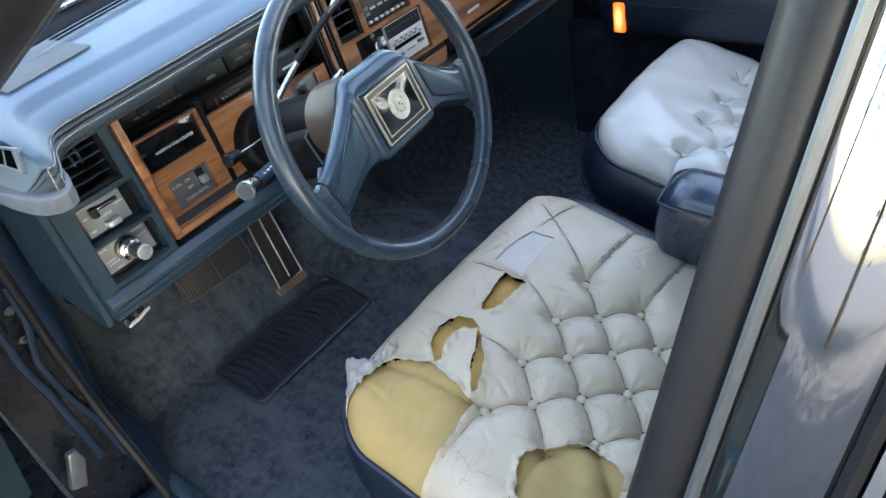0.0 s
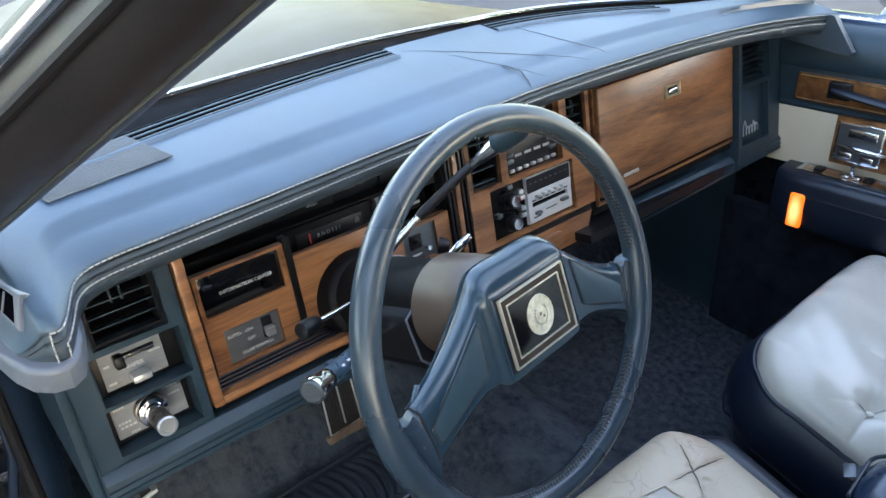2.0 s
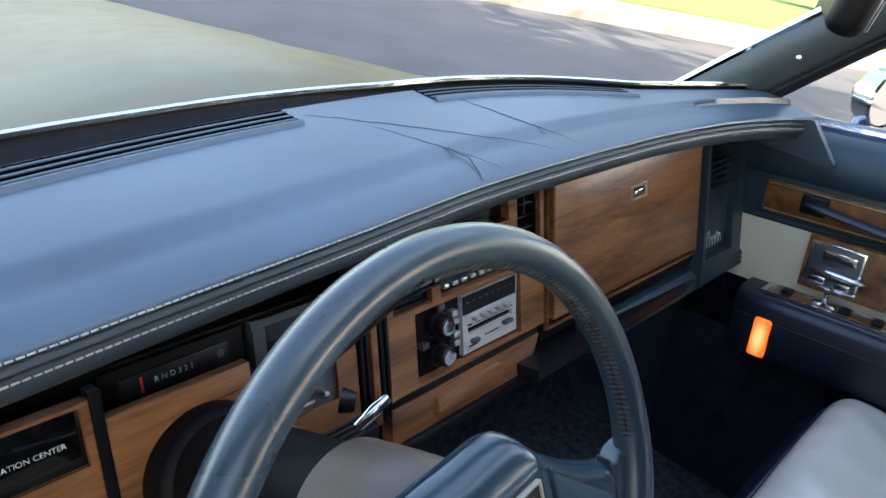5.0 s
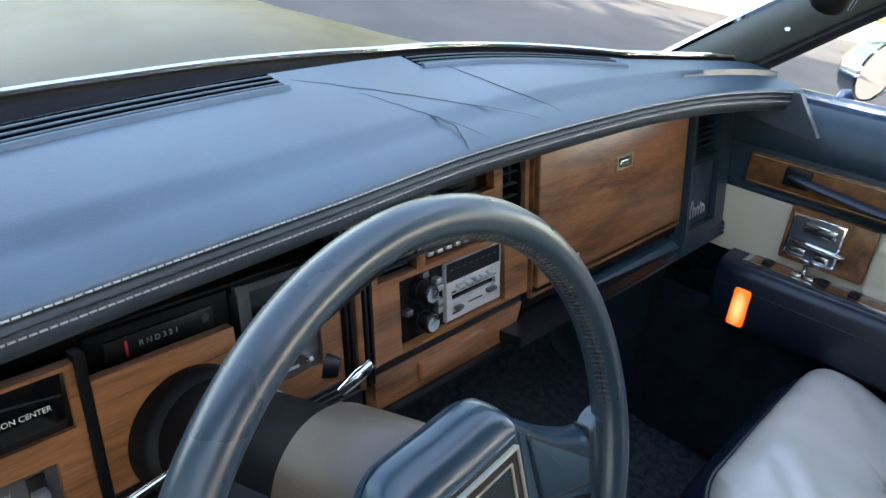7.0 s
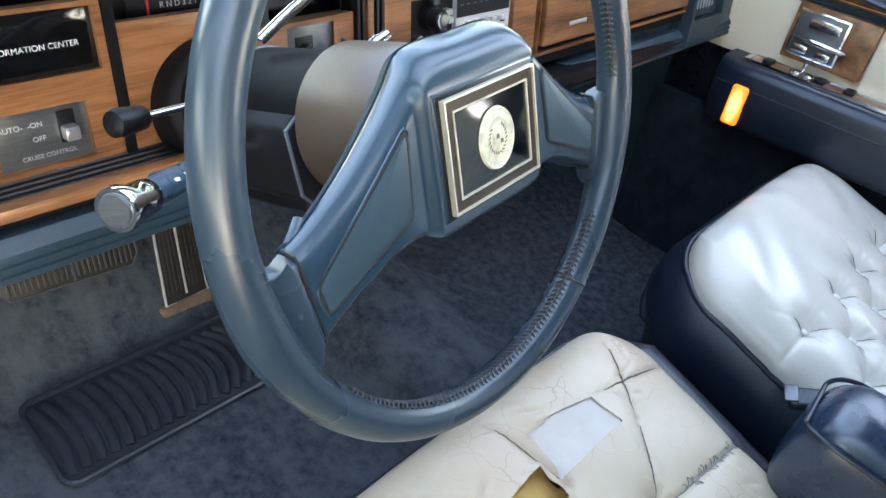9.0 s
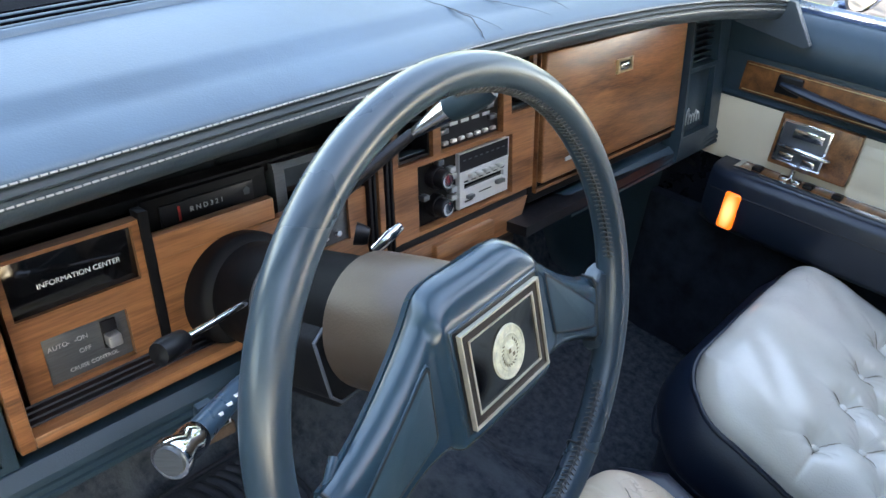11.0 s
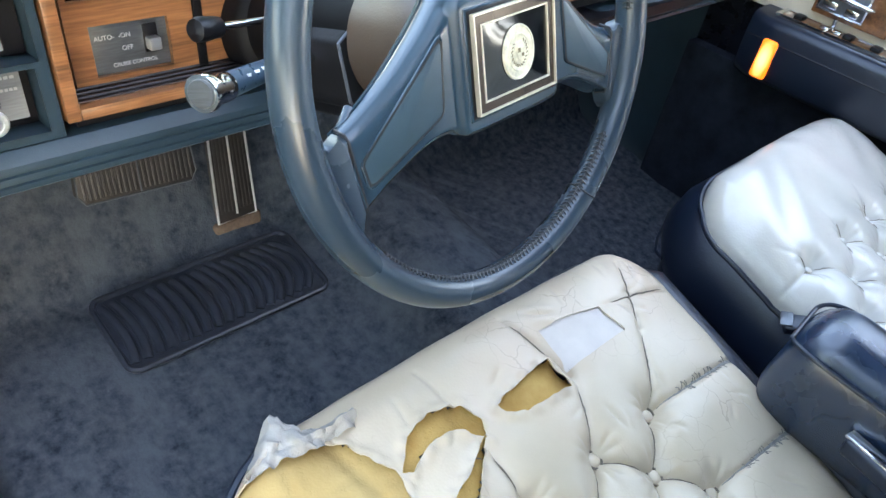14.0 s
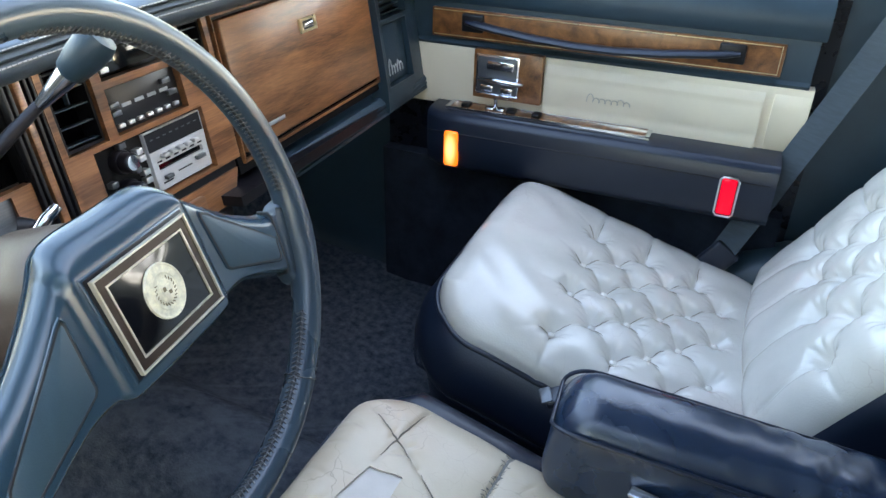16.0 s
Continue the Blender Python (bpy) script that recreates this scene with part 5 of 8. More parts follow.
def centre_stack():
    bm = B()
    box(bm, -0.2925, -0.2525, 0.012, 0.216, -0.020, -0.006)
    part("ridge_backing", bm, M_INK, dash)
    for x, w, mm in ((-0.288, 0.004, M_BLACK), (-0.2815, 0.004, M_BLACK), (-0.272, 0.0085, M_WOOD), (-0.2625, 0.004, M_BLACK), (-0.256, 0.003, M_BLACK)):
        bm = B()
        box(bm, x - w / 2, x + w / 2, 0.012, 0.216, -0.010, 0.003, 0.001)
        part("ridge", bm, mm, dash)
    bm = B()
    pierced(bm, (-0.2525, 0.012, 0.028, 0.218), [(-0.243, -0.188, 0.120, 0.216), (-0.173, -0.058, 0.120, 0.172), (-0.173, -0.058, 0.181, 0.216), (-0.213, -0.036, 0.033, 0.113), (-0.041, 0.002, 0.140, 0.216)], -0.020, 0.0, 0.0012)
    part("centre_veneer", bm, M_WOOD, dash, "walnut centre panel")
    vent(-0.242, -0.189, 0.121, 0.215, 5, 1, "black air vent with thin slats")
    vent(-0.040, 0.001, 0.141, 0.215, 5, 1, "black air vent with thin slats")
    # climate control
    bm = B()
    box(bm, -0.172, -0.059, 0.121, 0.171, -0.026, -0.008, 0.001)
    c = part("climate_control", bm, M_DARKLENS, dash, "dark climate control with silver keys")
    for i in range(7):
        bm = B()
        x = -0.160 + i * 0.0148
        box(bm, x - 0.0045, x + 0.0045, 0.1255, 0.1300, -0.009, -0.004, 0.001)
        part("key", bm, M_SILVER, c)
    bars("marking", [(-0.150 + i * 0.020, -0.136 + i * 0.020, 0.146, 0.150) for i in range(4)], -0.008, -0.0075, M_DIMTEXT, c)
    for x, s in ((-0.164, 0.152), (-0.164, 0.143), (-0.080, 0.158), (-0.074, 0.143)):
        bm = B()
        box(bm, x - 0.007, x + 0.007, s - 0.003, s + 0.003, -0.009, -0.002, 0.001)
        part("slide", bm, M_GREYPLATE, c)
    bm = B()
    box(bm, -0.172, -0.059, 0.182, 0.215, -0.026, -0.010, 0.001)
    d = part("display_unit", bm, M_GLOSS, dash, "dark display unit")
    for x, s in ((-0.160, 0.190), (-0.150, 0.200), (-0.085, 0.207)):
        bm = B()
        box(bm, x - 0.006, x + 0.006, s - 0.003, s + 0.003, -0.011, -0.005, 0.001)
        part("key", bm, M_SILVER, d)
    # radio
    bm = B()
    box(bm, -0.212, -0.037, 0.034, 0.112, -0.026, -0.010, 0.001)
    r = part("radio", bm, M_INK, dash, "cassette radio with silver face")
    bm = B()
    pierced(bm, (-0.138, -0.040, 0.037, 0.109), [(-0.1375, -0.0405, 0.085, 0.1088), (-0.128, -0.050, 0.060, 0.068)], -0.012, -0.004, 0.001)
    part("face", bm, M_RADIO, r, "silver radio face")
    bm = B()
    box(bm, -0.1378, -0.0402, 0.0845, 0.1089, -0.011, -0.0048)
    part("dial", bm, M_DARKLENS, r, "black tuning dial")
    bm = B()
    box(bm, -0.129, -0.049, 0.059, 0.069, -0.012, -0.0085)
    part("cassette_slot", bm, M_GLOSS, r)
    for i in range(5):
        bm = B()
        x = -0.117 + i * 0.0135
        box(bm, x - 0.0045, x + 0.0045, 0.0755, 0.080, -0.005, 0.004, 0.001)
        part("preset_button", bm, M_SILVER, r)
    bars("marking", [(-0.129 + i * 0.0145, -0.121 + i * 0.0145, 0.0705, 0.0725) for i in range(6)] + [(-0.128, -0.112, 0.044, 0.046), (-0.100, -0.075, 0.050, 0.0515)], -0.004, -0.0036, M_BLACK, r)
    bars("dial_marking", [(-0.130 + i * 0.011, -0.125 + i * 0.011, 0.098, 0.0995) for i in range(8)], -0.0046, -0.0042, M_GREYPLATE, r)
    for x, s, w in ((-0.119, 0.051, 0.012), (-0.060, 0.055, 0.016)):
        bm = B()
        box(bm, x - w / 2, x + w / 2, s - 0.0025, s + 0.0025, -0.005, 0.002, 0.001)
        part("button", bm, M_GREYPLATE, r)
    for s in (0.091, 0.056):
        bm = B()
        lathe(bm, [(0.014, 0.0), (0.0145, 0.010), (0.013, 0.013), (0.0, 0.013)], 28)
        part("knob_ring", bm, M_BLACK, r, m=Matrix.Translation((-0.178, s, -0.012)))
        bm = B()
        lathe(bm, [(0.0115, 0.0), (0.0115, 0.012), (0.010, 0.014), (0.007, 0.014), (0.006, 0.0125), (0, 0.0125)], 28)
        k = part("knob", bm, M_BLACK, r, m=Matrix.Translation((-0.178, s, 0.000)))
        bm = B()
        lathe(bm, [(0.0088, 0.0), (0.0088, 0.0018), (0.006, 0.0022), (0, 0.0015)], 24)
        part("knob_cap", bm, M_CHROME, k, m=Matrix.Translation((0, 0, 0.0138)))
    for x, s in ((-0.172, 0.108), (-0.151, 0.094), (-0.149, 0.085), (-0.149, 0.068), (-0.149, 0.058), (-0.198, 0.071), (-0.160, 0.075)):
        bm = B()
        box(bm, x - 0.005, x + 0.005, s - 0.0035, s + 0.0035, -0.011, -0.001, 0.001)
        part("side_button", bm, M_SILVER if x > -0.16 else M_GREYPLATE, r)
    # ashtray drawer below
    bm = B()
    box(bm, -0.2525, 0.004, 0.016, 0.028, -0.02, -0.004, 0.002)
    part("black_strip", bm, M_BLACK, dash)
    bm = B()
    prism(bm, [(-0.2525, -0.026), (-0.03, -0.026), (-0.008, -0.010), (0.004, 0.016), (-0.2525, 0.016)], -0.02, -0.002, 0.0015)
    part("lower_veneer", bm, M_WOOD, dash, "walnut lower panel")
    bm = B()
    box(bm, -0.190, -0.078, -0.014, 0.008, -0.004, 0.006, 0.002)
    part("ashtray_front", bm, M_WOOD, dash, "raised walnut drawer front")
    bm = B()
    box(bm, -0.25, -0.03, -0.040, -0.027, -0.10, 0.002, 0.003)
    part("black_ledge", bm, M_BLACK, dash)


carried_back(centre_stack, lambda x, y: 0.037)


def glove_box():
    bm = B()
    box(bm, 0.012, 0.445, 0.0, 0.216, -0.03, -0.008)
    part("glove_surround", bm, M_INK, dash)
    bm = B()
    pierced(bm, (0.0215, 0.4385, 0.0135, 0.214), [(0.0250, 0.4340, 0.0185, 0.210)], -0.012, -0.002, 0.001)
    part("glove_frame", bm, M_WOOD, dash, "walnut edge strip")
    bm = B()
    box(bm, 0.0305, 0.4295, 0.0260, 0.206, -0.010, 0.003, 0.0025, 3)
    g = part("glove_box_door", bm, M_WOODG, dash, "walnut veneered glove box door")
    bm = B()
    pierced(bm, (0.206, 0.252, 0.150, 0.171), [(0.213, 0.245, 0.154, 0.167)], 0.001, 0.0065, 0.001)
    l = part("latch", bm, M_GOLD, g, "bright latch frame")
    bm = B()
    box(bm, 0.212, 0.246, 0.153, 0.168, 0.001, 0.0040)
    part("latch_well", bm, M_BLACK, l)
    bm = B()
    box(bm, 0.217, 0.242, 0.1565, 0.1635, 0.0035, 0.0070, 0.0015)
    part("latch_handle", bm, M_CHROME, l)
    bm = B()
    box(bm, 0.084, 0.125, 0.046, 0.0520, 0.0025, 0.0048, 0.001)
    part("badge", bm, M_SILVER, g, "small silver badge bar")



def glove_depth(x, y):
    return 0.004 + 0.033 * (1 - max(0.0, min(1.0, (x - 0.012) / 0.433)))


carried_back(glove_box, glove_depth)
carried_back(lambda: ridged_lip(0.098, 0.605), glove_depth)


def script_mark(name, material, parent, x0, y0, w, h, z, n, m=None):
    """An unreadable cursive mark as a single looping stroke."""
    pts = []
    for i in range(n * 8 + 1):
        t = i / (n * 8)
        a = t * n * 2 * math.pi
        amp = h * (1.0 if t < 0.14 else 0.55) * (1.35 if 0.68 < t < 0.86 else 1)
        pts.append((x0 + w * t - 0.12 * w * math.sin(a) / n * 2.2, y0 + 0.5 * amp * (1 - math.cos(a)) - 0.25 * h, z))
    bm = B()
    tube(bm, pts, h * 0.045, 5)
    return part(name, bm, material, parent, m=m)


def right_panel():
    bm = B()
    pierced(bm, (0.445, 0.610, -0.048, 0.206), [(0.462, 0.560, 0.118, 0.196), (0.462, 0.560, -0.004, 0.108)], -0.03, 0.004, 0.003)
    p = part("passenger_end_panel", bm, M_BLUE, dash, "blue-black end panel")
    bm = B()
    box(bm, 0.462, 0.560, 0.118, 0.196, -0.028, -0.020)
    part("grille_backing", bm, M_BLACK, p)
    for i in range(7):
        bm = B()
        s = 0.123 + i * 0.011
        box(bm, 0.463, 0.559, s, s + 0.002, -0.022, -0.006)
        part("slat", bm, M_BLUE, p)
    bm = B()
    box(bm, 0.464, 0.558, -0.002, 0.106, -0.02, -0.004, 0.003)
    q = part("pocket_panel", bm, M_BLUE, p, "blue-black panel with a silver script mark")
    script_mark("script", M_SILVER, q, 0.480, 0.020, 0.055, 0.030, -0.0035, 5)


right_panel()

# ---- steering wheel and column ----
# local axes: x to the right, y up in the plane of the wheel, z along the column towards the seat
WHEEL = Matrix.Translation((-0.4145, -0.242, 0.826)) @ Matrix.Rotation(radians(4.0), 4, "Z") @ Matrix.Rotation(radians(64.5), 4, "X") @ Matrix.Rotation(radians(1.5), 4, "Z")
RIM_C, RIM_R, RIM_T, RIM_Z, RIM_D = Vector((-0.003, 0.0, 0)), 0.1940, 0.0130, -0.016, 1.10
# upper and lower edge of the moulded pad against |x|
PAD_TOP = [(0.0, 0.066), (0.036, 0.066), (0.050, 0.0615), (0.064, 0.0465), (0.085, 0.0275), (0.115, 0.0045), (0.145, -0.013), (0.158, -0.018)]
PAD_LOW = [(0.0, -0.054), (0.052, -0.053), (0.066, -0.047), (0.090, -0.0485), (0.125, -0.063), (0.149, -0.0755), (0.158, -0.080)]


def rim_point(a, r=0.0, z=0.0):
    return Vector((RIM_C.x + (RIM_R + r) * math.cos(a), RIM_C.y + (RIM_R + r) * math.sin(a), RIM_Z + z))


def step01(x):
    x = max(0.0, min(1.0, x))
    return x * x * (3 - 2 * x)


def hub_height(x, y):
    """Front of the moulded pad: a flat block round the emblem, sloping crown above it, lower spokes."""
    x = abs(x)
    y1, y0 = spline(PAD_TOP, x), spline(PAD_LOW, x)
    block = 1 - step01((x - 0.0545) / 0.009)
    spoke = -0.0105 - 0.006 * step01((x - 0.07) / 0.085)
    z = spoke + (-0.0055 - spoke) * block
    crown = max(0.0, y - 0.0425)
    z -= block * (0.28 * crown + 9.0 * crown * crown)
    for d, r in ((y1 - y, 0.016), (y - y0, 0.007)):
        q = 1 - min(1.0, max(0.0, d) / r)
        z -= r * (1 - math.sqrt(max(0.0, 1 - q * q)))
    return z


def steering_wheel():
    w = thing("steering_wheel", WHEEL, "blue-grey leather steering wheel with gold crest", "steering wheel")
    bm = B()
    n, k = 160, 22
    rings = []
    for i in range(n):
        a = 2 * math.pi * i / n
        deg = math.degrees(a)
        swell = sum(math.exp(-(((deg - d + 180) % 360 - 180) / 12) ** 2) for d in (194, 346)) * 0.0016
        rings.append([bm.verts.new(rim_point(a, (RIM_T + swell) * math.cos(b), (RIM_T + swell * 0.5) * RIM_D * math.sin(b))) for b in [2 * math.pi * j / k for j in range(k)]])
    for i in range(n):
        p, q = rings[i], rings[(i + 1) % n]
        for j in range(k):
            bm.faces.new((p[j], p[(j + 1) % k], q[(j + 1) % k], q[j]))
    rim = part("rim", bm, M_RIM, w, "blue-grey leather rim")
    # leather joints across the rim
    for deg in (303,):
        bm = B()
        a = radians(deg)
        pts = [rim_point(a + 0.010 * math.sin(2 * b), (RIM_T + 0.0004) * math.cos(b), (RIM_T + 0.0004) * RIM_D * math.sin(b)) for b in [2 * math.pi * j / 24 for j in range(24)]]
        tube(bm, pts, 0.0008, 6, closed=True)
        part("leather_joint", bm, M_LACE, rim)
    # laced seam round the inner edge: a dark groove crossed by pale slanting stitches
    runs = ((217, 322), (358, 448))
    for d0, d1 in runs:
        bm = B()
        k = int(d1 - d0)
        tube(bm, [rim_point(radians(d0 + (d1 - d0) * i / k), -RIM_T * 0.965, RIM_T * 0.30) for i in range(k + 1)], 0.0017, 6)
        groove = part("seam_groove", bm, M_LACE, rim, "dark laced seam")
        bm = B()
        m = int((d1 - d0) / 1.45)
        for i in range(m):
            a = radians(d0 + (d1 - d0) * (i + 0.1) / m)
            c, e = a + radians(0.75), a + radians(0.15)
            tube(bm, [rim_point(a, -RIM_T * 0.86, RIM_T * 0.62), rim_point(c, -RIM_T * 1.10, RIM_T * 0.30), rim_point(e, -RIM_T * 1.02, -RIM_T * 0.10)], 0.00085, 5)
        part("lacing", bm, M_LACING, groove, "grey lacing thread", kind="stuff")
    # moulded pad: hub and both spokes in one piece
    half = [0.158 * t for t in [i / 34 for i in range(12)]] + [0.0525 + 0.014 * i / 14 for i in range(15)] + [0.069 + 0.089 * i / 26 for i in range(27)]
    half = sorted(set(round(x, 5) for x in half))
    xs = [-x for x in reversed(half) if x > 0] + half
    bm = B()
    cols, nv = [], 44
    for x in xs:
        y1, y0 = spline(PAD_TOP, abs(x)), spline(PAD_LOW, abs(x))
        col = [bm.verts.new((x, y0 - 0.003, -0.046)), bm.verts.new((x, y0 - 0.001, -0.034))]
        for j in range(nv + 1):
            t = j / nv
            t = t - 0.13 * math.sin(2 * math.pi * t)
            y = y0 + (y1 - y0) * t
            col.append(bm.verts.new((x, y, hub_height(x, y))))
        col += [bm.verts.new((x, y1 + 0.0004, -0.0315)), bm.verts.new((x, y1 - 0.0002, -0.0325)), bm.verts.new((x, y1 - 0.0025, -0.0328)), bm.verts.new((x, y1 - 0.0025, -0.0340)), bm.verts.new((x, y1 - 0.0004, -0.0343)), bm.verts.new((x, y1 - 0.0030, -0.0400))]
        cols.append(col)
    for p, q in zip(cols, cols[1:]):
        for j in range(len(p) - 1):
            bm.faces.new((p[j], q[j], q[j + 1], p[j + 1]))
        bm.faces.new((p[0], p[-1], q[-1], q[0]))
    bm.faces.new(cols[0])
    bm.faces.new(cols[-1])
    h = part("hub_pad", bm, M_HUB, w, "blue moulded hub pad with two spokes", smooth=50)
    for sx in (-1, 1):
        pts = [(0.0725, 0.0205), (0.0740, 0.0225), (0.0775, 0.0205), (0.1485, -0.0390), (0.1500, -0.0420), (0.1475, -0.0555), (0.1455, -0.0575), (0.1420, -0.0572), (0.0790, -0.0290), (0.0765, -0.0260)]
        ring = [(x * sx, y) for x, y in pts]
        loop = []
        for (ax, ay), (bx, by) in zip(ring, ring[1:] + ring[:1]):
            loop += [(ax + (bx - ax) * i / 6, ay + (by - ay) * i / 6) for i in range(6)]
        bm = B()
        vs = [bm.verts.new((x, y, hub_height(x, y) + 0.0010)) for x, y in loop]
        cx, cy = sum(x for x, y in ring) / 10, sum(y for x, y in ring) / 10
        ins = [bm.verts.new((cx + (x - cx) * 0.97, cy + (y - cy) * 0.955, hub_height(x, y) + 0.0016)) for x, y in loop]
        for i in range(len(vs)):
            j = (i + 1) % len(vs)
            bm.faces.new((vs[i], vs[j], ins[j], ins[i]))
        bm.faces.new(ins)
        part("spoke_panel", bm, M_SPOKE, h, "slate inset spoke panel")
        bm = B()
        tube(bm, [(cx + (x - cx) * 1.012, cy + (y - cy) * 1.02, hub_height(x, y) + 0.0003) for x, y in loop], 0.0014, 6, closed=True)
        part("panel_groove", bm, M_LACE, h)
        bm = B()
        tube(bm, [(cx + (x - cx) * 1.045, cy + (y - cy) * 1.075, hub_height(x, y) + 0.0001) for x, y in loop], 0.0011, 8, closed=True)
        part("panel_bead", bm, M_HUB, h)
        # leather web that joins the spoke to the rim
        bm = B()
        q = [(0.1590, -0.0200), (0.1670, -0.0240), (0.1760, -0.0190), (0.1900, -0.0190), (0.1900, -0.0600), (0.1720, -0.0980), (0.1615, -0.0965), (0.1555, -0.0890), (0.1515, -0.0765)]
        q = [(x * sx, y) for x, y in q]
        prism(bm, q if sx > 0 else list(reversed(q)), -0.034, -0.0155, 0.0055, 5)
        e = part("spoke_end", bm, M_RIM, h, "leather spoke end", smooth=60)
        bm = B()
        tube(bm, [(0.1588 * sx, -0.0170, -0.030), (0.1590 * sx, -0.0190, -0.0200), (0.1586 * sx, -0.0240, -0.0172), (0.1525 * sx, -0.0700, -0.0172), (0.1510 * sx, -0.0765, -0.0195), (0.1508 * sx, -0.0785, -0.030)], 0.0014, 6)
        part("joint", bm, M_LACE, e)
        if sx > 0:
            continue
        # steel arm behind the pad
        bm = B()
        tube(bm, [(0.164 * sx, -0.032, -0.030), (0.155 * sx, -0.0245, -0.034), (0.146 * sx, -0.018, -0.036), (0.136 * sx, -0.011, -0.040)], 0.0048, 14)
        part("spoke_arm", bm, M_HUB, h)
    # emblem: black lip, bright frame, brown band, fine line, domed black plate, round crest
    bm = B()
    prism(bm, [(-0.0525, -0.0425), (0.0525, -0.0425), (0.0525, 0.0405), (-0.0525, 0.0405)], -0.010, -0.0040, 0.0022, 3)
    part("emblem_lip", bm, M_HUB, h)
    bm = B()
    box(bm, -0.0505, 0.0505, -0.0405, 0.0385, -0.010, -0.0034, 0.001)
    part("emblem_surround", bm, M_BLACK, h)
    cy = -0.001
    bm = B()
    pierced(bm, (-0.0478, 0.0478, cy - 0.0368, cy + 0.0368), [(-0.0464, 0.0464, cy - 0.0354, cy + 0.0354)], -0.006, 0.0005)
    e = part("emblem_frame", bm, M_FRAME, h, "bright emblem frame")
    bm = B()
    pierced(bm, (-0.0464, 0.0464, cy - 0.0354, cy + 0.0354), [(-0.0396, 0.0396, cy - 0.0286, cy + 0.0286)], -0.006, -0.0012)
    part("inner_frame", bm, surface("brown_enamel", (0.045, 0.026, 0.018), 0.22, 0.35), e, "brown enamel band")
    bm = B()
    pierced(bm, (-0.0396, 0.0396, cy - 0.0286, cy + 0.0286), [(-0.0384, 0.0384, cy - 0.0274, cy + 0.0274)], -0.006, -0.0004)
    part("fine_line", bm, M_FRAME, e)
    bm = B()
    grid_mesh(bm, lambda u, v: (-0.0388 + 0.0776 * u, cy - 0.0278 + 0.0556 * v, -0.0018 + 0.0022 * math.sin(math.pi * u) * math.sin(math.pi * v)), 16, 14)
    part("emblem_glass", bm, M_GLOSS, e, "black domed emblem plate", smooth=60)
    bm = B()
    lathe(bm, [(0, 0.0022), (0.0065, 0.0022), (0.0070, 0.0014), (0.0102, 0.0014), (0.0106, 0.0018), (0.0112, 0.0018), (0.0116, 0.0013), (0.0150, 0.0013), (0.0155, 0.0019), (0.0164, 0.0019), (0.0168, 0.0)], 48, Matrix.Diagonal((1.10, 1.24, 1, 1)))
    c = part("crest", bm, M_EMBLEM, e, "pale gold round crest", m=Matrix.Translation((0.0, cy, -0.0002)))
    bm = B()
    for i in range(22):
        a = 2 * math.pi * i / 22
        if abs((math.degrees(a) - 90 + 180) % 360 - 180) < 28:
            continue
        tube(bm, [(0.0082 * math.cos(a), 0.0092 * math.sin(a), 0.0017), (0.0098 * math.cos(a + 0.16), 0.0110 * math.sin(a + 0.16), 0.0017)], 0.0005, 4)
    part("wreath", bm, M_CRESTDARK, c, "darker wreath", kind="stuff")
    bm = B()
    prism(bm, [(-0.0042, 0.0045), (-0.0042, -0.0015), (-0.0025, -0.0050), (0, -0.0065), (0.0025, -0.0050), (0.0042, -0.0015), (0.0042, 0.0045)], 0.0018, 0.0032, 0.0006)
    sh = part("shield", bm, M_EMBLEM, c, "pale shield")
    for x0, x1, y0, y1 in ((-0.0034, -0.0006, 0.0004, 0.0036), (0.0006, 0.0034, -0.0034, -0.0006)):
        bm = B()
        box(bm, x0, x1, y0, y1, 0.0030, 0.0034)
        part("quarter", bm, M_CRESTDARK, sh)
    return w


steering_wheel()


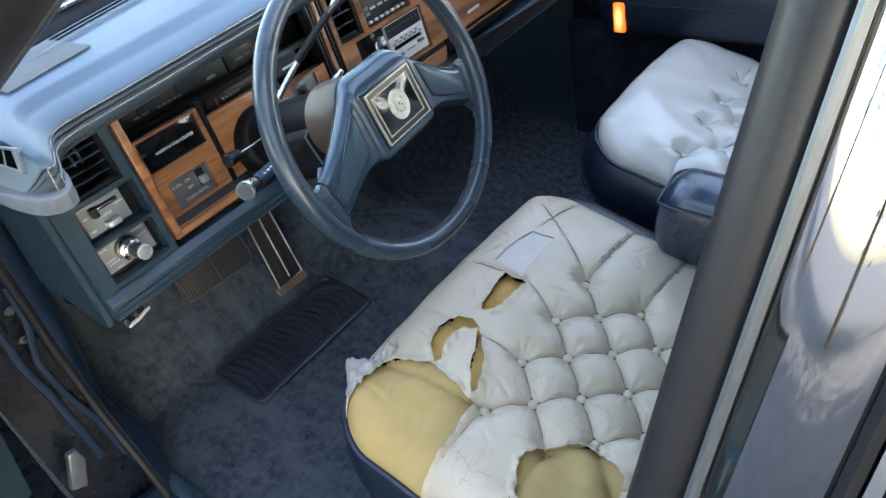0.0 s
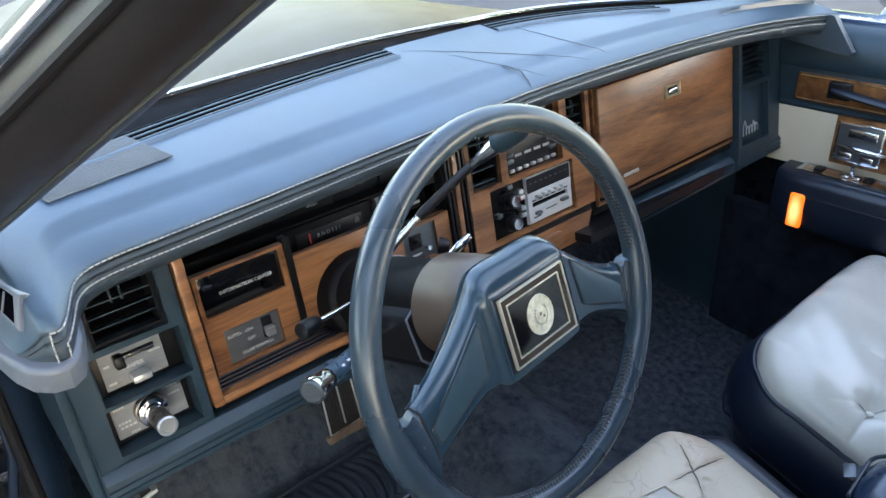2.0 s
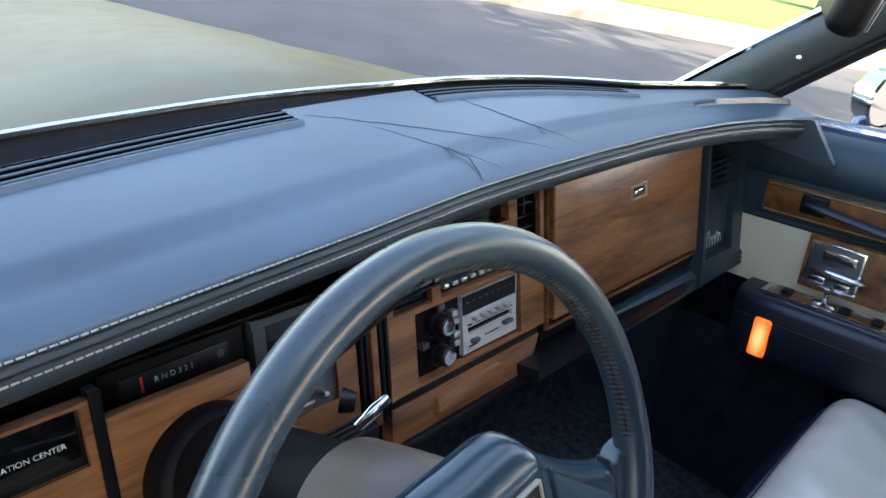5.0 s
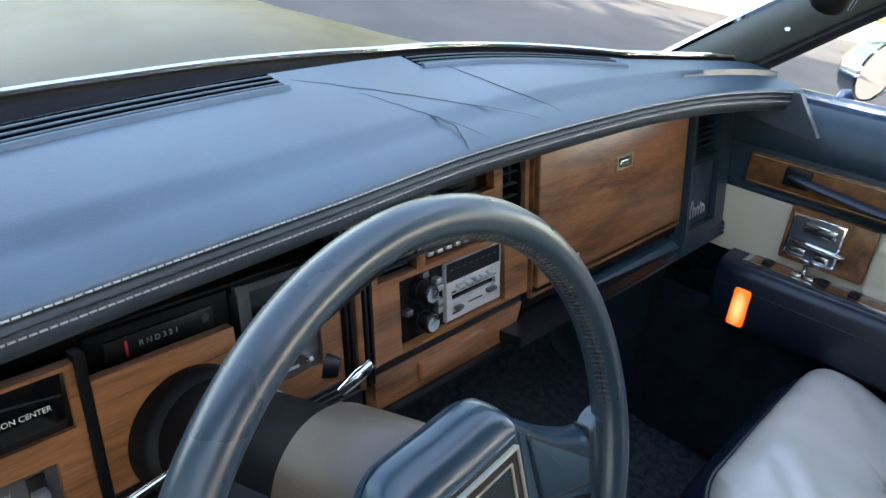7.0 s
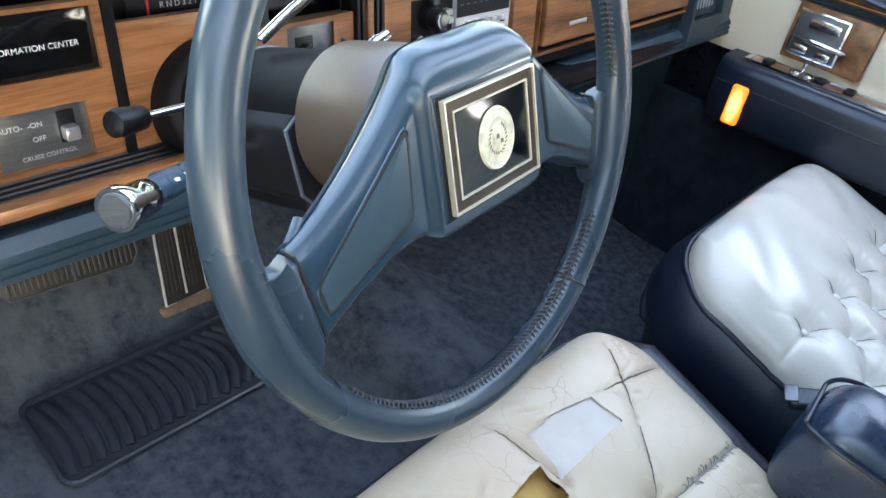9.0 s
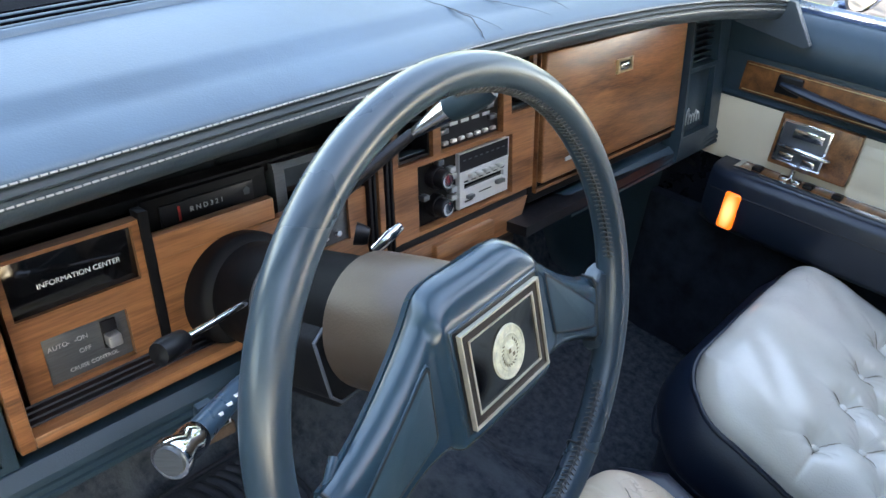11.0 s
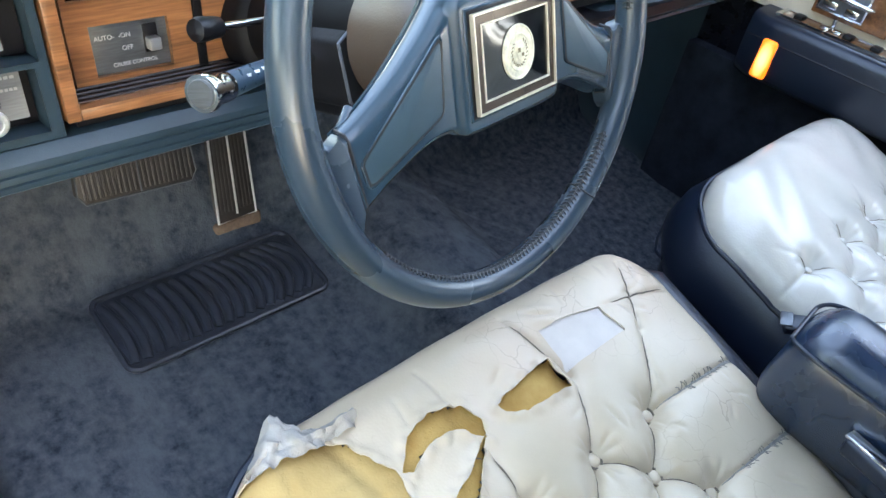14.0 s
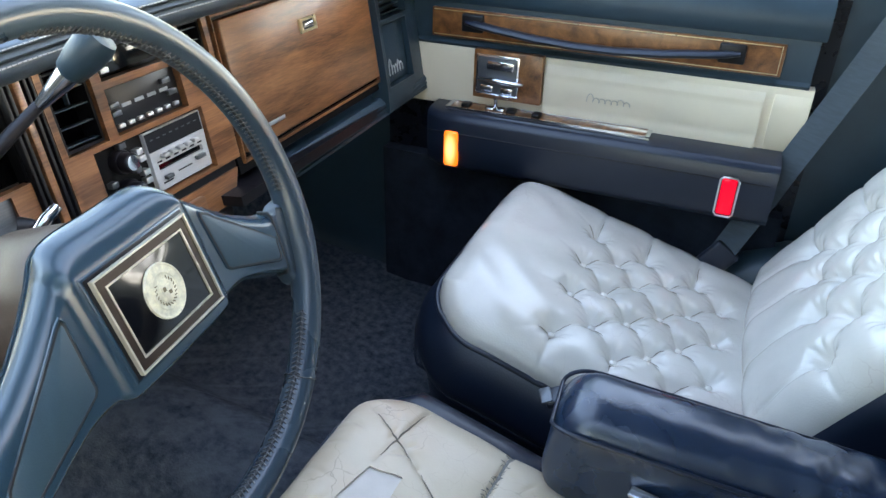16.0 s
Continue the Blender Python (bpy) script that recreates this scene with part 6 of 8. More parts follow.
def steering_column():
    col = thing("steering_column", WHEEL, "black steering column with brown collar and levers", "steering column")
    bm = B()
    lathe(bm, [(0.030, -0.038), (0.052, -0.040), (0.0555, -0.044), (0.0570, -0.090), (0.0572, -0.132), (0.0545, -0.135), (0.048, -0.136), (0.02, -0.136)], 48)
    part("collar", bm, M_BOOT, col, "brown-grey worn collar")
    bm = B()
    lathe(bm, [(0.03, -0.134), (0.049, -0.135), (0.050, -0.140), (0.050, -0.290), (0.056, -0.294), (0.0585, -0.300), (0.0585, -0.340), (0.03, -0.36)], 48)
    s = part("shroud", bm, M_INK, col, "black column shroud")
    bm = B()
    lathe(bm, [(0.0495, 0), (0.0512, 0.001), (0.0512, 0.003), (0.0495, 0.004)], 48)
    part("shroud_joint", bm, M_GREYPLATE, s, m=Matrix.Translation((0, 0, -0.235)))
    # flat tilt cover under the wheel
    bm = B()
    box(bm, -0.046, 0.046, -0.066, -0.02, -0.24, -0.150, 0.006, 3)
    part("lower_cover", bm, M_BLACK, s)
    # boxed side cover with a pale edge
    bm = B()
    prism(bm, [(-0.060, 0.008), (-0.030, 0.026), (0.0, 0.026), (0.0, -0.054), (-0.048, -0.054), (-0.057, -0.045)], -0.215, -0.139, 0.005, 3, top_only=False)
    c = part("side_cover", bm, M_SEAL, s, "blue-black column side cover")
    bm = B()
    tube(bm, [(-0.030, 0.0250, -0.1400), (-0.0592, 0.0075, -0.1400), (-0.0565, -0.043, -0.1400), (-0.048, -0.0525, -0.1400), (-0.010, -0.0535, -0.1400)], 0.0016, 6)
    part("worn_edge", bm, M_CAP, c)
    wi = WHEEL.inverted()

    def bar(name, pts, rad, material, label="", seg=12, parent=col):
        b = B()
        tube(b, [wi @ Vector(p) for p in pts], rad, seg)
        return part(name, b, material, parent, label)

    # gear lever
    g = bar("gear_lever", [(-0.445, -0.030, 0.790), (-0.425, -0.030, 0.806), (-0.385, -0.034, 0.838), (-0.350, -0.040, 0.864)], 0.0045, M_CHROME, "chrome gear lever with dark knob")
    bar("sleeve", [(-0.398, -0.033, 0.828), (-0.392, -0.0335, 0.8325), (-0.352, -0.040, 0.862), (-0.327, -0.044, 0.879)], [0.0050, 0.0062, 0.0060, 0.0050], M_BLACK, parent=g)
    bar("chrome_shank", [(-0.328, -0.044, 0.878), (-0.322, -0.050, 0.887), (-0.315, -0.058, 0.899), (-0.310, -0.065, 0.909)], [0.0045, 0.0065, 0.0090, 0.0105], M_CHROME, parent=g)
    bar("knob", [(-0.311, -0.064, 0.907), (-0.310, -0.066, 0.910), (-0.304, -0.075, 0.923), (-0.298, -0.083, 0.935), (-0.295, -0.087, 0.941), (-0.294, -0.088, 0.942)], [0.009, 0.0125, 0.0155, 0.0165, 0.0145, 0.006], M_BLUE, "dark knob", 20, g)
    # tilt lever
    t = bar("tilt_lever", [(-0.362, -0.055, 0.772), (-0.356, -0.058, 0.780), (-0.350, -0.060, 0.787), (-0.338, -0.060, 0.793)], [0.0055, 0.006, 0.006, 0.0045], M_CHROME, "small chrome lever")
    # ball-ended stalk
    k = bar("stalk", [(-0.455, -0.015, 0.735), (-0.552, -0.048, 0.759)], 0.0032, M_CHROME, "chrome stalk with black end")
    bar("stalk_end", [(-0.548, -0.0465, 0.758), (-0.552, -0.048, 0.759), (-0.572, -0.056, 0.765), (-0.577, -0.058, 0.766), (-0.578, -0.058, 0.7665)], [0.005, 0.0085, 0.0100, 0.009, 0.004], M_BLACK, "", 16, k)
    # turn signal lever
    q = bar("turn_signal_lever", [(-0.475, -0.085, 0.738), (-0.520, -0.098, 0.750)], 0.0045, M_CHROME, "blue turn signal lever with chrome end")
    bar("handle", [(-0.518, -0.098, 0.749), (-0.530, -0.104, 0.752), (-0.545, -0.112, 0.757), (-0.600, -0.142, 0.774)], [0.005, 0.007, 0.0085, 0.0095], M_TEAL, "blue plastic handle", 20, q)
    bar("chrome_ring", [(-0.598, -0.141, 0.773), (-0.599, -0.1415, 0.7735), (-0.606, -0.145, 0.776), (-0.612, -0.148, 0.778), (-0.620, -0.152, 0.781), (-0.624, -0.154, 0.782)], [0.0095, 0.0108, 0.0112, 0.0106, 0.0138, 0.0132], M_CHROME, "knurled chrome ring", 28, q)
    bar("end_button", [(-0.6235, -0.154, 0.782), (-0.6255, -0.155, 0.7825)], [0.0105, 0.0098], M_GREYPLATE, "", 24, q)
    for i in range(3):
        b = B()
        p = Vector((-0.556 - 0.011 * i, -0.1245 - 0.006 * i, 0.7690 + 0.003 * i))
        box(b, -0.0028, 0.0028, -0.0011, 0.0011, -0.0006, 0.0006, m=wi @ Matrix.Translation(p) @ Matrix.Rotation(radians(50), 4, "X"))
        part("marking", b, M_TEXT, q)
    b = B()
    box(b, -0.006, 0.006, -0.003, 0.003, -0.004, 0.008, 0.001, m=wi @ Matrix.Translation((-0.575, -0.112, 0.754)))
    part("slide", b, M_BLUE, q)
    # ignition lock
    b = B()
    lathe(b, [(0.0, 0.014), (0.008, 0.014), (0.010, 0.010), (0.012, 0.0)], 20, wi @ Matrix.Translation((-0.333, 0.0, 0.745)) @ Matrix.Rotation(radians(90), 4, "X") @ Matrix.Rotation(radians(40), 4, "Y"))
    part("ignition_lock", b, M_BLACK, col, "black ignition lock")


steering_column()

# ---- seats ----


def seg_dist(px, py, a, b):
    ax, ay, bx, by = *a, *b
    dx, dy = bx - ax, by - ay
    t = np.clip(((px - ax) * dx + (py - ay) * dy) / (dx * dx + dy * dy + 1e-12), 0, 1)
    return np.hypot(px - ax - t * dx, py - ay - t * dy), t


def inside(px, py, poly):
    r = np.zeros(px.shape, bool)
    n = len(poly)
    for i in range(n):
        (x1, y1), (x2, y2) = poly[i], poly[(i + 1) % n]
        if y1 == y2:
            continue
        hit = ((y1 > py) != (y2 > py)) & (px < (x2 - x1) * (py - y1) / (y2 - y1) + x1)
        r ^= hit
    return r


def ragged(poly, amount, rnd, k=5):
    """A torn outline: each side broken into short uneven steps."""
    out = []
    n = len(poly)
    for i in range(n):
        (ax, ay), (bx, by) = poly[i], poly[(i + 1) % n]
        for j in range(k):
            t = j / k
            o = amount if j else 0
            out.append((ax + (bx - ax) * t + rnd.uniform(-o, o), ay + (by - ay) * t + rnd.uniform(-o, o)))
    return out


def outline(u, hw, y0, y1, rx, ry):
    """Half-width of the cushion at depth y, its front corners rounded."""
    f = np.clip((y0 - u) / ry, 0, 1)
    e = np.clip((u - y1) / 0.03, 0, 1)
    return (hw - rx) + rx * np.sqrt(np.clip(1 - (1 - f) ** 2, 0, 1)) - 0.012 * (1 - e)


class Cushion:
    """A tufted cushion surface over (x, y): buttons, creases between them, pleats to the edges."""

    def __init__(self, hw, y0, y1, buttons, creases, pleats, slope, crown=0.018, rx=0.10, ry=0.09, dimple=0.013, crease=0.0062, roll=0.055, wide=0.9, folds=(), ruck=0.0):
        self.hw, self.y0, self.y1, self.slope, self.crown = hw, y0, y1, slope, crown
        self.buttons, self.creases, self.pleats = buttons, creases, pleats
        self.rx, self.ry, self.dimple, self.crease, self.roll, self.wide = rx, ry, dimple, crease, roll, wide
        self.folds, self.ruck = folds, ruck

    def half(self, y):
        return outline(y, self.hw, self.y0, self.y1, self.rx, self.ry)

    def height(self, x, y):
        h = self.half(y)
        ex = np.clip(h - np.abs(x), 0, 1)
        ey = np.clip(self.y0 - y, 0, 1)
        er = np.clip(y - self.y1 + 0.02, 0, 1)
        e = np.minimum(np.minimum(ex, ey), er + 0.02)
        q = 1 - np.clip(e / self.roll, 0, 1)
        z = self.slope * (y - self.y0) - self.roll * 0.85 * (1 - np.sqrt(np.clip(1 - q * q, 0, 1)))
        z = z + self.crown * (1 - np.clip(np.abs(x) / self.hw, 0, 1) ** 2.2)
        for bx, by in self.buttons:
            d = np.hypot(x - bx, y - by)
            z = z - self.dimple * np.exp(-(d / 0.017) ** 2) - 0.004 * np.exp(-(d / 0.045) ** 2)
            if self.ruck:
                a = np.arctan2(y - by, x - bx)
                z = z + self.ruck * np.sin(a * 9 + 40 * bx + 2.0 * np.sin(3 * a + 70 * by)) * np.exp(-((d - 0.021) / 0.010) ** 2)
        near = np.full(np.shape(x), 1.0)
        for a, b in self.creases:
            near = np.minimum(near, seg_dist(x, y, a, b)[0])
        z = z - self.crease * np.exp(-(near / 0.0032) ** 2) - self.crease * self.wide * np.exp(-(near / 0.015) ** 2)
        for a, b, w in self.pleats:
            d, t = seg_dist(x, y, a, b)
            z = z - w * (1 - 0.6 * t) * (np.exp(-(d / 0.0035) ** 2) + 0.55 * self.wide * np.exp(-(d / 0.016) ** 2))
        for a, b, w in self.folds:
            d, t = seg_dist(x, y, a, b)
            z = z - w * np.sin(np.pi * np.clip(t, 0.02, 0.98)) * (np.exp(-(d / 0.0028) ** 2) - 0.6 * np.exp(-((d - 0.007) / 0.005) ** 2))
        return z + 0.0016 * np.sin(x * 41 + 1.3 * np.sin(y * 29)) * np.sin(y * 37 + 1.7 * np.sin(x * 23))


def loose_folds(seed, count, hw, y0, y1, long=0.05):
    """Short shallow wrinkles scattered over a cushion."""
    rnd = random.Random(seed)
    out = []
    for i in range(count):
        x, y, a, n = rnd.uniform(-hw, hw), rnd.uniform(y0, y1), rnd.uniform(0, math.pi), rnd.uniform(0.4, 1.0) * long
        out.append(((x, y), (x + n * math.cos(a), y + n * math.sin(a)), rnd.uniform(0.0006, 0.0019)))
    return out


def lattice(x0, y0, dx, dy, rows):
    """Button places, and the diagonal creases between neighbours."""
    pts = []
    for j, xs in enumerate(rows):
        pts += [(x0 + i * dx, y0 - j * dy) for i in xs]
    cr = []
    for i, a in enumerate(pts):
        for b in pts[i + 1:]:
            if abs(abs(a[0] - b[0]) - dx) < dx * 0.3 and abs(abs(a[1] - b[1]) - dy) < dy * 0.3:
                cr.append((a, b))
    return pts, cr


def sheet(c, nx, ny, cut=(), lift=0.0, keep=None, puff=None):
    """The cushion's surface as a fine grid in its own axes, with torn holes left out."""
    ys = c.y0 + (c.y1 - c.y0) * (np.linspace(0, 1, ny + 1) ** 1.15)
    us = np.linspace(-1, 1, nx + 1)
    us = np.sign(us) * (1 - (1 - np.abs(us)) ** 1.25)
    Y = np.repeat(ys[None, :], nx + 1, 0)
    X = us[:, None] * c.half(Y)
    Z = c.height(X, Y) + lift
    if puff is not None:
        Z = Z + puff(X, Y)
    cx, cy = (X[:-1, :-1] + X[1:, 1:]) / 2, (Y[:-1, :-1] + Y[1:, 1:]) / 2
    ok = np.ones(cx.shape, bool)
    for poly in cut:
        ok &= ~inside(cx, cy, poly)
    if keep is not None:
        m = np.zeros(cx.shape, bool)
        for poly in keep:
            m |= inside(cx, cy, poly)
        ok &= m
    idx = np.arange((nx + 1) * (ny + 1)).reshape(nx + 1, ny + 1)
    if len(cut):
        # draw the verts along each tear onto its outline, so that the edge runs clean
        on, off = np.zeros(X.shape, bool), np.zeros(X.shape, bool)
        for di in (0, 1):
            for dj in (0, 1):
                on[di:nx + di, dj:ny + dj] |= ok
                off[di:nx + di, dj:ny + dj] |= ~ok
        e = on & off
        ex, ey = X[e], Y[e]
        best, bx, by = np.full(ex.shape, 9.0), ex.copy(), ey.copy()
        for poly in cut:
            for i in range(len(poly)):
                a, b = poly[i], poly[(i + 1) % len(poly)]
                d, t = seg_dist(ex, ey, a, b)
                m = d < best
                best[m] = d[m]
                bx[m], by[m] = (a[0] + t * (b[0] - a[0]))[m], (a[1] + t * (b[1] - a[1]))[m]
        near = best < 0.004
        ex[near], ey[near] = bx[near], by[near]
        X[e], Y[e] = ex, ey
        Z[e] = (c.height(X, Y) + lift + (puff(X, Y) if puff is not None else 0))[e]
    faces = np.stack([idx[:-1, :-1], idx[1:, :-1], idx[1:, 1:], idx[:-1, 1:]], -1)[ok].tolist()
    me = bpy.data.meshes.new("sheet")
    me.from_pydata(np.stack([X, Y, Z], -1).reshape(-1, 3).tolist(), [], faces)
    bm = B()
    bm.from_mesh(me)
    bpy.data.meshes.remove(me)
    bmesh.ops.delete(bm, geom=[v for v in bm.verts if not v.link_faces], context="VERTS")
    return bm


def button_seat(c, x, y, r=0.009):
    """Height at which a button lies in its dimple."""
    a = np.linspace(0, 2 * np.pi, 16, endpoint=False)
    return float(np.mean(c.height(x + r * np.cos(a), y + r * np.sin(a))))


def rim_loop(c, n=60, drop=0.0, out=0.0):
    """The cushion's outline at its rolled edge: left side, front, right side."""
    pts = []
    ys = [c.y1 + (c.y0 - c.y1) * (1 - (1 - i / n) ** 2) for i in range(n + 1)]
    ys = [y for y in ys if y <= c.y0]
    for s in (-1, 1):
        side = []
        for y in ys:
            h = float(c.half(np.array(y)))
            side.append(Vector((s * (h + out), y + (out if y > c.y0 - 0.03 else 0), float(c.height(np.array(s * h), np.array(y))) - drop)))
        pts = side if s < 0 else pts + list(reversed(side))
    return pts


def seat_base(c, parent, floor_z, material, label, bulge=0.0):
    """The sides of the cushion, bulging a little, down to the floor."""
    loop = rim_loop(c)
    bm = B()
    rows = []
    prof = [(0.0, 0.0), (0.006, -0.012), (0.010, -0.04), (0.010, -0.075), (0.002, -0.105), (-0.006, -0.112), (-0.004, -0.120), (-0.002, -0.16), (-0.012, -0.20)]
    prof = [(o + bulge * math.sin(math.pi * min(1.0, -d / 0.15)), d) for o, d in prof]
    n = len(loop)
    for i, p in enumerate(loop):
        t = (loop[min(n - 1, i + 1)] - loop[max(0, i - 1)])
        nrm = Vector((-t.y, t.x, 0)).normalized() if t.length > 1e-9 else Vector((0, 1, 0))
        rows.append([bm.verts.new(p + nrm * o + Vector((0, 0, d))) for o, d in prof] + [bm.verts.new((p.x * 0.95 + nrm.x * -0.015, p.y - 0.03 * max(0, nrm.y), floor_z))])
    for r, q in zip(rows, rows[1:]):
        for k in range(len(r) - 1):
            bm.faces.new((r[k], q[k], q[k + 1], r[k + 1]))
    return part("cushion_side", bm, material, parent, label, smooth=60)


def piping(c, parent, material, drop, out, r, name="piping"):
    bm = B()
    tube(bm, rim_loop(c, 60, drop, out), r, 8)
    return part(name, bm, material, parent)


# driver's seat: axes at the middle of the cushion's front edge
DRV = Matrix.Translation((-0.392, -0.272, 0.515))


def loc(pts, m=DRV):
    return [(x - m.translation.x, y - m.translation.y) for x, y in pts]


def driver_seat():
    seat = thing("bucket_seat", DRV, "torn cream tufted leather driver seat showing foam", "seat", "front seats")
    rows = [(-3, -1, 1, 3), (-2, 0, 2), (-3, -1, 1, 3), (-2, 0, 2), (-3, -1, 1, 3), (-2, 0, 2)]
    btn, cr = lattice(-0.413 - DRV.translation.x, -0.459 - DRV.translation.y, 0.0485, 0.049, rows)
    ox, oy = DRV.translation.x, DRV.translation.y
    pl = []
    for x, y in ((-0.268, -0.459), (-0.413 + 0.1455, -0.557), (-0.268, -0.655)):
        pl.append(((x - ox, y - oy), (-0.080 - ox, y - 0.016 - oy), 0.006))
    for x, y in ((-0.558, -0.459), (-0.558, -0.557), (-0.558, -0.655)):
        pl.append(((x - ox, y - oy), (-0.69 - ox, y - oy), 0.006))
    for a, b, w in (((-0.558, -0.459), (-0.590, -0.300), 0.006), ((-0.461, -0.459), (-0.478, -0.300), 0.006), ((-0.365, -0.459), (-0.331, -0.385), 0.006), ((-0.331, -0.385), (-0.358, -0.300), 0.006), ((-0.262, -0.459), (-0.205, -0.385), 0.005), ((-0.205, -0.385), (-0.155, -0.305), 0.004), ((-0.110, -0.361), (-0.227, -0.342), 0.003)):
        pl.append(((a[0] - ox, a[1] - oy), (b[0] - ox, b[1] - oy), w))
    c = Cushion(0.306, 0.0, -0.56, btn, cr, pl, 0.165, dimple=0.011, wide=1.0, folds=loose_folds(3, 70, 0.26, -0.44, -0.02), ruck=0.0011)
    rnd = random.Random(11)
    foam_a = loc([(-0.585, -0.318), (-0.556, -0.365), (-0.562, -0.445), (-0.625, -0.452), (-0.70, -0.452), (-0.715, -0.40), (-0.705, -0.30), (-0.626, -0.300)])
    tear_b = loc([(-0.457, -0.372), (-0.466, -0.350), (-0.499, -0.340), (-0.529, -0.347), (-0.553, -0.371), (-0.543, -0.376), (-0.514, -0.364), (-0.486, -0.366), (-0.462, -0.388)])
    tear_c = loc([(-0.462, -0.384), (-0.472, -0.396), (-0.506, -0.425), (-0.546, -0.440), (-0.556, -0.436), (-0.530, -0.416), (-0.497, -0.403)])
    tear_d = loc([(-0.435, -0.369), (-0.422, -0.365), (-0.381, -0.361), (-0.348, -0.359), (-0.343, -0.394), (-0.380, -0.392), (-0.408, -0.390), (-0.429, -0.380)])
    foam_e = loc([(-0.640, -0.560), (-0.600, -0.540), (-0.556, -0.554), (-0.530, -0.587), (-0.524, -0.619), (-0.535, -0.660), (-0.60, -0.680), (-0.66, -0.665), (-0.665, -0.60)])
    white = loc([(-0.332, -0.329), (-0.295, -0.330), (-0.237, -0.341), (-0.228, -0.378), (-0.277, -0.378), (-0.331, -0.379), (-0.330, -0.364)])
    nick = loc([(-0.362, -0.336), (-0.335, -0.333), (-0.330, -0.341), (-0.356, -0.348)])
    holes = [ragged(p, a, rnd, k) for p, a, k in ((foam_a, 0.0018, 7), (tear_b, 0.0012, 4), (tear_c, 0.0012, 4), (tear_d, 0.0012, 4), (foam_e, 0.0018, 6), (white, 0.0008, 3))]

    def curl(X, Y):
        """Torn edges stand up a little."""
        d = np.full(X.shape, 1.0)
        for p in holes[:5]:
            for i in range(len(p)):
                d = np.minimum(d, seg_dist(X, Y, p[i], p[(i + 1) % len(p)])[0])
        return 0.0035 * np.exp(-(d / 0.007) ** 2) * (1 + 0.5 * np.sin(X * 310) * np.sin(Y * 270))

    bm = sheet(c, 290, 290, cut=holes, puff=curl)
    bmesh.ops.solidify(bm, geom=bm.faces[:], thickness=0.0016)
    part("leather_cover", bm, M_CREAM, seat, "cracked cream leather, torn open", smooth=50)
    big = lambda p, s: [((x - sum(a for a, _ in p) / len(p)) * s + sum(a for a, _ in p) / len(p), (y - sum(b for _, b in p) / len(p)) * s + sum(b for _, b in p) / len(p)) for x, y in p]
    bump = lambda X, Y: 0.004 * np.sin(X * 37 + 2) * np.sin(Y * 43)
    part("exposed_foam", sheet(c, 120, 120, keep=[big(foam_a, 1.12)], lift=-0.006, puff=bump), M_FOAM, seat, "tan exposed seat foam", smooth=60)
    part("exposed_foam", sheet(c, 120, 120, keep=[big(foam_e, 1.15)], lift=-0.007, puff=bump), M_FOAM, seat, "tan exposed seat foam", smooth=60)
    part("exposed_foam", sheet(c, 120, 120, keep=[big(tear_b, 1.25), big(tear_c, 1.25)], lift=-0.008), M_FOAMD, seat, "brown exposed seat foam", smooth=60)
    part("exposed_foam", sheet(c, 120, 120, keep=[big(tear_d, 1.25)], lift=-0.008), M_FOAMD, seat, "brown exposed seat foam", smooth=60)
    part("lining", sheet(c, 120, 120, keep=[big(white, 1.10)], lift=-0.0012), M_CLOTH, seat, "white lining cloth", smooth=60)
    part("exposed_foam", sheet(c, 200, 200, keep=[nick], lift=0.0012), M_FOAMD, seat, "brown exposed seat foam", smooth=60)
    # hanging flap of torn cover at the corner
    bm = B()
    fl = [(-0.562, -0.312), (-0.590, -0.312), (-0.612, -0.310), (-0.640, -0.304), (-0.660, -0.302)]
    tip = [(-0.556, -0.302), (-0.582, -0.299), (-0.604, -0.292), (-0.618, -0.264), (-0.658, -0.298)]
    ra, rb, rc = [], [], []
    for (x, y), (u, v) in zip(fl, tip):
        z = float(c.height(np.array(np.clip(x - ox, -0.28, 0.28)), np.array(min(y - oy, -0.01))))
        ra.append(bm.verts.new((x - ox, y - oy, z + 0.004)))
        rb.append(bm.verts.new(((x + u) / 2 - ox, (y + v) / 2 - oy, z + 0.012)))
        rc.append(bm.verts.new((u - ox, v - oy, z + 0.002 + 0.006 * math.sin(u * 90))))
    for p, q in ((ra, rb), (rb, rc)):
        for i in range(4):
            bm.faces.new((p[i], p[i + 1], q[i + 1], q[i]))
    bmesh.ops.subdivide_edges(bm, edges=bm.edges[:], cuts=8, use_grid_fill=True, smooth=0.6)
    for v in bm.verts:
        v.co += Vector((0.003 * noise.noise(v.co * 130), 0.004 * noise.noise(v.co * 170 + Vector((3, 1, 7))), 0.009 * noise.noise(v.co * 75) + 0.004 * noise.noise(v.co * 190)))
    bmesh.ops.solidify(bm, geom=bm.faces[:], thickness=0.002)
    part("torn_flap", bm, M_FLAP, seat, "white torn flap of cover", smooth=60)
    # buttons
    for x, y in btn:
        if any(inside(np.array(x), np.array(y), p) for p in (foam_a, foam_e)):
            continue
        bm = B()
        lathe(bm, [(0, 0.0040), (0.0040, 0.0034), (0.0070, 0.0016), (0.0082, -0.001), (0.0076, -0.004)], 20)
        z = button_seat(c, x, y)
        b = part("button", bm, M_CREAM, seat, m=Matrix.Translation((x, y, z - 0.0006)) @ Matrix.Rotation(radians(8), 4, "X"))
        # dark ring paints the shade round the button
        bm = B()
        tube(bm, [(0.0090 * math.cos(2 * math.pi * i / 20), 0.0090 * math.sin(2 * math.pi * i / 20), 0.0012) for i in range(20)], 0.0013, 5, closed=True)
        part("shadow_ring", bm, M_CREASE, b)
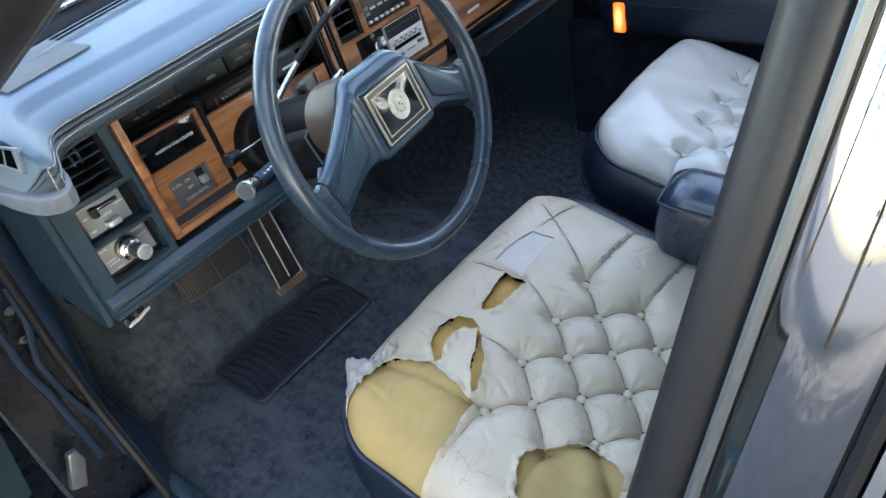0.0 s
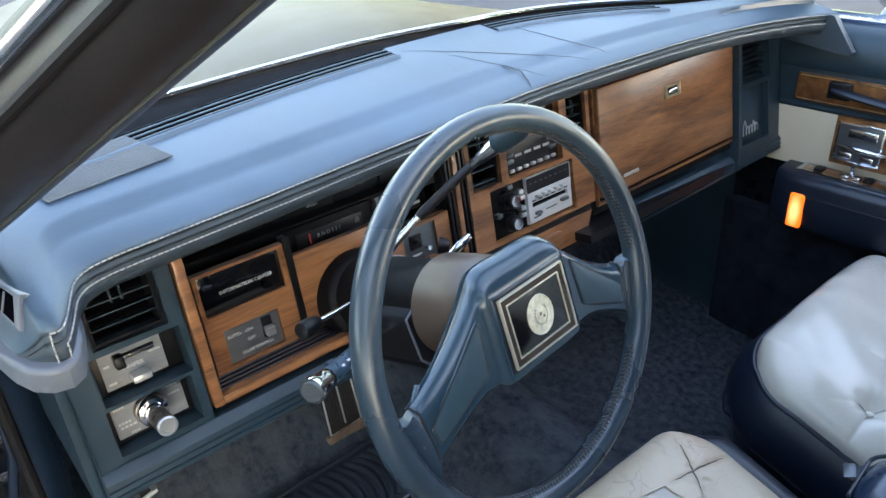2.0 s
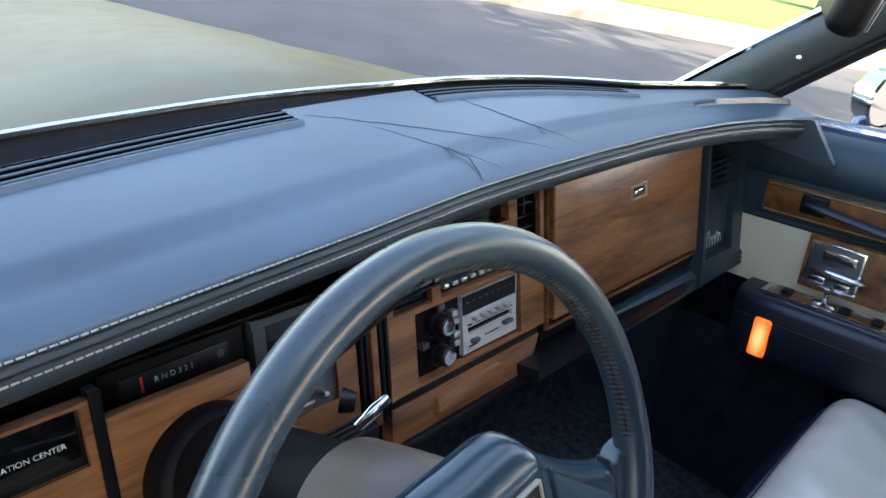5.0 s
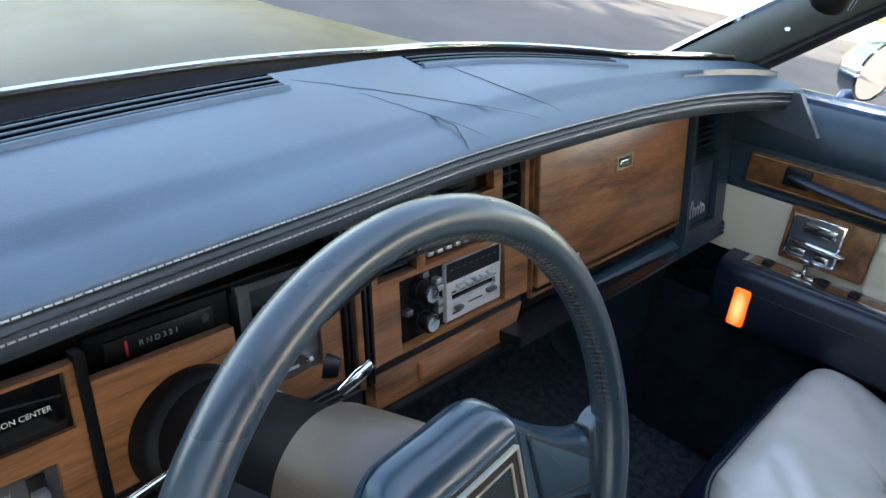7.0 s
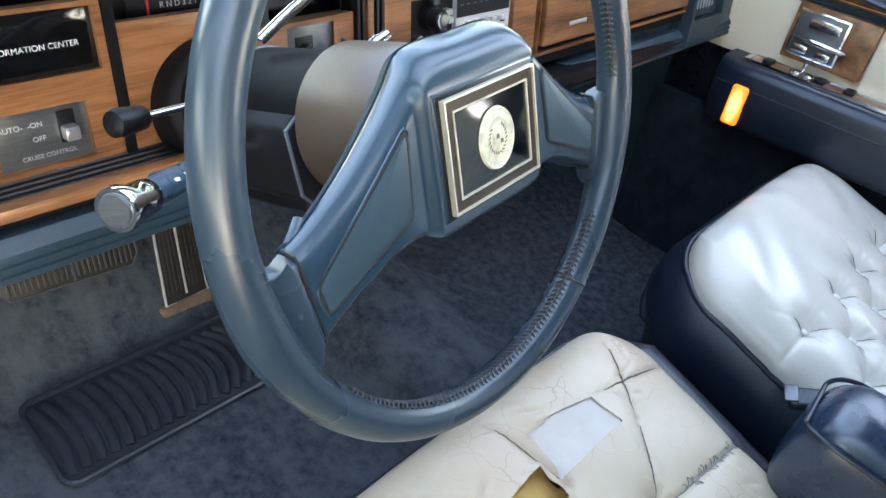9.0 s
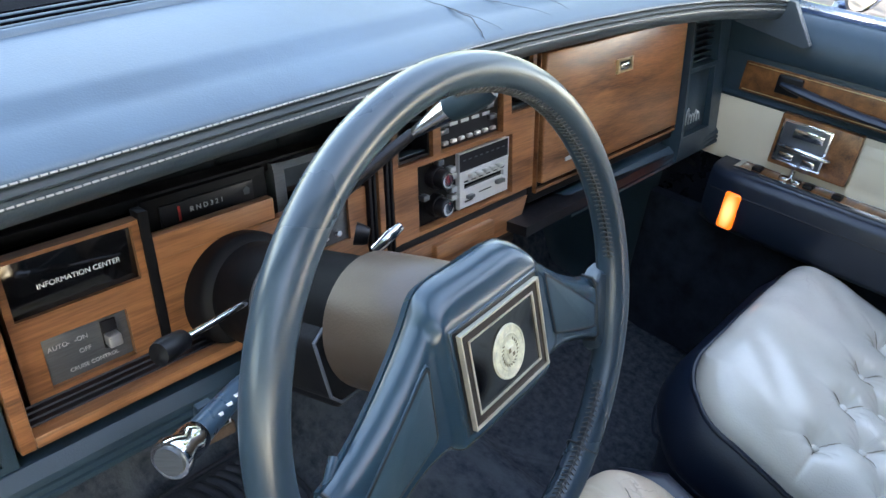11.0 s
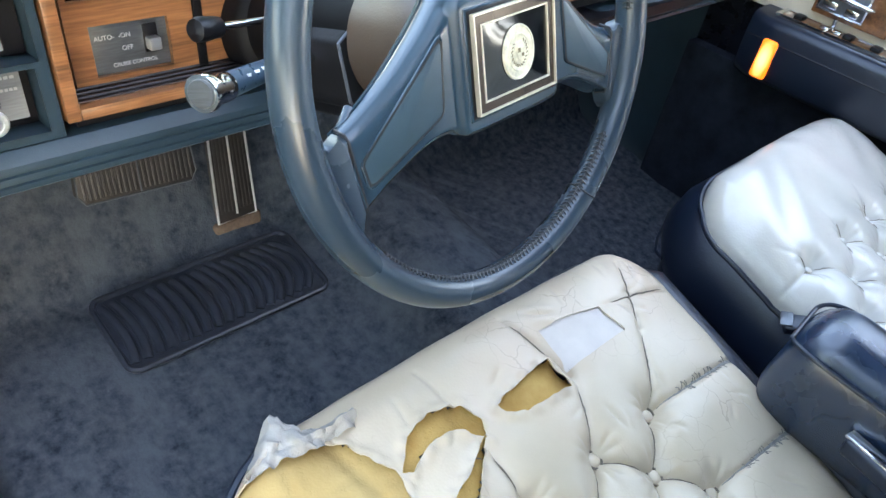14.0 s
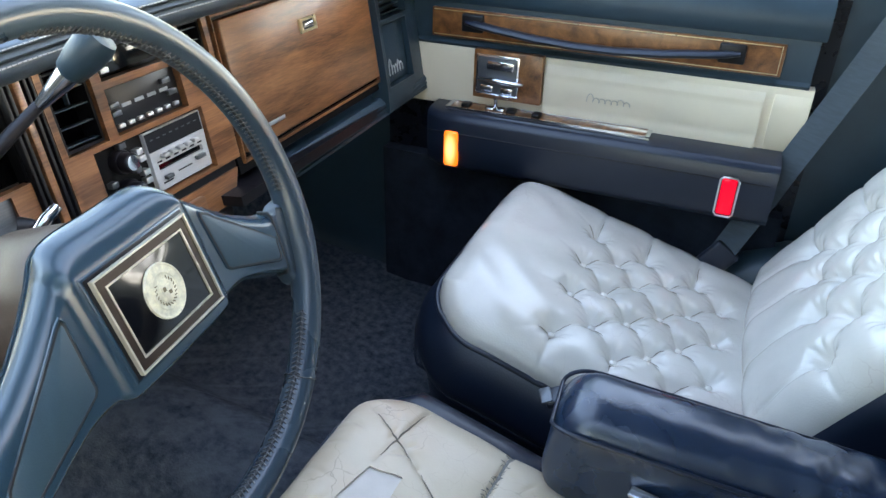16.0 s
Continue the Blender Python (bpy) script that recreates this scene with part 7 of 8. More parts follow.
    # dark tubes paint grime and shade where the cover is pinched between buttons
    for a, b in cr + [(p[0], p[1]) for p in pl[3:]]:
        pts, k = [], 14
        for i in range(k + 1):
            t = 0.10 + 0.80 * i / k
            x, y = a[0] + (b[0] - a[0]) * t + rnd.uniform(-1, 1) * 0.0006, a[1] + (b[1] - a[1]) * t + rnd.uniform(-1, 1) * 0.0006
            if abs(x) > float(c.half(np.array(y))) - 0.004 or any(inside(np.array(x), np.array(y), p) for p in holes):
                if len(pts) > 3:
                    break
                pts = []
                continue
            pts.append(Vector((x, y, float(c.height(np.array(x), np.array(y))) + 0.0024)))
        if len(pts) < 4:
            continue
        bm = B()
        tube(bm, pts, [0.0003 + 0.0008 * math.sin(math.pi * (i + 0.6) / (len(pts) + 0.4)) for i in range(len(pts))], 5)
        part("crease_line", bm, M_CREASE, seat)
    # frayed seams
    for a, b, w in pl[:3]:
        bm = B()
        for i in range(52):
            t = 0.25 + 0.75 * rnd.random() ** 0.8
            x, y = a[0] + (b[0] - a[0]) * t, a[1] + (b[1] - a[1]) * t
            if abs(x) > float(c.half(np.array(y))) - 0.004:
                continue
            ang = rnd.uniform(0.6, 2.5) * rnd.choice((-1, 1))
            L = rnd.uniform(0.003, 0.008)
            p = [Vector((x, y, 0)), Vector((x + L * 0.5 * math.cos(ang), y + L * 0.5 * math.sin(ang), 0)), Vector((x + L * math.cos(ang + 0.4), y + L * math.sin(ang + 0.4), 0))]
            for v in p:
                v.z = float(c.height(np.array(v.x), np.array(v.y))) + 0.0028
            tube(bm, p, 0.0005, 4)
        pts = []
        for i in range(30):
            t = 0.08 + 0.9 * i / 29
            x, y = a[0] + (b[0] - a[0]) * t, a[1] + (b[1] - a[1]) * t + rnd.uniform(-1, 1) * 0.0008
            x = min(x, float(c.half(np.array(y))) - 0.004)
            pts.append(Vector((x, y, float(c.height(np.array(x), np.array(y))) + 0.0026)))
        tube(bm, pts, [0.0006 + 0.0028 * (i / 29) ** 0.7 * (0.6 + 0.4 * rnd.random()) for i in range(30)], 6, flat=0.35)
        part("frayed_seam", bm, M_THREADD, seat, "grey frayed seam", kind="stuff")
    # thin cracks in the leather
    bm = B()
    for i in range(60):
        x, y = rnd.uniform(-0.24, 0.26), rnd.uniform(-0.40, -0.03)
        if any(inside(np.array(x), np.array(y), p) for p in holes):
            continue
        ang = rnd.uniform(0, 3.14)
        L = rnd.uniform(0.006, 0.022)
        p = []
        for k in range(6):
            q = Vector((x + L * (k / 5 - 0.5) * math.cos(ang) + rnd.uniform(-1, 1) * 0.0008, y + L * (k / 5 - 0.5) * math.sin(ang) + rnd.uniform(-1, 1) * 0.0008, 0))
            q.z = float(c.height(np.array(q.x), np.array(q.y))) + 0.0006
            p.append(q)
        tube(bm, p, [0.0002, 0.0006, 0.0007, 0.0007, 0.0005, 0.0002], 4)
    part("fine_cracks", bm, M_CREASE, seat, kind="stuff")
    seat_base(c, seat, -0.37, M_NAVY, "navy leather cushion side")
    piping(c, seat, M_NAVY, 0.003, 0.004, 0.0052)
    bm = B()
    box(bm, -0.318, -0.300, -0.56, -0.10, -0.215, -0.195, 0.004)
    part("side_trim", bm, M_CHROME, seat, "bright trim strip")
    # navy bolster on the inner side
    bm = B()
    pts = [(0.316, -0.06 - 0.05 * i, -0.074 - 0.0085 * i) for i in range(10)]
    tube(bm, [(0.312, -0.01, -0.080)] + pts, [0.012] + [0.036] * 10, 16)
    part("inner_bolster", bm, M_NAVY, seat, "navy leather inner bolster")
    # backrest behind the view, widened inward to block sun from the cushion
    bm = B()
    box(bm, -0.29, 0.335, -0.80, -0.64, -0.02, 0.50, 0.05, 4, m=Matrix.Translation((0, -0.62, 0)) @ Matrix.Rotation(radians(-20), 4, "X") @ Matrix.Translation((0, 0.62, 0)))
    part("backrest", bm, M_NAVY, seat, "navy leather backrest")
    return seat


driver_seat()

PSG = Matrix.Translation((0.332, -0.262, 0.525))


def passenger_seat():
    seat = thing("bucket_seat", PSG, "white tufted leather passenger seat, intact", "seat", "front seats")
    ox, oy = PSG.translation.x, PSG.translation.y
    rows = [(-3, -1, 1, 3), (-2, 0, 2), (-3, -1, 1, 3), (-2, 0, 2), (-3, -1, 1, 3), (-2, 0, 2)]
    btn, cr = lattice(0.295 - ox, -0.452 - oy, 0.0485, 0.047, rows)
    jit = random.Random(21)
    moved = {p: (p[0] + jit.uniform(-1, 1) * 0.0045, p[1] + jit.uniform(-1, 1) * 0.0045) for p in btn}
    btn, cr = [moved[p] for p in btn], [(moved[a], moved[b]) for a, b in cr]
    pl = []
    for j in (0, 2, 4):
        y = -0.452 - 0.047 * j - oy
        pl.append(((btn[0][0], y), (-0.25, y), 0.0042))
        pl.append(((btn[3][0], y), (0.25, y), 0.0042))
    for i in range(4):
        x = btn[i][0]
        pl.append(((x, -0.452 - oy), (x * 1.25 + 0.01, -0.14), 0.0012))
    c = Cushion(0.252, 0.0, -0.50, btn, cr, pl, 0.165, crown=0.022, dimple=0.013, crease=0.0024, rx=0.10, ry=0.09, wide=1.15, ruck=0.0008)
    part("leather_cover", sheet(c, 190, 190), M_WHITE, seat, "white tufted leather", smooth=60)
    for x, y in btn:
        bm = B()
        lathe(bm, [(0, 0.003), (0.003, 0.0026), (0.0055, 0.001), (0.0062, -0.002)], 14)
        part("button", bm, M_WHITE, seat, m=Matrix.Translation((x, y, button_seat(c, x, y, 0.006))))
    # thin dark tubes paint the shade of fine wrinkles in the creases
    rnd = random.Random(5)
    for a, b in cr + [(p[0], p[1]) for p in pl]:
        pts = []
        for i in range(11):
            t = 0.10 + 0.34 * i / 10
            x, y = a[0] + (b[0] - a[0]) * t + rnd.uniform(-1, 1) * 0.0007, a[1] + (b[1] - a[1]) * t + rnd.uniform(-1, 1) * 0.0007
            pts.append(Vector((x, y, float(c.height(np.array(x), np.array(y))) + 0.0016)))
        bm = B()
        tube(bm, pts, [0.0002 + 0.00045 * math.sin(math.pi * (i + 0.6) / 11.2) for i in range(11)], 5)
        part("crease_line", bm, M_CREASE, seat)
    seat_base(c, seat, -0.38, M_NAVY, "navy leather cushion side", 0.020)
    piping(c, seat, M_NAVY, 0.002, 0.003, 0.004)
    piping(c, seat, M_NAVY, 0.100, 0.020, 0.003, "lower_piping")
    # backrest, leaning back from the rear of the cushion
    bx, bc = lattice(-0.037, -0.16, 0.0485, 0.050, [(-3, -1, 1, 3), (-2, 0, 2), (-3, -1, 1, 3), (-2, 0, 2), (-3, -1, 1, 3), (-2, 0, 2)])
    bp = [((x, -0.16), (x * 1.2, -0.02), 0.004) for x, y in bx[:4]]
    for j in (0, 2, 4):
        y = -0.16 - 0.05 * j
        bp += [((bx[0][0], y), (-0.24, y), 0.005), ((bx[3][0], y), (0.24, y), 0.005)]
    k = Cushion(0.252, 0.0, -0.62, bx, bc, bp, 0.0, crown=0.022, dimple=0.014, crease=0.0026, rx=0.05, ry=0.05, wide=1.4, ruck=0.0012)
    # its own axes: y runs down from the seat crease upwards along the back
    back = Matrix.Translation((0, -0.468, -0.075)) @ Matrix.Rotation(radians(-66), 4, "X")
    b = part("backrest", sheet(k, 170, 190), M_WHITE, seat, "white tufted leather backrest", smooth=60, m=back)
    bm = B()
    box(bm, -0.262, 0.262, -0.66, 0.02, -0.17, -0.035, 0.03, 4)
    part("backrest_shell", bm, M_NAVY, b, "navy leather backrest side")
    return seat


passenger_seat()


def armrest():
    a = thing("armrest", Matrix.Translation((-0.083, -0.503, 0.592)) @ Matrix.Rotation(radians(4.4), 4, "Z") @ Matrix.Rotation(radians(-0.8), 4, "X"), "navy leather folding centre armrest between the seats", "armrest")
    bm = B()
    n, k = 56, 48
    rows = []
    for i in range(n + 1):
        t = (i / n) ** 1.6
        y = -0.52 * t
        w, h = 0.060, 0.078
        q = min(1, t / 0.09)
        f = math.sqrt(max(0, 1 - (1 - q) ** 2.4))
        ring = []
        for j in range(k):
            an = 2 * math.pi * j / k
            ca, sa = math.cos(an), math.sin(an)
            x = math.copysign(abs(ca) ** 0.70, ca) * w * (0.55 + 0.45 * f)
            z = math.copysign(abs(sa) ** 0.74, sa) * h * (0.35 + 0.65 * f)
            wr = (0.0034 * math.sin(y * 150 + 2.2 * math.sin(x * 60)) * min(1, max(0, (t - 0.30) * 3)) + 0.0016 * noise.noise(Vector((x * 45, y * 30, 2.0)))) * max(0, sa)
            ring.append(bm.verts.new((x, y, z - 0.066 + wr)))
        rows.append(ring)
    for r, q in zip(rows, rows[1:]):
        for j in range(k):
            bm.faces.new((r[j], r[(j + 1) % k], q[(j + 1) % k], q[j]))
    bm.faces.new(rows[0])
    bm.faces.new(rows[-1])
    part("padding", bm, M_NAVYARM, a, "creased navy leather padding", smooth=70)
    # piping round the upper edge: along one side, over the front, back along the other
    half = []
    for i in range(40):
        t = (i / 39) ** 2.2 * 0.98 + 0.0005
        f = math.sqrt(max(0, 1 - (1 - min(1, t / 0.09)) ** 2.4))
        half.append((0.0592 * (0.55 + 0.45 * f), -0.52 * t + 0.001, -0.026 + 0.012 * f))
    bm = B()
    tube(bm, [(-x, y, z) for x, y, z in reversed(half)] + half, 0.0026, 8)
    part("piping", bm, M_NAVY, a)


armrest()


def buckles():
    b = thing("seat_belt_buckle", Matrix.Translation((-0.150, -0.640, 0.540)) @ Matrix.Rotation(radians(-14), 4, "Z") @ Matrix.Rotation(radians(-10), 4, "X"), "navy seat belt buckle with chrome plate beside the seat", "seat belt", "seat belts")
    bm = B()
    box(bm, -0.012, 0.012, -0.062, 0.030, -0.018, 0.003, 0.005, 3)
    part("casing", bm, M_NAVY, b, "navy plastic casing")
    bm = B()
    box(bm, -0.0080, 0.0080, -0.026, 0.033, 0.001, 0.0055, 0.002)
    part("plate", bm, M_CHROME, b, "chrome plate")
    c = thing("seat_belt_buckle", Matrix.Translation((-0.014, -0.486, 0.508)) @ Matrix.Rotation(radians(25), 4, "Z") @ Matrix.Rotation(radians(-25), 4, "X"), "small chrome and black buckle end in front of the armrest", "seat belt", "seat belts")
    bm = B()
    box(bm, -0.014, 0.014, -0.03, 0.006, -0.012, 0.002, 0.004, 3)
    part("casing", bm, M_NAVY, c)
    bm = B()
    box(bm, -0.013, 0.013, -0.004, 0.011, 0.001, 0.0045, 0.0015)
    part("plate", bm, M_GREYPLATE, c, "dull metal plate")


buckles()

# ---- passenger door ----
DOOR = Matrix.Translation((0.61, 0.0, 0.755)) @ Matrix.Rotation(radians(-7.4), 4, "X")


def passenger_door():
    d = thing("passenger_door", DOOR, "closed passenger door with cream and navy trim and walnut strip", "door")
    bm = along([(0.030, -0.70), (0.030, 0.10), (0.12, 0.10), (0.12, -0.75)], 0.10, -0.735)
    part("door_shell", bm, M_PAINT, d, "dark painted door shell")
    # top pad
    bm = along([(0.030, 0.034), (0.002, 0.036), (-0.004, 0.046), (-0.002, 0.075), (0.010, 0.100), (0.030, 0.116), (0.050, 0.120), (0.056, 0.10)], 0.12, -0.712, 24)
    part("top_pad", bm, M_BLUE, d, "blue-black padded door top", smooth=50)
    bm = along([(0.050, 0.10), (0.050, 0.126), (0.075, 0.128), (0.110, 0.118), (0.12, 0.09)], 0.14, -0.735)
    part("window_sill", bm, M_SILLBLUE, d, "blue metallic window sill")
    bm = along([(0.094, 0.122), (0.094, 0.131), (0.104, 0.130), (0.104, 0.118)], 0.14, -0.735)
    part("sill_moulding", bm, M_CHROME, d, "bright sill moulding")
    # walnut strip in a dark recess
    bm = along([(0.030, 0.040), (0.006, 0.038), (0.004, 0.030), (0.006, -0.034), (0.000, -0.040), (0.004, -0.046), (0.030, -0.046)], 0.03, -0.705, 6)
    part("strip_recess", bm, M_BLUE, d)
    bm = B()
    box(bm, -0.001, 0.008, -0.655, -0.012, -0.029, 0.026, 0.002)
    w = part("walnut_strip", bm, M_WOODD, d, "walnut veneer strip")
    for y0, y1, z0, z1 in ((-0.650, -0.017, 0.0215, 0.023), (-0.650, -0.017, -0.0255, -0.024), (-0.650, -0.6485, -0.024, 0.022)):
        bm = B()
        box(bm, -0.0022, -0.0008, y0, y1, z0, z1)
        part("inlay_line", bm, M_GOLD, w)
    # pull strap
    bm = B()
    pts = []
    for i in range(25):
        t = i / 24
        bow = 0.012 * math.sin(math.pi * t)
        pts.append((-0.006 - bow, -0.085 - 0.50 * t, 0.004 - 0.018 * math.sin(math.pi * t) + 0.002 * math.sin(t * 40) * 0.2))
    tube(bm, pts, [0.013 if 0 < i < 24 else 0.008 for i in range(25)], 12, flat=0.55)
    s = part("pull_strap", bm, M_NAVY, d, "navy pull strap")
    for y in (-0.098, -0.572):
        bm = B()
        box(bm, -0.010, 0.002, y - 0.022, y + 0.022, -0.014, 0.020, 0.004, 3)
        part("strap_end", bm, M_BLACK, s)
    # cream middle
    bm = along([(0.030, -0.045), (0.005, -0.045), (0.002, -0.052), (0.002, -0.165), (0.030, -0.165)], 0.10, -0.715, 8)
    part("cream_panel", bm, M_DOORCREAM, d, "cream vinyl panel")
    bm = along([(0.012, -0.050), (-0.0010, -0.060), (-0.0035, -0.072), (-0.0045, -0.075), (-0.0030, -0.079), (-0.0055, -0.086), (-0.0060, -0.130), (-0.0045, -0.139), (-0.0060, -0.142), (-0.0050, -0.160), (0.012, -0.168)], -0.250, -0.640, 10)
    part("cream_cushion", bm, M_DOORCREAM, d, "padded cream vinyl insert", smooth=60)
    bm = along([(0.012, -0.050), (-0.0010, -0.060), (-0.0040, -0.080), (-0.0040, -0.150), (0.012, -0.168)], -0.655, -0.712, 3)
    part("cream_cushion", bm, M_DOORCREAM, d, "padded cream vinyl insert", smooth=60)
    script_mark("script", M_FAINT, d, 0, 0, 0.080, 0.016, 0, 7, Matrix.Translation((-0.0072, -0.335, -0.112)) @ Matrix(((0, 0, -1, 0), (-1, 0, 0, 0), (0, 1, 0, 0), (0, 0, 0, 1))))
    # inner handle plate
    bm = B()
    box(bm, -0.012, 0.006, -0.246, -0.106, -0.138, -0.042, 0.003)
    p = part("handle_plate", bm, M_WOODD, d, "walnut handle plate")
    bm = B()
    box(bm, -0.0135, -0.010, -0.200, -0.112, -0.130, -0.050, 0.002)
    part("chrome_plate", bm, M_CHROME, p)
    bm = B()
    box(bm, -0.0145, -0.012, -0.196, -0.116, -0.126, -0.054, 0.002)
    part("well", bm, M_GREYPLATE, p)
    bm = B()
    tube(bm, [(-0.016, -0.120, -0.098), (-0.022, -0.135, -0.096), (-0.024, -0.170, -0.097), (-0.022, -0.205, -0.099), (-0.018, -0.209, -0.099)], [0.005, 0.006, 0.007, 0.006, 0.004], 12, flat=0.8)
    part("door_handle", bm, M_CHROME, p, "chrome door handle")
    for y0, y1, z0, z1 in ((-0.190, -0.135, -0.078, -0.060), (-0.150, -0.122, -0.122, -0.108), (-0.190, -0.165, -0.124, -0.110)):
        bm = B()
        box(bm, -0.019, -0.013, y0, y1, z0, z1, 0.003)
        part("chrome_key", bm, M_CHROME, p)
    # armrest
    bm = along([(0.030, -0.158), (-0.020, -0.158), (-0.062, -0.160), (-0.072, -0.164), (-0.077, -0.174), (-0.078, -0.225), (-0.072, -0.262), (-0.062, -0.276), (0.030, -0.290)], -0.028, -0.690, 20)
    for v in bm.verts:
        if v.co.y > -0.045 and v.co.x < -0.04:
            v.co.x += 0.02 * (v.co.y + 0.045) / 0.017
    a = part("armrest", bm, M_NAVY, d, "navy padded door armrest", smooth=50)
    bm = B()
    tube(bm, [(-0.0775, -0.04 - 0.64 * i / 10, -0.196) for i in range(11)], 0.0012, 5)
    part("seam", bm, M_BLACK, a)
    bm = B()
    box(bm, -0.046, -0.004, -0.460, -0.068, -0.160, -0.1545, 0.0015)
    s = part("switch_panel", bm, M_WOODD, d, "walnut and chrome switch panel")
    bm = B()
    pierced(bm, (-0.049, -0.001, -0.464, -0.064), [(-0.043, -0.007, -0.456, -0.072)], -0.158, -0.1525, 0.001)
    part("chrome_frame", bm, M_CHROME, s)
    for y in (-0.100, -0.150, -0.172, -0.194, -0.245):
        bm = B()
        box(bm, -0.036, -0.014, y - 0.009, y + 0.009, -0.156, -0.147, 0.003)
        part("switch", bm, M_CHROME if y in (-0.150, -0.172) else M_BLACK, s)
    bm = B()
    tube(bm, [(-0.025, -0.161, -0.15), (-0.025, -0.160, -0.132)], [0.003, 0.0045], 10)
    part("joystick", bm, M_CHROME, s)
    # lamps
    bm = B()
    box(bm, -0.083, -0.070, -0.104, -0.074, -0.266, -0.192, 0.006, 4)
    l = part("courtesy_lamp", bm, M_AMBER, d, "glowing amber courtesy lamp")
    bm = B()
    box(bm, -0.0815, -0.073, -0.628, -0.602, -0.262, -0.192, 0.005, 4)
    r = part("red_lamp", bm, M_REDLENS, d, "glowing red door lamp with pale rim")
    bm = B()
    q = [(-0.0818, y, z) for y, z in ((-0.631, -0.259), (-0.626, -0.264), (-0.604, -0.264), (-0.599, -0.259), (-0.599, -0.195), (-0.604, -0.190), (-0.626, -0.190), (-0.631, -0.195))]
    tube(bm, q, 0.0018, 6, closed=True)
    part("rim", bm, M_SILVER, r)
    # lower carpet, footwell shade painted into its colour
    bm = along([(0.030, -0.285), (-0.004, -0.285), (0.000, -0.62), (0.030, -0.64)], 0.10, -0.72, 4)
    part("lower_carpet", bm, M_DARKCARPET, d, "blue door carpet with shade in its colour")
    return d


passenger_door()


def passenger_belt():
    b = thing("seat_belt", Matrix.Translation((0, 0, 0)), "navy shoulder belt hanging beside the passenger door", "seat belt", "seat belts")
    path = [Vector(p) for p in ((0.552, -0.668, 0.485), (0.566, -0.690, 0.56), (0.588, -0.722, 0.68), (0.606, -0.755, 0.80), (0.618, -0.785, 0.92), (0.628, -0.83, 1.10))]
    bm = B()
    rows = []
    for i, p in enumerate(path):
        t = (path[min(i + 1, 5)] - path[max(i - 1, 0)]).normalized()
        w = t.cross(Vector((0.9, -0.45, 0))).normalized() * 0.023
        nrm = Vector((0.0010, -0.0005, 0))
        rows.append([bm.verts.new(q) for q in (p - w - nrm, p + w - nrm, p + w + nrm, p - w + nrm)])
    for r, q in zip(rows, rows[1:]):
        for k in range(4):
            bm.faces.new((r[k], r[(k + 1) % 4], q[(k + 1) % 4], q[k]))
    bm.faces.new(rows[0])
    bm.faces.new(rows[-1])
    part("webbing", bm, M_WEB, b, "navy webbing")
    bm = B()
    box(bm, -0.010, 0.006, -0.026, 0.026, -0.03, 0.03, 0.006, 3, m=Matrix.Translation((0.551, -0.666, 0.478)) @ Matrix.Rotation(radians(28), 4, "X"))
    part("guide", bm, M_NAVY, b, "navy plastic guide")
    # trim of the centre pillar behind the seat
    bm = B()
    prism(bm, [(-0.745, 0.30), (-0.715, 0.86), (-0.690, 1.25), (-0.95, 1.25), (-1.05, 0.80), (-1.05, 0.30)], 0.650, 0.675, 0.008, m=Matrix(((0, 0, 1, 0), (1, 0, 0, 0), (0, 1, 0, 0), (0, 0, 0, 1))))
    part("centre_pillar", bm, M_BLUE, car_body, "blue-black centre pillar")
    bm = B()
    tube(bm, [(0.60, -0.70, 0.40), (0.605, -0.74, 0.43), (0.61, -0.80, 0.46), (0.615, -0.90, 0.48)], [0.05, 0.06, 0.065, 0.065], 14)
    part("rear_trim", bm, M_BLUE, car_body)


passenger_belt()


def side_mirror():
    m = thing("side_mirror", Matrix.Translation((0.86, -0.09, 0.93)) @ Matrix.Rotation(radians(-12), 4, "Z"), "chrome door mirror on the passenger door", "mirror")
    bm = B()
    prof = [(0.0, 0.06), (0.030, 0.055), (0.052, 0.035), (0.058, 0.0), (0.055, -0.004)]
    lathe(bm, prof, 32, Matrix.Diagonal((1.5, 1.0, 1.0, 1)))
    bmesh.ops.transform(bm, matrix=Matrix.Rotation(radians(-90), 4, "X"), verts=bm.verts)
    part("housing", bm, M_CHROME, m, "chrome housing")
    bm = B()
    lathe(bm, [(0, 0.0), (0.053, 0.0), (0.053, 0.003)], 32, Matrix.Diagonal((1.5, 1.0, 1.0, 1)))
    bmesh.ops.transform(bm, matrix=Matrix.Rotation(radians(-90), 4, "X"), verts=bm.verts)
    part("mirror_glass", bm, M_MIRROR, m, "mirror glass")
    bm = B()
    tube(bm, [(-0.02, 0.02, -0.04), (-0.05, 0.015, -0.075), (-0.09, 0.01, -0.09), (-0.14, 0.005, -0.085)], [0.018, 0.02, 0.024, 0.026], 14, flat=0.8)
    part("arm", bm, M_SILLBLUE, m, "blue painted arm")


side_mirror()

# ---- pedals, mat and small things on the floor ----


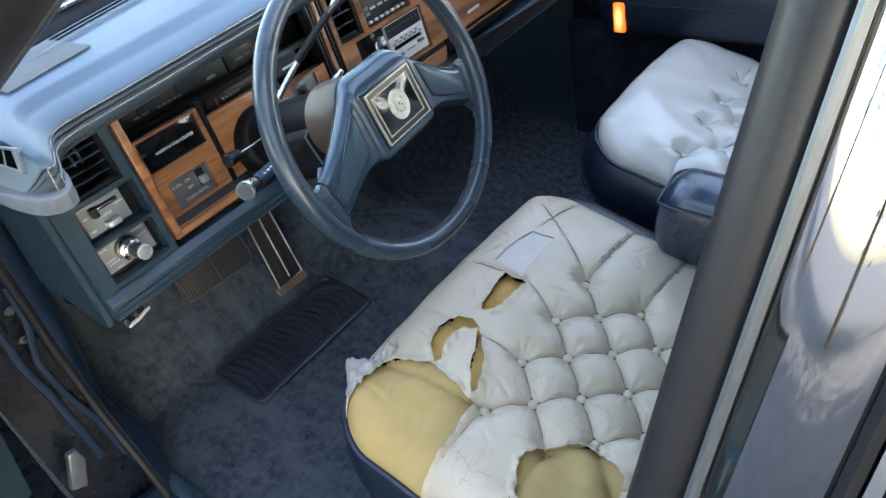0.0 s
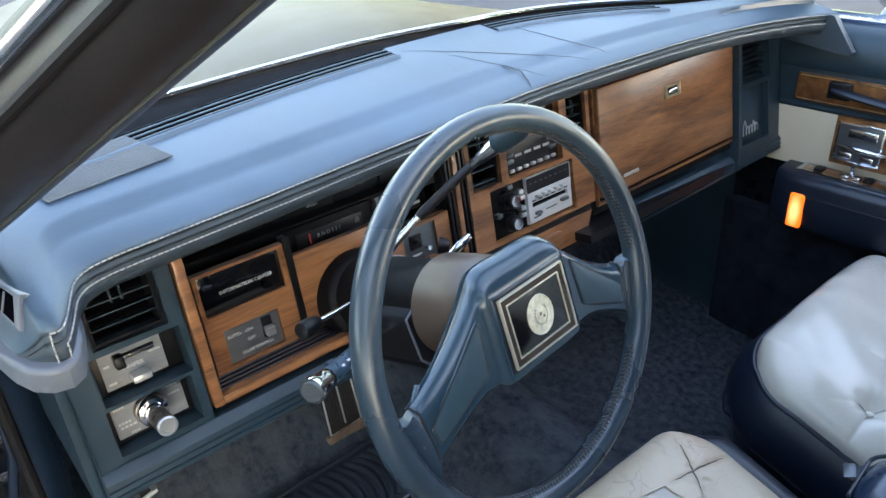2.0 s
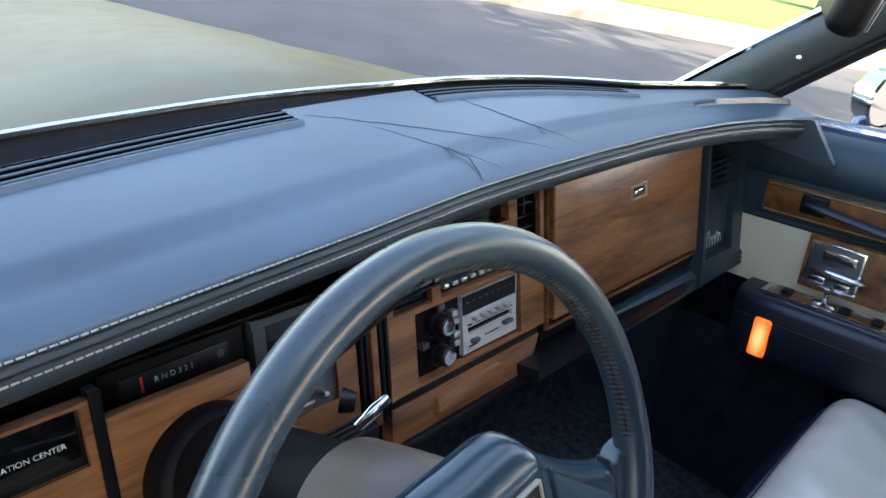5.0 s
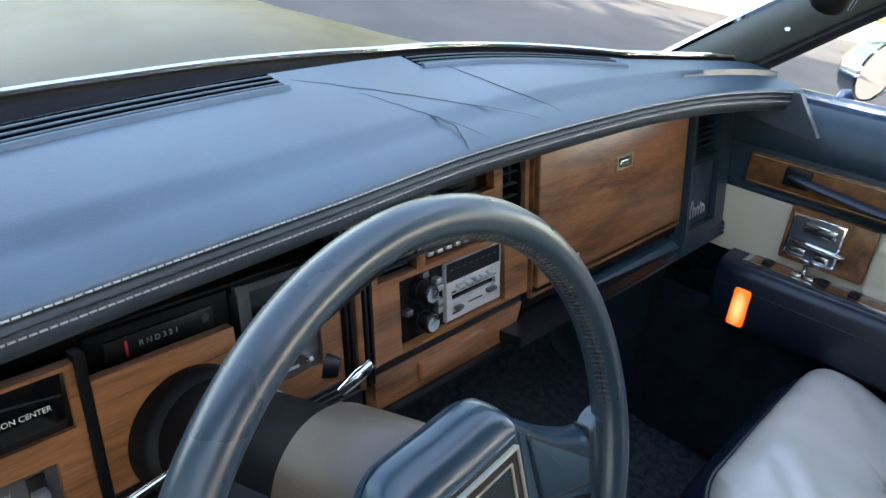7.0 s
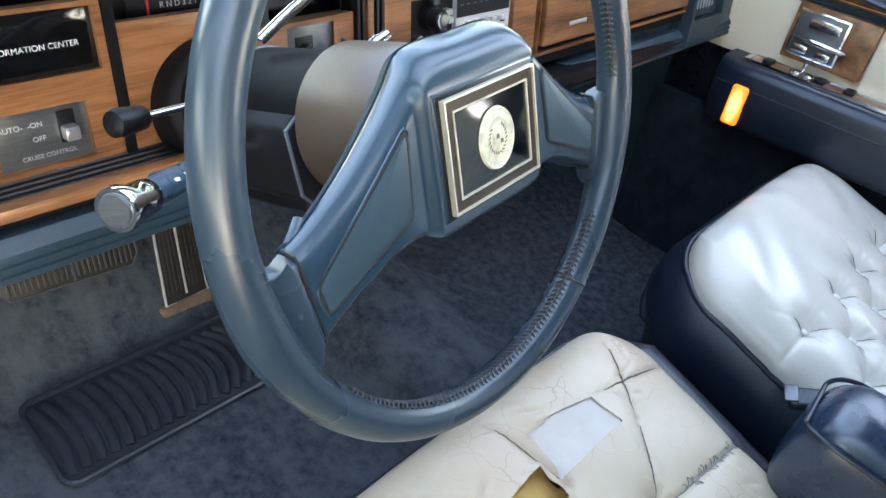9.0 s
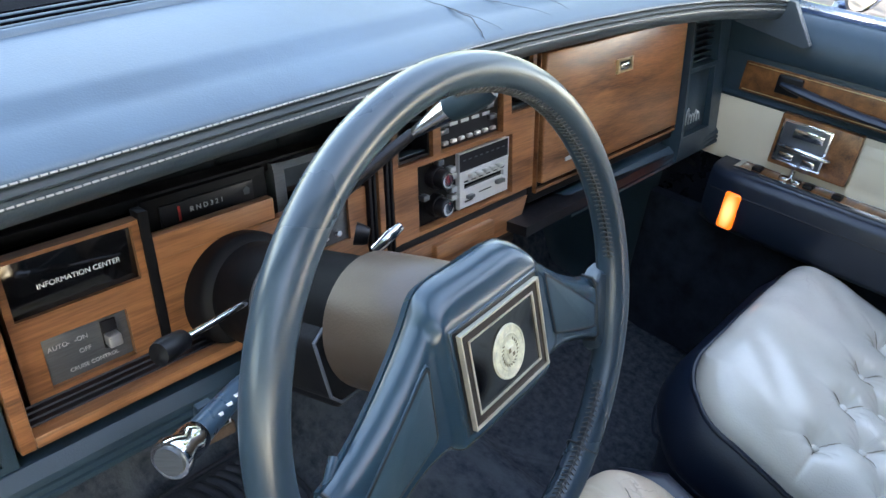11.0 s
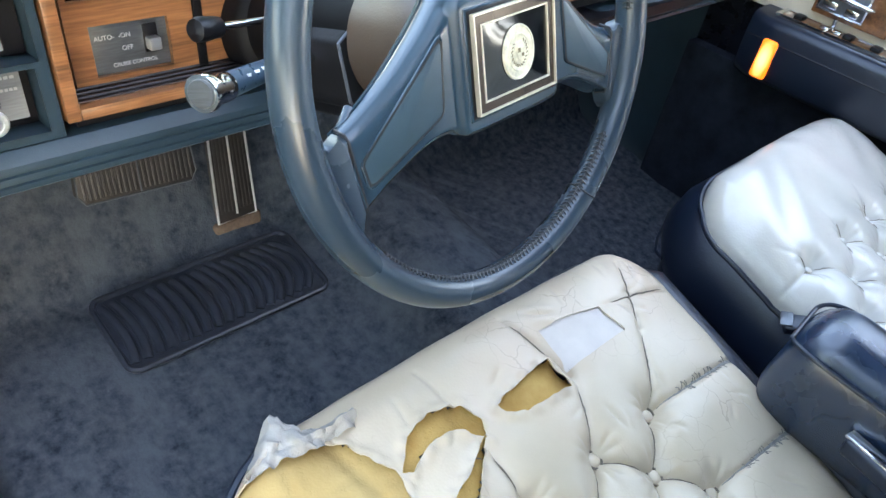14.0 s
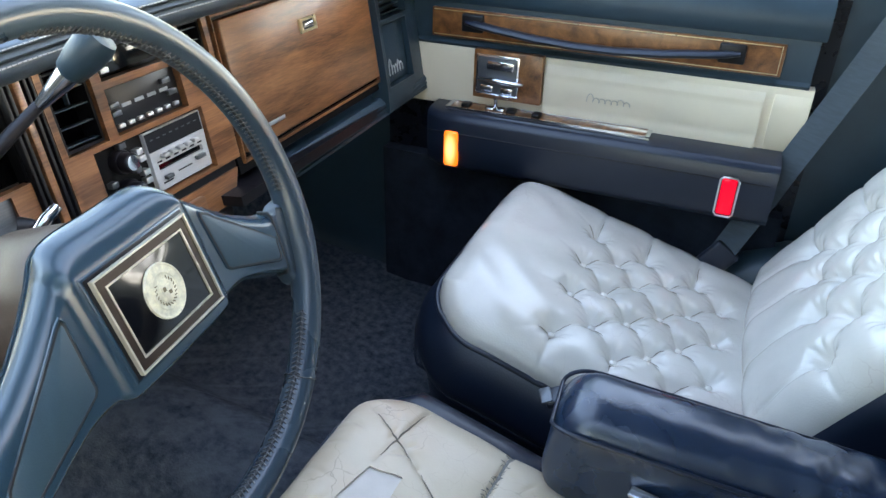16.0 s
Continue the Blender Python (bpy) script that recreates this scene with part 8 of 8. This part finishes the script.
def heel_mat():
    m = thing("heel_mat", Matrix.Translation((-0.428, 0.148, 0.139)), "black ribbed rubber heel mat on the carpet", "floor mat")
    w, d = 0.172, 0.074
    bm = B()
    prism(bm, [(sx * (w - c), sy * (d - e)) for sx, sy, c, e in ((1, 1, 0, 0.018), (1, 1, 0.018, 0), (-1, 1, 0.018, 0), (-1, 1, 0, 0.018), (-1, -1, 0, 0.018), (-1, -1, 0.018, 0), (1, -1, 0.018, 0), (1, -1, 0, 0.018))], 0.0, 0.005)
    part("base", bm, M_RUBBER, m)
    bm = B()
    q = [(cx * (w - 0.018) + 0.018 * math.cos(radians(a0 + 15 * k)), cy * (d - 0.018) + 0.018 * math.sin(radians(a0 + 15 * k))) for cx, cy, a0 in ((1, 1, 0), (-1, 1, 90), (-1, -1, 180), (1, -1, 270)) for k in range(7)]
    tube(bm, [(x, y, 0.005) for x, y in q], 0.005, 8, closed=True)
    part("border", bm, M_RUBBER, m)
    n = 17
    for i in range(n):
        x = -w + 0.018 + (2 * w - 0.036) * i / (n - 1)
        bm = B()
        bow = 0.006 + 0.020 * max(0.0, i / (n - 1) - 0.35)
        tube(bm, [(x - bow + bow * (1 - u * u) * 1.6, u * (d - 0.014), 0.0036 + 0.0010 * (1 - u ** 4)) for u in [-1 + k / 7 for k in range(15)]], 0.0080, 12, flat=0.6)
        part("rib", bm, M_RUBBER, m)


heel_mat()


def pedals():
    # accelerator: hinged at the floor, leaning towards the firewall
    a, b = Vector((-0.323, 0.266, 0.168)), Vector((-0.332, 0.335, 0.425))
    ax = (b - a).normalized()
    side = Vector((1, 0, 0)) - ax * ax.x
    side.normalize()
    up = side.cross(ax)
    M = Matrix(((side.x, ax.x, up.x, a.x), (side.y, ax.y, up.y, a.y), (side.z, ax.z, up.z, a.z), (0, 0, 0, 1)))
    g = thing("accelerator_pedal", M, "tall brown rubber accelerator pedal with silver edges", "pedal", "pedals")
    L = (b - a).length
    bm = B()
    prism(bm, [(-0.036, 0.0), (0.036, 0.0), (0.030, L), (-0.030, L)], -0.010, 0.004, 0.002)
    part("pad", bm, M_PEDAL, g, "worn brown rubber pad")
    for i in range(9):
        x = -0.028 + i * 0.007
        if i == 4:
            continue
        bm = B()
        tube(bm, [(x, 0.02, 0.0045), (x * 0.85, L - 0.01, 0.0045)], 0.0016, 5)
        part("rib", bm, M_PEDAL, g)
    bm = B()
    tube(bm, [(-0.036, 0.002, 0.004), (0.036, 0.002, 0.004), (0.030, L, 0.004), (-0.030, L, 0.004)], 0.0022, 6, closed=True)
    part("edge_trim", bm, M_PALETRIM, g, "silver edge trim")
    bm = B()
    tube(bm, [(0, 0.012, 0.005), (0, L, 0.005)], 0.002, 6)
    part("centre_trim", bm, M_PALETRIM, g)
    bm = B()
    box(bm, -0.048, 0.044, -0.040, 0.003, -0.014, 0.008, 0.006, 3)
    part("heel", bm, M_RUST, g, "rusty hinge at the heel")
    # brake
    k = thing("brake_pedal", Matrix.Translation((-0.500, 0.250, 0.356)) @ Matrix.Rotation(radians(4), 4, "Y") @ Matrix.Rotation(radians(62), 4, "X"), "wide brown ribbed rubber brake pedal with silver edge", "pedal", "pedals")
    bm = B()
    prism(bm, [(-0.086, -0.020), (-0.077, -0.034), (0.077, -0.034), (0.086, -0.020), (0.081, 0.040), (-0.081, 0.040)], -0.012, 0.004, 0.003)
    part("pad", bm, M_PEDAL, k, "worn brown rubber pad")
    for i in range(23):
        x = -0.077 + i * 0.007
        bm = B()
        tube(bm, [(x, -0.028, 0.0045), (x, 0.036, 0.0045)], 0.0018, 5)
        part("rib", bm, M_PEDAL, k)
    bm = B()
    tube(bm, [(-0.081, 0.040, 0.003), (-0.086, -0.020, 0.003), (-0.077, -0.034, 0.003), (0.077, -0.034, 0.003), (0.086, -0.020, 0.003), (0.081, 0.040, 0.003)], 0.0013, 6)
    part("edge_trim", bm, M_GREYPLATE, k, "dull silver edge trim")
    bm = B()
    tube(bm, [(0.0, -0.032, 0.005), (0.0, 0.039, 0.005)], 0.0014, 6)
    part("centre_trim", bm, M_GREYPLATE, k)
    bm = B()
    tube(bm, [(0.02, 0.02, -0.01), (0.03, 0.14, -0.05), (0.03, 0.30, -0.12)], 0.010, 8)
    part("arm", bm, M_BLACK, k)


pedals()


def hood_release():
    h = thing("release_lever", Matrix.Translation((-0.788, -0.020, 0.598)) @ Matrix.Rotation(radians(-12), 4, "Y"), "silver release lever under the dashboard corner", "lever")
    bm = B()
    tube(bm, [(0.004, 0.004, -0.003), (0.022, 0.003, -0.004), (0.042, 0.004, -0.003)], 0.0028, 8)
    grip = part("grip", bm, M_SILVER, h)
    for x in (0.006, 0.022, 0.040):
        bm = B()
        box(bm, x - 0.003, x + 0.003, 0.003, 0.008, -0.003, 0.010, 0.001)
        part("prong", bm, M_GREYPLATE, grip)
    bm = B()
    box(bm, 0.004, 0.041, 0.006, 0.05, -0.006, 0.03)
    part("bracket", bm, M_BLACK, h)


hood_release()

# ---- windscreen, cowl and the world outside ----


def windscreen():
    bm = B()

    base = [(-0.80, 0.175), (-0.66, 0.228), (-0.49, 0.254), (-0.39, 0.264), (-0.27, 0.272), (-0.126, 0.267), (0.045, 0.243), (0.227, 0.188), (0.365, 0.135), (0.50, 0.085), (0.63, 0.045)]

    def cowl(u, v):
        x = -0.80 + 1.43 * u
        y0, y1 = pad_rear(x) - 0.004, max(spline(base, x) + 0.006, pad_rear(x) + 0.02)
        return (x, y0 + (y1 - y0) * v, 0.908 + 0.016 * math.sin(math.pi * 0.5 * v))

    grid_mesh(bm, cowl, 40, 8)
    bmesh.ops.solidify(bm, geom=bm.faces[:], thickness=-0.02)
    part("cowl", bm, M_SEAL, car_body, "black rubber windscreen base")
    bm = B()
    tube(bm, [(x, max(spline(base, x), pad_rear(x) + 0.016), 0.927) for x in [-0.80 + 1.43 * i / 60 for i in range(61)]], 0.005, 8)
    part("windscreen_moulding", bm, M_CHROME, car_body, "bright windscreen moulding")


windscreen()


def rear_view_mirror():
    m = thing("rear_view_mirror", Matrix.Translation((-0.110, -0.220, 1.160)) @ Matrix.Rotation(radians(20), 4, "Z") @ Matrix.Rotation(radians(8), 4, "X"), "dark framed rear-view mirror hanging at the windscreen", "mirror")
    bm = B()
    box(bm, -0.125, 0.125, 0.0, 0.022, -0.030, 0.030, 0.008, 3)
    part("housing", bm, M_BLACK, m, "dark plastic housing")
    bm = B()
    box(bm, -0.119, 0.119, -0.0015, 0.002, -0.024, 0.024, 0.001)
    part("mirror_glass", bm, M_MIRROR, m, "mirror glass")
    bm = B()
    tube(bm, [(0, 0.02, 0.01), (0, 0.06, 0.04), (0, 0.09, 0.12)], [0.008, 0.008, 0.012], 10)
    part("stem", bm, M_CHROME, m)


rear_view_mirror()


def tree(x, y, h, r, seed, leaves=2600):
    rnd = random.Random(seed)
    t = thing("tree", Matrix.Translation((x, y, GROUND)), "broad leafy tree, at the street or added for shade", "tree", "street trees")
    bm = B()
    tube(bm, [(0, 0, 0), (0.05, 0.02, h * 0.25), (0.0, 0.1, h * 0.5), (0.1, 0.0, h * 0.75)], [0.28, 0.2, 0.16, 0.06], 10)
    ends = []
    for i in range(9):
        a = rnd.uniform(0, 6.28)
        z = h * rnd.uniform(0.3, 0.6)
        e = Vector((r * 0.7 * math.cos(a), r * 0.7 * math.sin(a), z + h * rnd.uniform(0.12, 0.35)))
        tube(bm, [(0, 0.05, z), (e.x * 0.5, e.y * 0.5, z + (e.z - z) * 0.6), e], [0.09, 0.06, 0.02], 7)
        ends.append(e)
    part("trunk", bm, M_BARK, t, "brown trunk and limbs")
    vs, fs = [], []
    for i in range(leaves):
        e = rnd.choice(ends)
        p = e + Vector((rnd.gauss(0, r * 0.28), rnd.gauss(0, r * 0.28), rnd.gauss(0, h * 0.1)))
        s = rnd.uniform(0.10, 0.24)
        u = Vector((rnd.gauss(0, 1), rnd.gauss(0, 1), rnd.gauss(0, 0.6))).normalized()
        v = u.cross(Vector((rnd.gauss(0, 1), rnd.gauss(0, 1), rnd.gauss(0, 1)))).normalized()
        k = len(vs)
        vs += [tuple(p - u * s), tuple(p + v * s * 0.5), tuple(p + u * s), tuple(p - v * s * 0.5)]
        fs.append((k, k + 1, k + 2, k + 3))
    me = bpy.data.meshes.new("crown")
    me.from_pydata(vs, [], fs)
    me.materials.append(M_LEAF)
    c = new("crown", me)
    c.parent = t
    tagged(c, "loose green crown", kind="stuff")


tree(14.0, 16.0, 9.0, 4.0, 1)
tree(13.0, 3.5, 8.0, 3.6, 2)
tree(-13.0, 7.0, 8.5, 4.0, 3, 5000)
tree(-12.0, -1.5, 8.0, 3.8, 5, 6000)
tree(-11.0, -7.5, 8.5, 4.0, 6, 6000)
# unseen trees added behind the car to keep the sun off it
tree(-1.0, -9.5, 9.5, 4.6, 7, 9000)
tree(3.6, -7.5, 8.5, 4.2, 8, 9000)
tree(0.9, -12.5, 11.0, 4.8, 9, 9000)


def driver_door():
    # open door out of view, angle assumed; added to shade jamb and dash
    d = thing("driver_door", Matrix.Translation((-0.955, 0.16, 0.0)) @ Matrix.Rotation(radians(-66), 4, "Z"), "open driver door with dark blue trim", "door")
    bm = along([(-0.060, 0.10), (-0.060, 0.84), (0.0, 0.86), (0.0, 0.10)], 0.0, -1.08)
    part("door_shell", bm, M_PAINT, d, "dark painted door shell")
    bm = along([(0.0, 0.30), (0.004, 0.30), (0.05, 0.50), (0.05, 0.58), (0.004, 0.60), (0.004, 0.84), (0.0, 0.84)], -0.04, -1.04)
    part("trim_panel", bm, M_BLUE, d, "dark blue trim panel")


driver_door()
